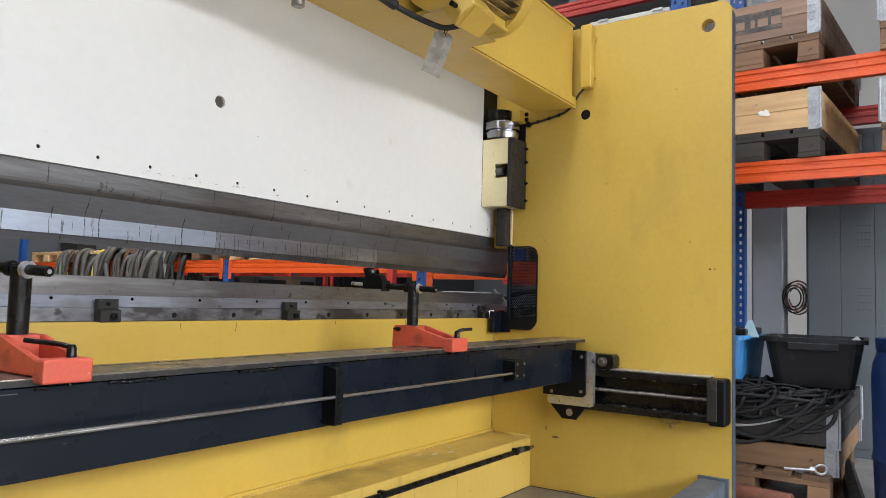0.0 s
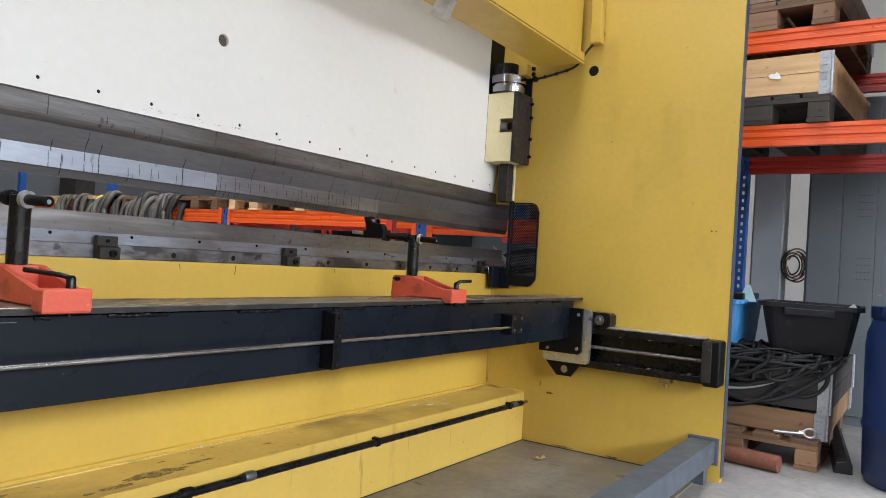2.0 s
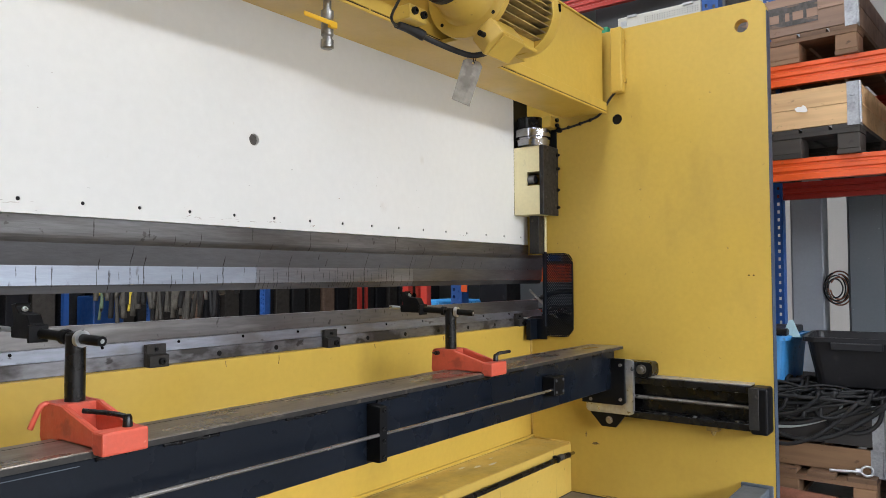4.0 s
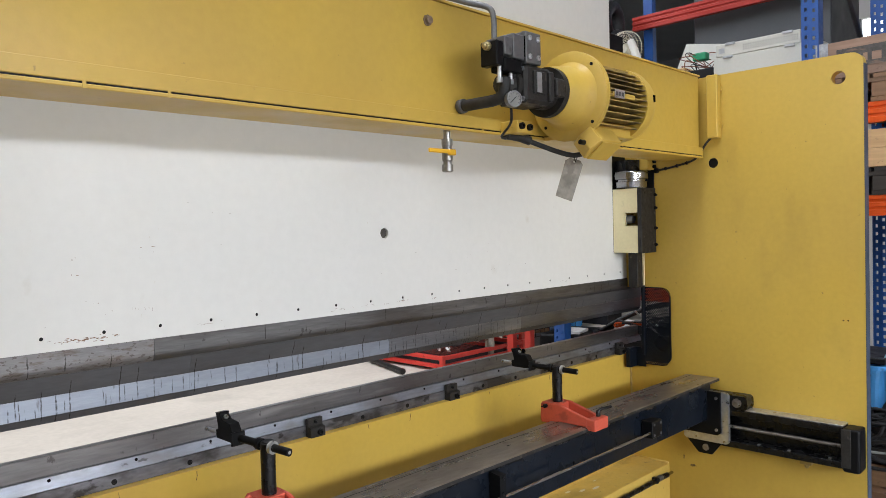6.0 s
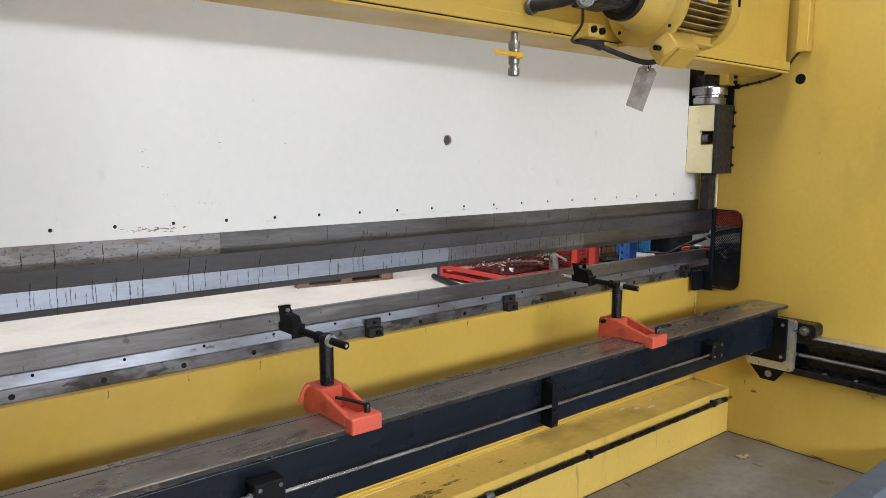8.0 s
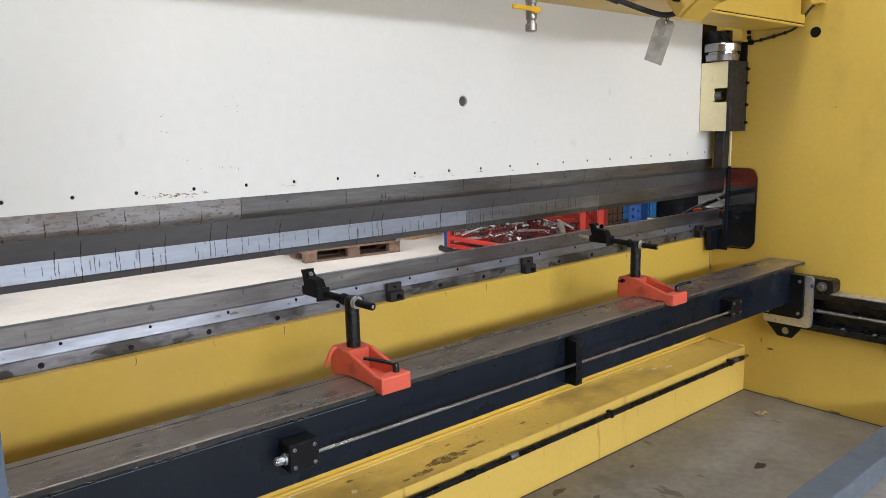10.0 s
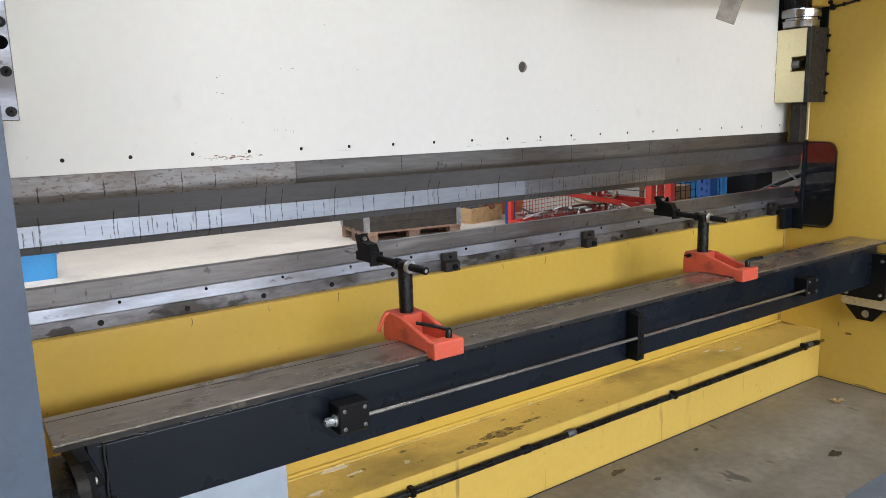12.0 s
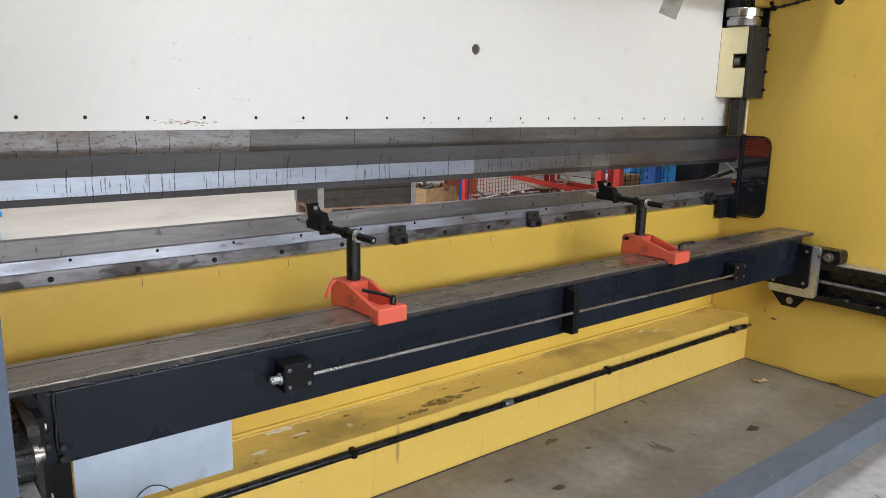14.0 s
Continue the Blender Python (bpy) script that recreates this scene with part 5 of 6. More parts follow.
for k, (y, z, w, h) in enumerate(((-0.47, 0.372, 0.014, 0.020), (-0.455, 0.395, 0.008, 0.010), (-0.36, 0.262, 0.022, 0.008),
                                  (-0.31, 0.30, 0.006, 0.018), (-0.42, 0.74, 0.012, 0.004), (-0.47, 0.735, 0.007, 0.003), (-1.172, 0.52, 0.004, 0.03), (-1.165, 0.16, 0.006, 0.02), (-0.70, 0.012, 0.05, 0.006), (-0.45, 0.013, 0.07, 0.006))):
    part("oil_mark", plate(nb(), blot(140 + k, y, z, w, h, 22, 0.6), [], "x", -0.0006, 0.0003), M_OIL, right_frame)
# grime along the floor joints and oil spots on the concrete
M_GRIME = shade("black_floor_grime", (0.035, 0.03, 0.024), 0.8, vary=0.3, scale=30)
solid("floor_grime", bx(nb(), XL + 0.01, -0.232, 0.0042, -0.003, -0.2265, 0.0082, 0.0015), M_GRIME, "dark line of dirt along the step", "dirt", kind="structure")
solid("floor_grime", bx(nb(), -0.0065, -1.05, 0.0042, -0.0022, -0.233, 0.0085, 0.0015), M_GRIME, "dark line of dirt along the side frame", "dirt", kind="structure")
SPOTS = ((-1.598, -0.294, 0.050, 0.020), (-1.52, -0.421, 0.022, 0.014), (-1.838, -0.561, 0.036, 0.022), (-1.20, -0.36, 0.02, 0.01), (-1.95, -0.42, 0.03, 0.012), (-0.80, -0.72, 0.05, 0.025), (-2.3, -0.60, 0.04, 0.018))
M_SPOT = shade("dried_oil_on_concrete", (0.045, 0.038, 0.031), 0.35, vary=0.3, scale=18)
for k, (x, y, w, h) in enumerate(SPOTS):
    solid("oil_spot", plate(nb(), blot(90 + k, x, y, w, h, 22, 0.5), [], "z", 0.0042, 0.0048), M_SPOT, "dark dried oil spot on the concrete", "oil spot", "oil spots")


# ---- pallet rack beside the machine ----
def upright_frame(rack, at, axis, depth, h, material=M_RACK_BLUE, bracing=M_STEEL_DARK, skew=0.0, single=False):
    """Two perforated posts with bracing. axis 'x': the frame runs back along x, its posts face -x; 'y': back along y, face -y."""
    x, y = at
    m = Matrix.Translation((x, y, 0)) @ (Matrix.Identity(4) if axis == "x" else Matrix.Rotation(radians(90), 4, "Z"))
    for d0 in ((0.0,) if single else (0.0, depth - 0.08)):
        b = nb()
        for y0, y1 in ((-0.044, -0.027), (-0.013, 0.013), (0.027, 0.044)):
            bx(b, d0, y0, 0, d0 + 0.003, y1, h)
        for s in (-1, 1):
            z = 0.0
            while z < h - 0.05:
                bx(b, d0, s * 0.020 - 0.007, z, d0 + 0.003, s * 0.020 + 0.007, z + 0.030 + (0.012 if s > 0 and z == 0 else 0))
                z += 0.05 + (0.012 if s > 0 and z == 0 else 0)
        bx(b, d0 + 0.003, -0.044, 0, d0 + 0.08, -0.041, h)
        bx(b, d0 + 0.003, 0.041, 0, d0 + 0.08, 0.044, h)
        b.transform(m @ Matrix.Translation((0, skew if d0 else 0, 0)))
        part("post", b, material, rack)
    z = 0.25
    side = 1
    while not single and z < h - 0.9:
        b = nb()
        za, zb = (z, z + 0.8) if side > 0 else (z + 0.8, z)
        tube(b, [(0.05, 0.0, za), (depth - 0.05, 0.0, zb)], 0.016, 6, False)
        b.transform(m)
        part("brace", b, bracing, rack)
        z, side = z + 0.8, -side


def rack_beam(rack, a, c, z0, h, axis, at, material, name="beam"):
    """A ribbed beam from a to c along the axis, its ribbed face towards the smaller side."""
    t = 0.045
    pts = [(at, z0), (at, z0 + h * 0.26), (at + 0.008, z0 + h * 0.31), (at + 0.008, z0 + h * 0.40), (at, z0 + h * 0.45),
           (at, z0 + h * 0.62), (at + 0.008, z0 + h * 0.67), (at + 0.008, z0 + h * 0.76), (at, z0 + h * 0.81), (at, z0 + h), (at + t, z0 + h), (at + t, z0)]
    ob = part(name, prism(nb(), pts, "y" if axis == "y" else "x", a, c), material, rack)
    for e, s in ((a, 1), (c, -1)) if name == "beam" else ():
        b = nb()
        lo, hi = sorted((e - s * 0.004, e + s * 0.045))
        if axis == "y":
            bx(b, at - 0.004, lo, z0 - 0.07, at - 0.0005, hi, z0 + h + 0.02)
        else:
            bx(b, lo, at - 0.004, z0 - 0.07, hi, at - 0.0005, z0 + h + 0.02)
        part("connector", b, material, ob)
    return ob


rack = thing("pallet_rack", (0, 0, 0), "blue and orange pallet rack standing beside the press", "rack", "pallet racks")
for y in (-3.53, -0.768):
    upright_frame(rack, (0.625, y), "x", 1.08, 4.2, skew=-0.09)
for x, y in ((0.625, 0.935),):
    upright_frame(rack, (x, y), "x", 1.08, 4.2, single=True)
for y in (-0.13, 2.06, 2.27):
    part("rear_post", bx(nb(), 1.686, y - 0.035, 0.0, 1.75, y + 0.035, 2.0 if y < 1 else 1.4, 0.003), M_RACK_RED, rack)
part("rear_post", bx(nb(), 1.690, 0.735, 1.1575, 1.75, 0.815, 4.2, 0.003), M_RACK_BLUE, rack)
for a, c in ((-3.48, -0.835), (-0.735, 0.885)):
    for z in (1.565, 2.048, 3.1):
        rack_beam(rack, a, c, z, 0.107, "y", 0.618, M_RACK_ORANGE)
        rack_beam(rack, a, c, z, 0.107, "y", 1.640, M_RACK_RED, "rear_beam")
rack_beam(rack, -0.735, 0.885, 1.055, 0.107, "y", 0.618, M_RACK_ORANGE)
rack_beam(rack, -0.735, 0.885, 1.055, 0.107, "y", 1.640, M_RACK_RED, "rear_beam")
far_rack = thing("pallet_rack", (0, 0, 0), "blue and orange low pallet rack farther down the hall", "rack", "pallet racks")
for y, h in ((1.93, 1.30), (4.63, 1.30), (6.95, 1.62), (9.30, 1.80)):
    upright_frame(far_rack, (1.99, y), "x", 1.08, h, single=True)
for a, c in ((1.985, 4.575), (4.685, 6.895), (7.005, 9.245)):
    rack_beam(far_rack, a, c, 1.155, 0.14, "y", 1.983, M_RACK_ORANGE)
    rack_beam(far_rack, a, c, 1.155, 0.14, "y", 3.020, M_RACK_RED, "rear_beam")


def pallet(at, turn, material, label, lx=1.2, ly=0.8, group="pallets"):
    """A four-way pallet; long side along x."""
    p = thing("pallet", at, label, "pallet", group, turn=turn)
    bh, th = 0.078, 0.022
    for y, w in ((-ly / 2, 0.1), (-0.0725, 0.145), (ly / 2 - 0.1, 0.1)):
        part("bottom_board", bx(nb(), -lx / 2, y, 0.0, lx / 2, y + w, th, 0.001), material, p)
        for x, wx in ((-lx / 2, 0.145), (-0.0725, 0.145), (lx / 2 - 0.145, 0.145)):
            part("block", bx(nb(), x + 0.002, y + 0.002, th, x + wx - 0.002, y + w - 0.002, th + bh, 0.004), material, p)
    for x, wx in ((-lx / 2, 0.145), (-0.0725, 0.145), (lx / 2 - 0.145, 0.145)):
        part("stringer", bx(nb(), x, -ly / 2, th + bh, x + wx, ly / 2, th + bh + th, 0.001), material, p)
    n = 5
    for i in range(n):
        y = -ly / 2 + i * (ly - 0.12) / (n - 1)
        part("deck_board", bx(nb(), -lx / 2, y, 2 * th + bh, lx / 2, y + 0.12, 3 * th + bh, 0.0015), material, p)
    return p


def collar(at, turn, material, label, h=0.195, lx=1.2, ly=0.8, boards=2):
    """A folding wooden pallet collar with steel corner hinges."""
    c = thing("pallet_collar", at, label, "pallet collar", "pallet collars", turn=turn)
    bhh = h / boards
    for i in range(boards):
        z0, z1 = i * bhh + 0.001, (i + 1) * bhh - 0.001
        for s in (-1, 1):
            part("side_board", bx(nb(), -lx / 2 + 0.02, s * ly / 2 - (0.02 if s > 0 else 0), z0, lx / 2 - 0.02, s * ly / 2 + (0.02 if s < 0 else 0), z1, 0.0015), material, c)
            part("end_board", bx(nb(), s * lx / 2 - (0.02 if s > 0 else 0), -ly / 2 + 0.02, z0, s * lx / 2 + (0.02 if s < 0 else 0), ly / 2 - 0.02, z1, 0.0015), material, c)
    for sx in (-1, 1):
        for sy in (-1, 1):
            b = nb()
            x, y = sx * lx / 2, sy * ly / 2
            bx(b, min(x, x + sx * 0.002), min(y - sy * 0.052, y), -0.012, max(x, x + sx * 0.002), max(y - sy * 0.052, y), h + 0.003)
            bx(b, min(x - sx * 0.052, x), min(y, y + sy * 0.002), -0.012, max(x - sx * 0.052, x), max(y, y + sy * 0.002), h + 0.003)
            cy(b, (x + sx * 0.004, y + sy * 0.004, -0.008), (x + sx * 0.004, y + sy * 0.004, h), 0.007, n=8)
            for k in range(5):
                z = 0.02 + k * h / 5.4
                bx(b, min(x + sx * 0.002, x + sx * 0.005), min(y - sy * 0.042, y - sy * 0.018), z, max(x + sx * 0.002, x + sx * 0.005), max(y - sy * 0.042, y - sy * 0.018), z + 0.008)
                bx(b, min(x - sx * 0.042, x - sx * 0.018), min(y + sy * 0.002, y + sy * 0.005), z, max(x - sx * 0.042, x - sx * 0.018), max(y + sy * 0.002, y + sy * 0.005), z + 0.008)
            part("corner_hinge", b, M_GALV, c, "galvanised folding hinge")
    return c


XR = 1.19
TURNED = (XR + 0.0206, -1.174)  # the two crates stand slightly askew
pallet((*TURNED, 1.6725), -3.8, M_WOOD_DARK, "dark weathered wooden pallet on the orange rack beams", 1.2, 0.66)
collar((*TURNED, 1.8185), -3.8, M_PINE, "pale pine pallet collar with galvanised hinges", 0.195, 1.2, 0.66)
pallet((*TURNED, 2.1555), -3.8, M_WOOD, "brown wooden pallet on the upper rack beams", 1.2, 0.66)
up = collar((*TURNED, 2.3015), -3.8, M_WOOD_GREY, "grey-brown pallet collar with dark stencil marks", 0.195, 1.2, 0.66)
M_STENCIL = shade("faded_grey_stencil_ink", (0.075, 0.068, 0.062), 0.8, vary=0.3, scale=30, stains=(((0.20, 0.13, 0.09), 40, 0.56, 0.64, 0.7, (1, 0.2, 1)),))
part("stencil_patch", bx(nb(), -0.6022, -0.16, 0.045, -0.6005, 0.235, 0.150), M_STENCIL, up, "dark stencilled panel")
for k, (y, w) in enumerate(((-0.16, 0.05), (-0.095, 0.05), (-0.03, 0.02), (0.02, 0.045), (0.085, 0.02), (0.13, 0.05))):
    part("stencil_bar", bx(nb(), -0.6032, y, 0.070, -0.6023, y + w, 0.112), M_WOOD_GREY, up)
pallet((XR, -2.12, 1.6725), 0, M_WOOD, "brown wooden pallet on the rack beams")
collar((XR, -2.12, 1.8185), 0, M_PINE, "pale pine pallet collar with galvanised hinges")
pallet((XR, -2.12, 2.1555), 0, M_WOOD, "brown wooden pallet on the upper rack beams")
collar((XR, -2.12, 2.3015), 0, M_WOOD_GREY, "grey-brown weathered pallet collar")
# torn paper label on the pine collar
b = nb()
plate(b, [(0.0, 0.0), (0.012, -0.004), (0.05, 0.002), (0.062, 0.02), (0.045, 0.028), (0.03, 0.024), (0.022, 0.034), (0.008, 0.022)], [], "x", -0.0006, 0.0)
M_PAPER = shade("white_paper", (0.8, 0.79, 0.76), 0.8, vary=0.04)
solid("torn_label", b, M_PAPER, "torn white paper label on the collar", "label", at=(XR - 0.5935, -1.24, 1.90), turn=-3.8)

# floor pallet with a box of cables
M_OSB = wood("brown_chipboard", (0.27, 0.155, 0.08), (0.14, 0.075, 0.036), 0.15)
pallet((1.13, -1.10, 0.0), 0, M_WOOD, "worn brown pallet on the floor under the rack")
collar((1.22, -1.12, 0.146), 0, M_OSB, "low brown wooden collar on the floor pallet", 0.115, boards=1)
collar((1.21, -1.13, 0.274), 0, M_WOOD_BLACK, "blackened wooden collar filled with cables", 0.195)
solid("cable_bed", bx(nb(), 0.68, -1.46, 0.32, 1.80, -0.74, 0.44, 0.02), M_RUBBER, "dark bed of coiled cables inside the collar", "cables", kind="stuff")
random.seed(5)
for k in range(64):
    mt = M_PALE_HOSE if k == 7 else (M_RUBBER, M_RUBBER, M_CABLE)[k % 3]
    r = random.uniform(0.004, 0.010)
    x0 = random.uniform(0.60, 0.95)
    y0, y1 = random.uniform(-0.74, -0.95), random.uniform(-1.25, -1.50)
    z = 0.475 + 0.062 * random.random()
    bow, wave = random.uniform(-0.03, 0.10), random.uniform(0, 6.28)
    pts = []
    for i in range(9):
        t = i / 8
        pts.append((x0 + bow * math.sin(math.pi * t) + 0.03 * math.sin(5 * t + wave), y0 + (y1 - y0) * t, z + 0.022 * math.sin(7 * t + wave)))
    solid("cable_loop", tube(nb(), pts, r, 8, True, 4), mt, "loose cable lying over the wooden collar", "cable", "cable loops")
for k in range(16):
    yc, rad = -0.86 - 0.55 * random.random(), random.uniform(0.10, 0.24)
    mt = M_PALE_HOSE if k == 4 else (M_RUBBER, M_CABLE)[k % 2]
    drop = random.uniform(0.35, 0.95)
    tilt = random.uniform(-0.06, 0.06)
    xx = 0.622 - 0.004 * k
    pts = [(0.80, yc - rad, 0.50 + tilt), (0.70, yc - rad, 0.505 + tilt)]
    pts += [(xx, yc + rad * math.cos(a), 0.475 + tilt * math.cos(a) + rad * drop * math.sin(a)) for a in [math.pi + i * math.pi / 8 for i in range(9)]]
    pts += [(0.70, yc + rad, 0.505 - tilt), (0.80, yc + rad, 0.50 - tilt)]
    solid("cable_loop", tube(nb(), pts, random.uniform(0.006, 0.013), 8, True, 3), mt, "cable loop hanging over the wooden collar", "cable", "cable loops")
for k in range(10):
    y0, y1 = random.uniform(-0.66, -0.80), random.uniform(-1.42, -1.60)
    z0, z1 = random.uniform(0.40, 0.52), random.uniform(0.46, 0.54)
    low, lean = random.uniform(-0.02, 0.16) if k % 3 else random.uniform(0.10, 0.22), random.uniform(0.25, 0.7)
    xf = 0.60 - 0.004 * k
    pts = [(0.74, y0 + 0.02, z0 + 0.03)]
    pts += [(xf + 0.03 * abs(t - 0.5), y0 + (y1 - y0) * t, z0 + (z1 - z0) * t - low * math.sin(math.pi * t ** (0.6 + lean))) for t in (0.0, 0.15, 0.3, 0.45, 0.6, 0.75, 0.9, 1.0)]
    pts += [(0.76, y1 - 0.02, z1 + 0.02)]
    pale = k == 3
    solid("cable_loop", tube(nb(), pts, 0.010 if pale else random.uniform(0.006, 0.012), 8, True, 4), M_PALE_HOSE if pale else M_RUBBER, "pale grey hose drooping over the wooden collar" if pale else "thick black cable drooping over the wooden collar", "cable", "cable loops")
# eye bolt on the pallet edge
eb = thing("eye_bolt", (0.575, -1.40, 0.146), "zinc eye bolt lying on the pallet", "eye bolt")
b = nb()
tube(b, [(0.0 + 0.022 * math.cos(a), -0.058 + 0.025 * math.sin(a), 0.025 + 0.017 * math.cos(a)) for a in [i * math.pi / 8 for i in range(17)]], 0.0062, 8)
cy(b, (0.0, -0.034, 0.020), (0.0, -0.012, 0.018), 0.017, n=6)
cy(b, (0.0, -0.012, 0.016), (-0.005, 0.10, 0.009), 0.0075, n=10)
part("eye_bolt_body", b, M_ZINC, eb)
# pipe and dark runner on the floor
M_RUST = shade("rusty_pipe", (0.22, 0.085, 0.05), 0.65, 0.3, vary=0.2, scale=12)
solid("rusty_pipe", cy(nb(), (0.385, -1.36, 0.042), (0.46, -0.80, 0.042), 0.040, n=18), M_RUST, "rust-brown steel pipe lying on the floor", "pipe")
b = nb()
prism(b, [(-0.04, 0.0), (0.04, 0.0), (0.03, 0.05), (-0.02, 0.062), (-0.04, 0.04)], "x", 0.0, 1.0, 0.002)
solid("black_runner", b, M_RUBBER, "black plastic runner beside the floor pallet", "runner", at=(0.62, -1.60, 0.0), turn=8)


# bins on the cables
def tub(name, at, turn, lx, ly, h, material, label, taper=0.82):
    """An open tub with a rim, walls with thickness and grips."""
    t = thing(name, at, label, "bin", turn=turn)
    b = nb()
    o0, o1 = rounded(-lx * taper / 2, -ly * taper / 2, lx * taper / 2, ly * taper / 2, 0.04, 4), rounded(-lx / 2, -ly / 2, lx / 2, ly / 2, 0.05, 4)
    i0, i1 = [(x * 0.97, y * 0.97) for x, y in o0], [(x * 0.97, y * 0.97) for x, y in o1]
    rings = [[b.verts.new((x, y, z)) for x, y in pts] for pts, z in ((o0, 0.0), (o1, h), (i1, h), (i0, 0.012))]
    k = len(o0)
    for r0, r1 in zip(rings, rings[1:]):
        for i in range(k):
            f = b.faces.new((r0[i], r0[(i + 1) % k], r1[(i + 1) % k], r1[i]))
            f.smooth = False
    b.faces.new(rings[0][::-1]), b.faces.new(rings[3])
    bmesh.ops.recalc_face_normals(b, faces=b.faces)
    part("tub_body", b, material, t)
    b = nb()
    ro = rounded(-lx / 2 - 0.016, -ly / 2 - 0.016, lx / 2 + 0.016, ly / 2 + 0.016, 0.055, 4)
    ri = rounded(-lx / 2 + 0.004, -ly / 2 + 0.004, lx / 2 - 0.004, ly / 2 - 0.004, 0.048, 4)
    plate(b, ro, [ri], "z", h - 0.018, h + 0.004)
    rim = part("rim", b, material, t)
    for s in (-1, 1):
        part("grip", bx(nb(), s * (lx / 2 + 0.012) - 0.008, -0.11, h - 0.055, s * (lx / 2 + 0.012) + 0.008, 0.11, h - 0.0185, 0.004), material, rim)
    return t


M_TUB = shade("black_plastic", (0.013, 0.013, 0.015), 0.42, spec=0.25, vary=0.15, scale=8, bump=0.1, stains=(((0.10, 0.10, 0.10), 9, 0.62, 0.74, 0.3, (1, 1, 1)),))
tub("black_tub", (0.86, -1.405, 0.545), 4, 0.50, 0.44, 0.235, M_TUB, "black plastic tub on the heap of cables", 0.80)
M_INSTR2 = shade("pale_grey_strip", (0.45, 0.44, 0.41), 0.5, vary=0.05)
solid("grey_strip", bx(nb(), -0.004, -0.014, 0.0, 0.004, 0.014, 0.30, 0.001), M_INSTR2, "pale grey strip sticking out of the tub", "strip", at=(0.94, -1.50, 0.56)).matrix_basis = pose(0.90, -1.36, 0.60, 52, 0, 8)
M_BLUE_CRATE = shade("light_blue_plastic", (0.05, 0.25, 0.56), 0.42, vary=0.08, scale=7, bump=0.08, stains=(((0.03, 0.05, 0.08), 30, 0.62, 0.70, 0.5, (1, 1, 1)),))
tub("blue_crate", (0.86, -0.90, 0.545), -4, 0.46, 0.44, 0.23, M_BLUE_CRATE, "light blue plastic crate on the heap of cables", 0.90)
solid("black_tray", bx(nb(), -0.20, -0.19, 0.0, 0.20, 0.17, 0.035, 0.006), M_TUB, "black flat tray lying on the blue crate", "tray", at=(0.86, -0.92, 0.78))
b = nb()
prism(b, [(0.0, 0.0), (0.09, 0.0), (0.055, 0.085), (0.035, 0.088)], "x", -0.002, 0.002)
solid("pale_scraper", b, shade("pale_blue_plastic", (0.45, 0.65, 0.72), 0.5), "pale blue plastic piece standing between the bins", "scrap", at=(0.70, -1.165, 0.772))

# blue drum
M_DRUM = shade("dark_blue_plastic", (0.010, 0.026, 0.095), 0.38, vary=0.1, scale=5, bump=0.06)
dr = thing("blue_drum", (0.62, -1.945, 0.0), "dark blue plastic drum with an open top", "drum")
b = nb()
lathe(b, (0, 0, 0), (0, 0, 1), ((0, 0.25), (0.03, 0.272), (0.24, 0.278), (0.26, 0.285), (0.28, 0.278), (0.62, 0.282), (0.68, 0.276), (0.74, 0.255), (0.75, 0.262), (0.80, 0.264), (0.80, 0.245), (0.72, 0.24)), 48)
part("drum_body", b, M_DRUM, dr)
b = nb()
tube(b, [(-0.262, 0.03, 0.70), (-0.285, 0.01, 0.66), (-0.285, -0.03, 0.66), (-0.262, -0.05, 0.70)], 0.008, 8)
part("drum_handle", b, M_DRUM, dr)

# grey sheet-metal cabinet and column behind the rack
M_CAB = shade("grey_cabinet_paint", (0.135, 0.155, 0.17), 0.42, vary=0.05, scale=1.4, bump=0.05, stains=(((0.5, 0.5, 0.5), 30, 0.73, 0.75, 0.5, (1, 1, 3)),))
cab = thing("steel_cabinet", (2.0, -1.21, 0.0), "grey sheet steel cabinet with vent holes behind the rack", "cabinet")
part("cabinet_body", bx(nb(), 0.0, -1.6, 0.0, 0.6, 0.0, 2.1, 0.004), M_CAB, cab)
for k in range(4):
    d = part("cabinet_door", bx(nb(), -0.016, -0.01 - (k + 1) * 0.19 + 0.003 * 0, 0.06, -0.001, -0.012 - k * 0.19, 2.05, 0.002), M_CAB, cab)
for k in range(4):
    for i in range(4):
        for j in range(2):
            part("vent_hole", cy(nb(), (-0.0168, -0.30 - j * 0.045 - (k % 2) * 0.02, 0.93 + i * 0.045 + (k // 2) * 0.4), (-0.0158, -0.30 - j * 0.045 - (k % 2) * 0.02, 0.93 + i * 0.045 + (k // 2) * 0.4), 0.0032, n=8), M_DARK_HOLE, cab)
M_COL = shade("pale_grey_paint", (0.36, 0.39, 0.43), 0.5, vary=0.05)
solid("steel_column", bx(nb(), 2.05, -1.06, 0.0, 2.25, -0.86, 6.44, 0.01), M_COL, "pale grey steel column behind the rack", "column", kind="structure")
coil = thing("wire_coil", (2.08, -1.13, 1.0), "coil of brown wire hanging beside the cabinet", "wire coil")
for k in range(6):
    b = nb()
    rr2 = 0.062 + 0.010 * k
    tube(b, [(-0.06 + 0.008 * k, -0.02 * (k % 2) + rr2 * 0.7 * math.cos(a), rr2 * math.sin(a)) for a in [i * math.pi / 10 + 0.5 * k for i in range(17 + (k % 3) * 2)]], 0.005, 6)
    part("winding", b, M_RUST if k % 2 else M_RUBBER, coil)
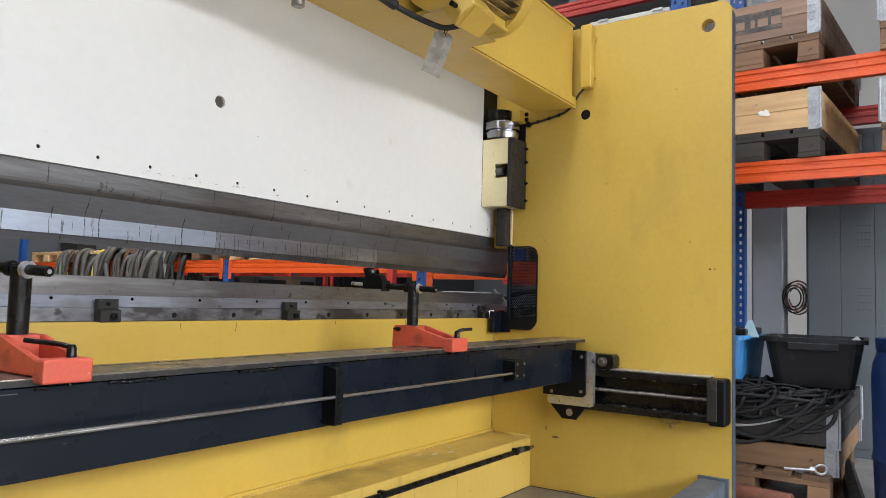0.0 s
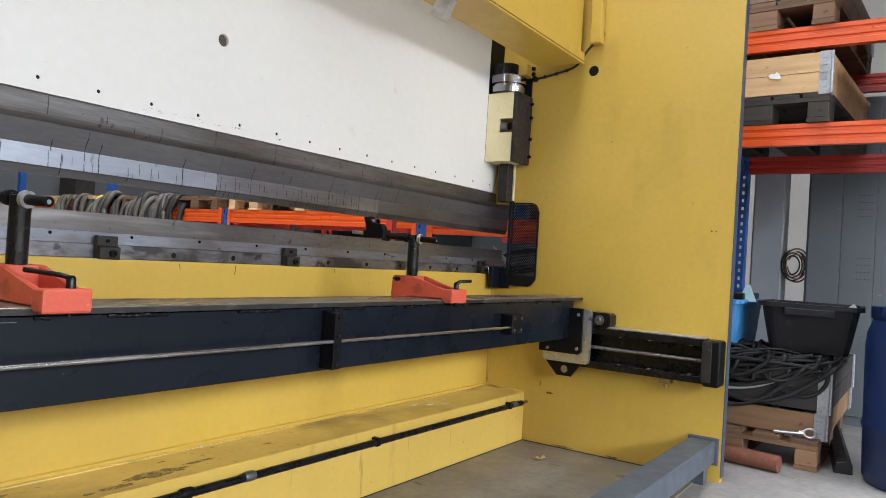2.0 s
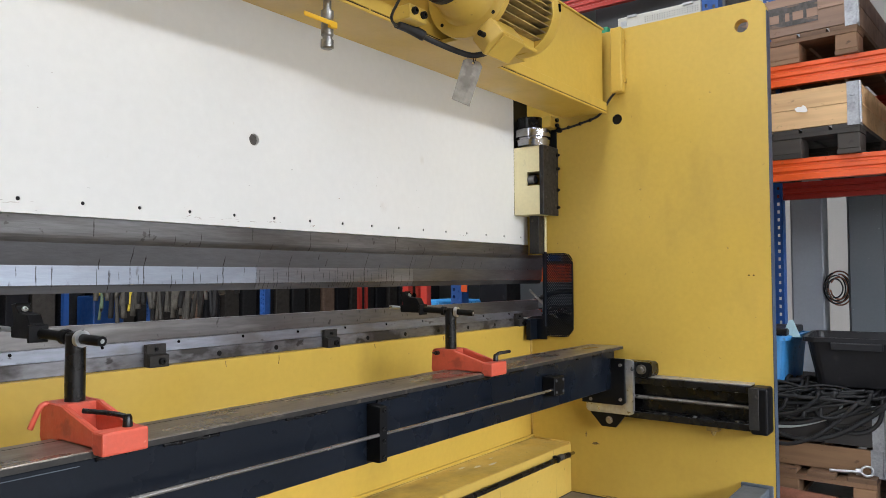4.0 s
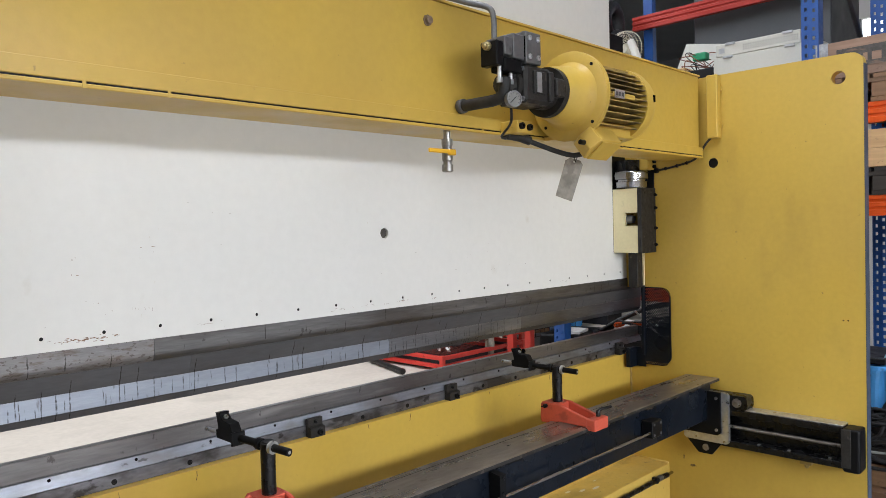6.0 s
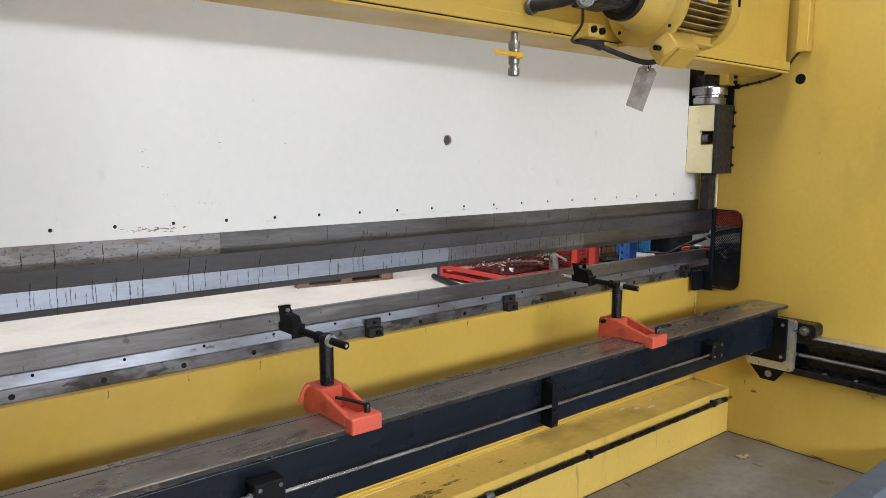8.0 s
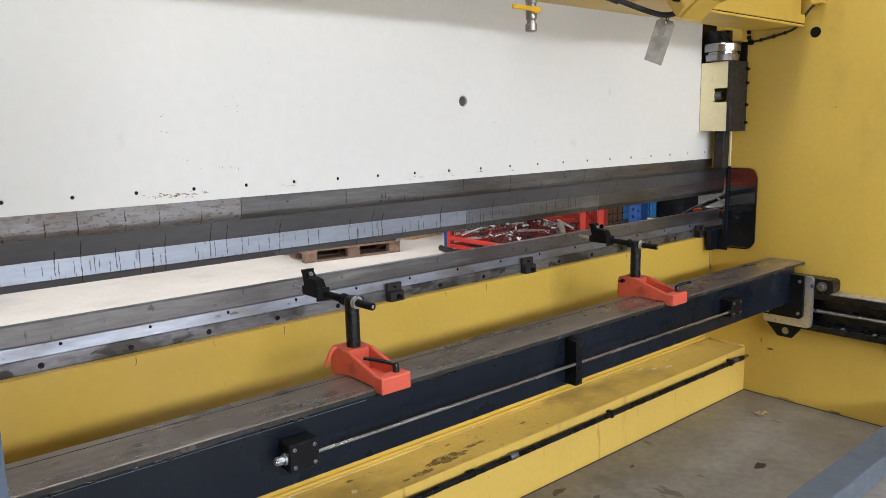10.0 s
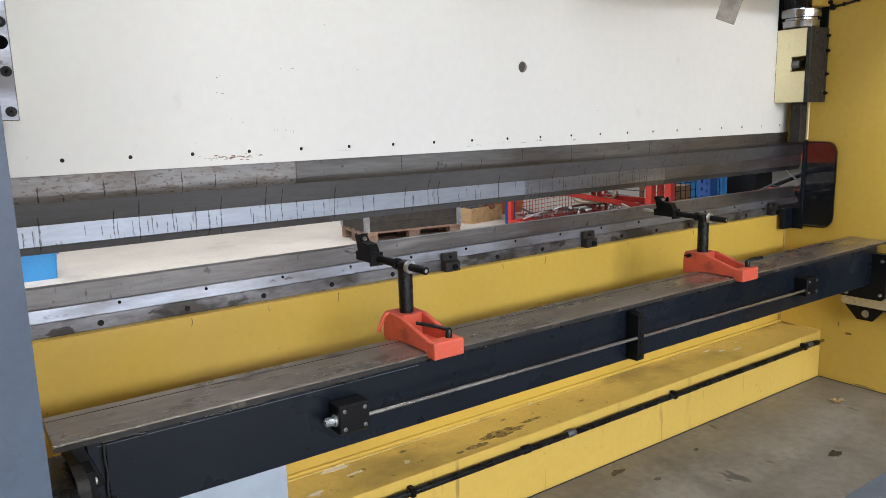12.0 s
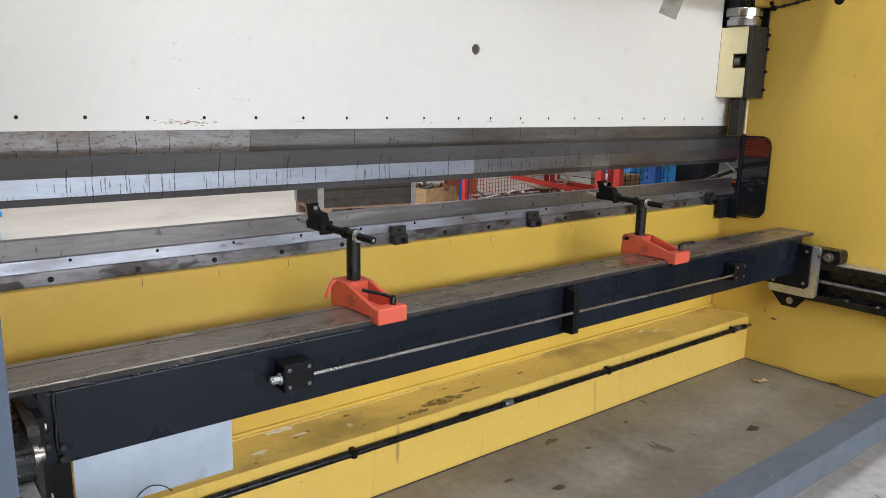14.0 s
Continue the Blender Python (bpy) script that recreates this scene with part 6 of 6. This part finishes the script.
# things on the upper shelf
solid("shelf_board", bx(nb(), 0.63, -0.73, 2.1560, 1.68, 0.92, 2.185), M_WOOD, "wooden shelf board on the rack beams", "shelf board", kind="structure")
M_INSTR = shade("beige_grey_enamel", (0.56, 0.55, 0.49), 0.4, vary=0.04, stains=(((0.3, 0.27, 0.2), 12, 0.66, 0.76, 0.4, (1, 1, 1)),))
for k, (z, h, y0, y1) in enumerate(((2.186, 0.365, -0.70, -0.185), (2.553, 0.075, -0.69, -0.20))):
    ins = thing("instrument_case", (0.72, (y0 + y1) / 2, z), "beige-grey metal instrument case on the shelf" if k == 0 else "flat beige-grey metal case with vents", "case", "instrument cases")
    L = (y1 - y0) / 2
    part("case_body", bx(nb(), 0, -L, 0, 0.5, L, h, 0.004), M_INSTR, ins)
    for yy in (-L + 0.07, L - 0.09):
        part("latch", bx(nb(), -0.008, yy - 0.03, h - 0.012, -0.0005, yy + 0.03, h + 0.003, 0.002), M_ZINC, ins)
    if k:
        for i in range(22):
            for j in range(3):
                part("vent_hole", cy(nb(), (-0.0012, L - 0.17 - i * 0.0145, 0.022 + j * 0.013), (-0.0002, L - 0.17 - i * 0.0145, 0.022 + j * 0.013), 0.0032, n=6), M_DARK_HOLE, ins)
        part("type_plate", bx(nb(), -0.0015, L - 0.055, 0.02, -0.0003, L - 0.02, 0.05), M_ZINC, ins)
M_FAN = shade("yellowed_white_plastic", (0.66, 0.63, 0.52), 0.45, vary=0.05)
fan = thing("desk_fan", (0.98, 0.57, 2.15), "old white desk fan with a wire cage", "fan")
b = nb()
for k in range(40):
    a = 2 * math.pi * k / 40
    tube(b, [(0.03 * 1, 0.05 * math.cos(a), 0.64 + 0.05 * math.sin(a)), (-0.05, 0.09 * math.cos(a), 0.64 + 0.09 * math.sin(a)), (-0.03, 0.125 * math.cos(a), 0.64 + 0.125 * math.sin(a)), (0.02, 0.13 * math.cos(a), 0.64 + 0.13 * math.sin(a))], 0.0018, 4, True, 3)
tube(b, [(0.0, 0.13 * math.cos(a), 0.64 + 0.13 * math.sin(a)) for a in [i * math.pi / 16 for i in range(33)]], 0.004, 5, False)
for q in range(6):
    rr3 = 0.045 + q * 0.0155
    tube(b, [(-0.048 + 0.30 * max(0.0, rr3 - 0.09), rr3 * math.cos(a), 0.64 + rr3 * math.sin(a)) for a in [i * math.pi / 14 for i in range(29)]], 0.0016, 4, False)
part("fan_cage", b, M_FAN, fan)
b = nb()
lathe(b, (0, 0, 0), (0, 0, 1), ((0, 0.12), (0.02, 0.12), (0.04, 0.03), (0.6, 0.02)), 20)
part("fan_stand", b, M_FAN, fan)
b = nb()
lathe(b, (-0.03, 0, 0.64), (1, 0, 0), ((0, 0.03), (0.05, 0.05), (0.12, 0.04), (0.16, 0.02)), 18)
part("fan_motor", b, M_FAN, fan)
b = nb()
bx(b, -0.022, -0.026, 0.0, 0.022, 0.026, 0.27, 0.02, pose(0, 0, 0.02, -20, 0, 0), 3)
bx(b, -0.06, -0.15, 0.0, 0.06, 0.05, 0.045, 0.015, None, 3)
solid("spare_housing", b, shade("white_plastic", (0.78, 0.77, 0.72), 0.4, vary=0.03), "white plastic spare housing leaning on the shelf", "housing", at=(0.85, 0.36, 2.545))
solid("cardboard_box", bx(nb(), -0.14, -0.26, 0.0, 0.14, 0.22, 0.355, 0.004), M_PINE, "brown cardboard box under the loose parts", "box", at=(0.9, 0.28, 2.186))
solid("grey_sheet_plate", bx(nb(), -0.16, -0.22, 0.0, 0.16, 0.22, 0.01, 0.002), M_INSTR, "grey metal plate leaning on the shelf", "plate", at=(1.2, 0.12, 2.44)).matrix_basis = pose(1.22, 0.03, 2.66, 12, -48, 6)
random.seed(9)
for k in range(5):
    b = nb()
    cx, cyy, cz = 0.80 + 0.1 * random.random(), -0.07 + 0.1 * random.random(), 2.53
    tube(b, [(cx + random.uniform(-.07, .07), cyy + random.uniform(-.1, .1), cz + random.uniform(-0.02, 0.10)) for i in range(6)], 0.0028, 6)
    solid("loose_wire", b, M_RUST if k % 3 else M_RUBBER, "tangled thin wire on the shelf", "wire", "loose wires")
solid("parts_box", bx(nb(), -0.12, -0.12, 0.0, 0.12, 0.08, 0.32, 0.006), M_TUB, "dark box of loose parts on the shelf", "box", at=(0.85, -0.06, 2.186))
solid("green_connector", bx(nb(), -0.03, -0.045, 0.0, 0.03, 0.045, 0.05, 0.01, None, 2), shade("green_plastic", (0.03, 0.30, 0.14), 0.4), "green plastic connector on the box", "connector", at=(0.82, -0.06, 2.575))
duct = thing("dark_duct", (1.75, -0.55, 0.0), "dark grey box duct behind the rack", "duct")
M_DUCT = shade("dark_grey_paint", (0.075, 0.08, 0.085), 0.5, vary=0.06)
for k in range(4):
    part("duct_panel", bx(nb(), 0.0, 0.0, k * 1.15 + 0.002, 0.65, 0.97, (k + 1) * 1.15 - 0.002, 0.008), M_DUCT, duct)
    part("duct_flange", bx(nb(), -0.012, -0.012, (k + 1) * 1.15 - 0.03, 0.662, 0.982, (k + 1) * 1.15 - 0.0025, 0.003), M_DUCT, duct)
for k, y in enumerate((0.90, 1.04, 0.96)):
    b = nb()
    tube(b, [(1.45 + 0.10 * math.cos(a), y, 2.91 + 0.12 * k + 0.12 * math.sin(a)) for a in [i * math.pi / 10 for i in range(21)]], 0.055, 10)
    solid("rubber_tyre", b, M_RUBBER, "black rubber ring stored on the rack", "rubber ring", "rubber rings")
solid("tyre_board", bx(nb(), 1.2, 0.83, 2.70, 1.67, 1.13, 2.73), M_WOOD_DARK, "dark board that carries rubber rings", "board")


# ---- hall in front of the machine ----
pallet((1.19, 0.0, 1.163), 0, M_WOOD, "pale wooden pallet stored on the low rack beams")
for y in (2.50, 3.45, 4.15, 5.15, 6.2, 7.5, 8.5):
    pallet((2.56, y, 1.2965), 0, M_PINE if y > 7 or 3 < y < 4.2 else M_WOOD, "wooden pallet stored on the low far rack")
M_YHOSE = shade("yellow_hose", (0.65, 0.50, 0.05), 0.5, vary=0.1)
M_GREENHOSE = shade("pale_green_hose", (0.13, 0.19, 0.12), 0.5, vary=0.2)
# hoses hung over the low rack beam
random.seed(3)
for k in range(50):
    y = 5.38 + 2.62 * k / 49 + random.uniform(-0.035, 0.035)
    w = random.uniform(0.04, 0.13)
    dz = random.uniform(0.6, 0.95)
    lean = random.uniform(-0.22, 0.22)
    r = random.uniform(0.018, 0.040)
    top = 1.298 + r + random.uniform(0.0, 0.15)
    x0 = 1.975 - r - random.uniform(0, 0.06)
    pts = [(x0 - w * 0.4, y + lean, top - dz), (x0 - w * 0.3, y + lean * 0.5, top - dz * 0.5), (x0, y, top - 0.09), (2.005, y, top), (2.06 + w, y, top - 0.08), (2.08 + w, y - lean, top - dz * 0.6)]
    mt = M_YHOSE if k == 32 else M_GREENHOSE if k in (46, 48) else (M_RUBBER if k % 3 == 0 else M_GREYHOSE)
    solid("hose", tube(nb(), pts, r, 8), mt, "yellow hose hung over the beam" if mt == M_YHOSE else "pale green hose hung over the beam" if mt == M_GREENHOSE else "dark rubber hose hung over the beam", "hose", "hanging hoses")

# crate on a pallet
pallet((0.858, 5.266, 0.0045), -7.7, M_WOOD_GREY, "grey-brown wooden pallet on the pale floor", 1.2, 0.8)
collar((0.858, 5.266, 0.150), -7.7, M_WOOD_DARK, "dark weathered wooden crate collar on a pallet", 0.195, 1.2, 0.8)
collar((0.858, 5.266, 0.350), -7.7, M_WOOD_DARK, "dark weathered wooden crate collar on a pallet", 0.195, 1.2, 0.8)
solid("crate_board", bx(nb(), -0.60, -0.4, 0.0, 0.60, 0.4, 0.012), M_WOOD_GREY, "wooden board lying on the crate", "board", at=(0.858, 5.266, 0.549), turn=-7.7)


def open_box(at, turn, lx, ly, h, material, label):
    o = thing("wooden_box", at, label, "box", "wooden boxes", turn=turn)
    for s in (-1, 1):
        part("side_board", bx(nb(), -lx / 2, s * ly / 2 - 0.01, 0.016, lx / 2, s * ly / 2 + 0.01, h, 0.002), material, o)
        part("end_board", bx(nb(), s * (lx / 2 - 0.01) - 0.01, -ly / 2 + 0.011, 0.016, s * (lx / 2 - 0.01) + 0.01, ly / 2 - 0.011, h, 0.002), material, o)
    part("bottom", bx(nb(), -lx / 2, -ly / 2 - 0.01, 0.0, lx / 2, ly / 2 + 0.01, 0.015), material, o)
    return o


open_box((2.30, 5.70, 0.0045), 10, 0.62, 0.45, 0.20, M_PINE, "open wooden box with scrap metal")
random.seed(14)
for k in range(10):
    p0 = Vector((2.30 + random.uniform(-0.22, 0.2), 5.70 + random.uniform(-0.14, 0.14), 0.05 + random.uniform(0, 0.1)))
    d = Vector((random.uniform(-1, 1), random.uniform(-1, 1), random.uniform(0.3, 0.9))).normalized()
    solid("scrap_tube", cy(nb(), p0, p0 + d * random.uniform(0.14, 0.3), random.uniform(0.02, 0.05), n=10), (M_STEEL_DARK, M_WOOD_GREY, M_RUST)[k % 3], "short scrap tube in the wooden box", "scrap", "scrap tubes")
M_DIGGER = shade("faded_orange_paint", (0.55, 0.16, 0.06), 0.5, vary=0.1)
b = nb()
prism(b, [(-0.35, 0.0), (0.25, 0.0), (0.30, 0.45), (0.05, 0.55), (-0.25, 0.42), (-0.38, 0.25)], "y", -0.05, 0.05, 0.01)
cy(b, (-0.22, -0.07, 0.24), (-0.22, 0.07, 0.24), 0.06, n=16)
solid("orange_bracket", b, M_DIGGER, "faded orange machine bracket standing on the floor", "machine part", at=(3.12, 5.95, 0.0045), turn=8)

# red wire-mesh cage with scrap
M_RED = shade("red_paint", (0.62, 0.05, 0.035), 0.42, vary=0.08, stains=(((0.2, 0.03, 0.02), 15, 0.62, 0.72, 0.5, (1, 1, 1)),))
CAGE = Vector((1.86, 3.36, 0.0045))
cage = thing("mesh_cage", CAGE, "low red steel cage with wire mesh and white scrap", "cage")
CM = pose(*CAGE)
CL, CW = 1.45, 1.12
for x, y, h in ((0.03, 0.03, 0.175), (0.03, CW - 0.03, 0.62), (CL - 0.03, CW - 0.03, 0.62), (CL - 0.03, 0.03, 0.175)):
    part("post", bx(nb(), x - 0.025, y - 0.025, 0.0, x + 0.025, y + 0.025, h, 0.003), M_RED, cage)
for z in (0.055, 0.145):
    for y in (0.03, CW - 0.03):
        part("rail", bx(nb(), 0.0555, y - 0.022, z - 0.022, CL - 0.0555, y + 0.022, z + 0.022, 0.003), M_RED, cage)
    for x in (0.03, CL - 0.03):
        part("rail", bx(nb(), x - 0.022, 0.0555, z - 0.022, x + 0.022, CW - 0.0555, z + 0.022, 0.003), M_RED, cage)
part("rail", bx(nb(), 0.0555, CW - 0.05, 0.575, CL - 0.0555, CW - 0.01, 0.615, 0.003), M_RED, cage)
for i in range(27):
    part("mesh_wire", tube(nb(), [(0.075 + i * 0.05, CW - 0.03, 0.168), (0.075 + i * 0.05, CW - 0.03, 0.574)], 0.0028, 4, False), M_RACK_RED, cage)
for i in range(8):
    part("mesh_wire", tube(nb(), [(0.056, CW - 0.03, 0.20 + i * 0.05), (CL - 0.056, CW - 0.03, 0.25 + i * 0.05)], 0.0028, 4, False), M_RED, cage)
M_MESH = shade("rusty_red_wire", (0.16, 0.035, 0.025), 0.6, vary=0.2, scale=30)


def sag(x, y):
    """Height of the loose mesh sheet that lies in the cage."""
    return 0.175 + 0.14 * max(0.0, x - 0.35) + 0.05 * math.sin(2.1 * x + 1.3 * y) * y


for i in range(25):
    y = 0.07 + i * 0.041
    part("loose_mesh_wire", tube(nb(), [(x, y, sag(x, y)) for x in (0.06, 0.3, 0.6, 0.9, 1.2, 1.38)], 0.0028, 4, True, 3), M_MESH, cage)
for i in range(27):
    x = 0.07 + i * 0.05
    part("loose_mesh_wire", tube(nb(), [(x, y, sag(x, y) + 0.005) for y in (0.06, 0.35, 0.7, 1.05)], 0.0028, 4, True, 3), M_MESH, cage)
# black sheet standing in for the darkness below dense mesh and scrap
part("cage_floor", bx(nb(), 0.0605, 0.0605, 0.030, CL - 0.0605, CW - 0.0605, 0.044), M_RUBBER, cage)
random.seed(21)
for k in range(46):
    x, y = random.uniform(0.10, 0.75) if k % 4 else random.uniform(0.7, 1.3), random.uniform(0.12, 0.98)
    b = nb()
    w, h = random.uniform(0.008, 0.022), random.uniform(0.004, 0.012)
    L = random.uniform(0.03, 0.08) if k % 5 else random.uniform(0.15, 0.35)
    prism(b, [(-w, -h), (w * 0.6, -h * 1.2), (w, h * 0.7), (-w * 0.3, h)], "x", -L / 2, L / 2, 0.001)
    b.transform(CM @ pose(x, y, sag(x, y) + 0.022, random.uniform(-30, 30), random.uniform(-16, 16), random.uniform(0, 180)))
    solid("scrap_piece", b, (M_PAPER, M_ZINC, M_PAPER, M_STEEL)[k % 4], "short pale offcut lying on the mesh of the red cage", "scrap", "metal offcuts")
M_BEIGE = shade("beige_hose", (0.60, 0.47, 0.30), 0.5, vary=0.06)
b = nb()
tube(b, [(1.14 + (0.38 - 0.006 * i) * math.cos(i * 0.52), 0.78 + (0.15 + 0.003 * i) * math.sin(i * 0.52), 0.385 + 0.075 * math.sin(i * 0.52 + 0.6) + 0.002 * i) for i in range(30)], 0.014, 8, True, 3)
b.transform(CM)
solid("beige_hose", b, M_BEIGE, "coil of beige hose lying over the red cage", "hose")
b = nb()
bx(b, -0.020, -0.025, -0.55, 0.020, 0.025, 0.55, 0.003, look((2.75, 3.78, 0.385), (3.15, 3.45, 0.285)))
solid("red_bar", b, M_RED, "red steel bar lying slanted over the cage", "bar")
b = nb()
bx(b, -0.30, -0.2, 0.0, 0.30, 0.2, 0.012, 0.002, pose(3.42, 4.15, 0.30, 10, -6, 35))
solid("grey_cloth", b, shade("dusty_grey_cloth", (0.22, 0.21, 0.20), 0.9, vary=0.2, scale=9), "dusty grey sheet of cloth over the cage", "cloth")
b = nb()
tube(b, [(2.72, 3.42, 0.05), (2.72, 3.40, 0.20), (2.74, 3.44, 0.305), (2.78, 3.50, 0.27), (2.79, 3.52, 0.12)], 0.036, 8, True, 3)
solid("cloth_strip", b, shade("pale_canvas", (0.36, 0.33, 0.27), 0.9, vary=0.15, scale=20), "pale canvas strip wrapped round the cage rail", "strip")
solid("floor_pipe", cy(nb(), (1.79, 4.50, 0.040), (1.52, 3.62, 0.040), 0.032, n=18), M_FORGED, "dark steel pipe lying on the floor before the cage", "pipe")
st = thing("stillage", (3.38, 3.48, 0.0045), "tall red steel stillage frame beside the cage", "stillage")
for x, y, w in ((-0.01, 0.0, 0.024), (0.11, 0.06, 0.017), (-0.01, 0.95, 0.024), (0.11, 0.95, 0.017)):
    part("post", bx(nb(), x - w, y - w, 0.0, x + w, y + w, 1.2, 0.004), M_RED, st)
part("rail", bx(nb(), -0.33, -0.02, 0.23, -0.0345, 0.02, 0.29, 0.003), M_RED, st)
part("rail", bx(nb(), -0.03, 0.0245, 0.30, 0.01, 0.925, 0.36, 0.003), M_RED, st)

# grey and blue things further back
cb2 = thing("mesh_box", (3.62, 3.60, 0.0045), "dark wire mesh box with paper and cardboard", "mesh box")
part("box_base", bx(nb(), 0, 0, 0, 1.1, 0.8, 0.12), M_STEEL_DARK, cb2)
for i in range(12):
    part("mesh_wire", tube(nb(), [(i * 0.1, 0, 0.12), (i * 0.1, 0, 0.7)], 0.004, 4, False), M_BLACK, cb2)
for i in range(7):
    part("mesh_wire", tube(nb(), [(0, 0, 0.12 + i * 0.095), (1.1, 0, 0.12 + i * 0.095)], 0.004, 4, False), M_BLACK, cb2)
    part("mesh_wire", tube(nb(), [(0, 0, 0.12 + i * 0.095), (0, 0.8, 0.12 + i * 0.095)], 0.004, 4, False), M_BLACK, cb2)
solid("paper_sack", bx(nb(), -0.15, -0.15, 0, 0.15, 0.15, 0.34, 0.05, None, 2), M_PAPER, "white paper sack in the mesh box", "sack", at=(3.76, 3.80, 0.13), turn=20)
solid("brown_carton", bx(nb(), -0.25, -0.2, 0, 0.25, 0.2, 0.32, 0.006), M_OSB, "brown carton in the mesh box", "carton", at=(4.10, 3.98, 0.13), turn=-12)
M_BLUE = shade("bright_blue_plastic", (0.05, 0.30, 0.66), 0.42, vary=0.08)
for k, (x, y) in enumerate(((4.80, 4.4), (5.38, 4.4))):
    bb = thing("blue_container", (x, y, 0.0045), "bright blue ribbed plastic container", "container", "blue containers")
    part("container_body", bx(nb(), -0.25, -0.3, 0.0, 0.25, 0.3, 0.75, 0.02), M_BLUE, bb)
    for i in range(5):
        part("rib", bx(nb(), -0.22 + i * 0.11 - 0.01, -0.318, 0.04, -0.22 + i * 0.11 + 0.01, -0.3005, 0.72, 0.003), M_BLUE, bb)
    for i in range(3):
        part("rib", bx(nb(), -0.268, -0.2 + i * 0.2 - 0.01, 0.04, -0.2505, -0.2 + i * 0.2 + 0.01, 0.72, 0.003), M_BLUE, bb)
tub("blue_box", (-3.03, 5.62, 0.0045), 0, 0.50, 0.40, 0.27, M_BLUE, "blue plastic box on the pale floor", 0.92)
solid("white_sheet", bx(nb(), -0.13, -0.12, 0, 0.13, 0.12, 0.03, 0.004), M_PAPER, "white sheet lying on a dark block", "sheet", at=(2.30, 1.98, 0.505), turn=15)
solid("covered_block", bx(nb(), -0.32, -0.3, 0, 0.32, 0.3, 0.50, 0.02), M_BLACK, "dark covered block of stored material", "block", at=(2.42, 1.98, 0.0045), turn=15)
# boxes along the far partition
random.seed(30)
for k in range(30):
    x = -0.6 + k * 0.44
    h = random.uniform(0.95, 1.9)
    mt = (M_TUB, M_WOOD_DARK, M_RUBBER, M_FORGED, M_WOOD_GREY, M_TUB, M_WOOD_DARK, M_RUBBER)[k % 8]
    solid("stored_box", bx(nb(), -0.17, -0.25, 0, 0.17, 0.25, h, 0.01), mt, "box stored along the far partition", "box", "stored boxes", at=(x, 10.2, 0.0045), turn=random.uniform(-6, 6))
# yellow machine behind the end of the far rack
ym = thing("yellow_machine", (2.75, 9.62, 0.0045), "small yellow machine with a dark hose behind the rack", "machine")
part("machine_base", bx(nb(), -0.25, -0.28, 0.0, 0.25, 0.28, 0.80, 0.02), M_RACK_BLUE, ym)
part("machine_column", bx(nb(), -0.08, -0.10, 0.801, 0.10, 0.10, 1.30, 0.03, None, 2), M_YHOSE, ym)
part("machine_bar", bx(nb(), -0.13, -0.40, 0.94, -0.085, 0.55, 1.02, 0.006), M_RACK_BLUE, ym)
part("machine_hose", tube(nb(), [(-0.10, -0.05, 1.05), (-0.16, 0.02, 1.16), (-0.14, 0.12, 1.10), (-0.15, 0.18, 1.28), (-0.12, 0.02, 1.36)], 0.014, 8), M_RUBBER, ym)
solid("back_screen", bx(nb(), -2.5, 10.6, 0.0, 16.8, 10.65, 2.6), M_WALL_DARK, "dark partition behind the stored boxes", "wall", kind="structure")
# dark crates and loose bits on the floor in the rack bay beyond the side frame
random.seed(41)
for x, y, z, turn in ((1.00, -0.28, 0.0045, 3), (1.02, 0.42, 0.0045, -4), (1.00, -0.26, 0.41, -2), (1.04, 0.44, 0.41, 5)):
    tub("black_crate", (x, y, z), turn, 0.62, 0.58, 0.40, M_TUB, "black plastic crate stacked in the rack bay", 0.94)
M_FOIL = shade("crumpled_foil", (0.62, 0.64, 0.66), 0.28, 0.8, vary=0.2, scale=40, bump=0.8, bump_scale=60)
for k, (x, y, w, d, rx, ry) in enumerate(((0.92, 0.56, 0.10, 0.05, 8, -12), (1.12, 0.44, 0.09, 0.05, -14, 10), (0.86, 0.36, 0.07, 0.04, 22, 14))):
    b = nb()
    bx(b, -w, -d, -0.004, w, d, 0.004, 0.001)
    b.transform(pose(x, y, 0.835 + 0.012 * k, rx, ry, 30 * k))
    solid("metal_offcut", b, M_FOIL if k else M_PAPER, "bright thin sheet offcut on the black crate", "offcut", "sheet offcuts")
solid("black_strap", tube(nb(), [(0.80, 0.72, 0.79), (0.86, 0.58, 0.88), (0.95, 0.40, 0.97), (1.05, 0.30, 0.99)], 0.016, 8), M_RUBBER, "thick black strap leaning over the crates", "strap")
solid("bright_rod", cy(nb(), (0.82, 0.28, 0.82), (0.78, 0.46, 1.0), 0.007, n=8), M_ZINC, "thin bright rod leaning on the crates", "rod")
for k in range(14):
    x0, y0 = random.uniform(0.8, 1.2), random.uniform(-0.45, 0.6)
    solid("cable_loop", tube(nb(), [(x0 + random.uniform(-0.12, 0.12), y0 + random.uniform(-0.14, 0.14), 0.83 + random.uniform(0.0, 0.06)) for i in range(6)], 0.008, 6, True, 4), M_RUBBER if k % 4 else M_RACK_ORANGE, "loose cable lying on the black crates", "cable", "cable loops")
pb = thing("pale_bench", (6.0, 4.15, 0.0045), "long pale bench on a dark base behind the rack", "bench")
part("bench_base", bx(nb(), 0.03, -0.25, 0.0, 0.45, 0.25, 0.99, 0.01), M_TUB, pb)
part("bench_top", bx(nb(), 0.0, -0.3, 0.991, 0.5, 0.3, 1.05, 0.01), M_INSTR2, pb)
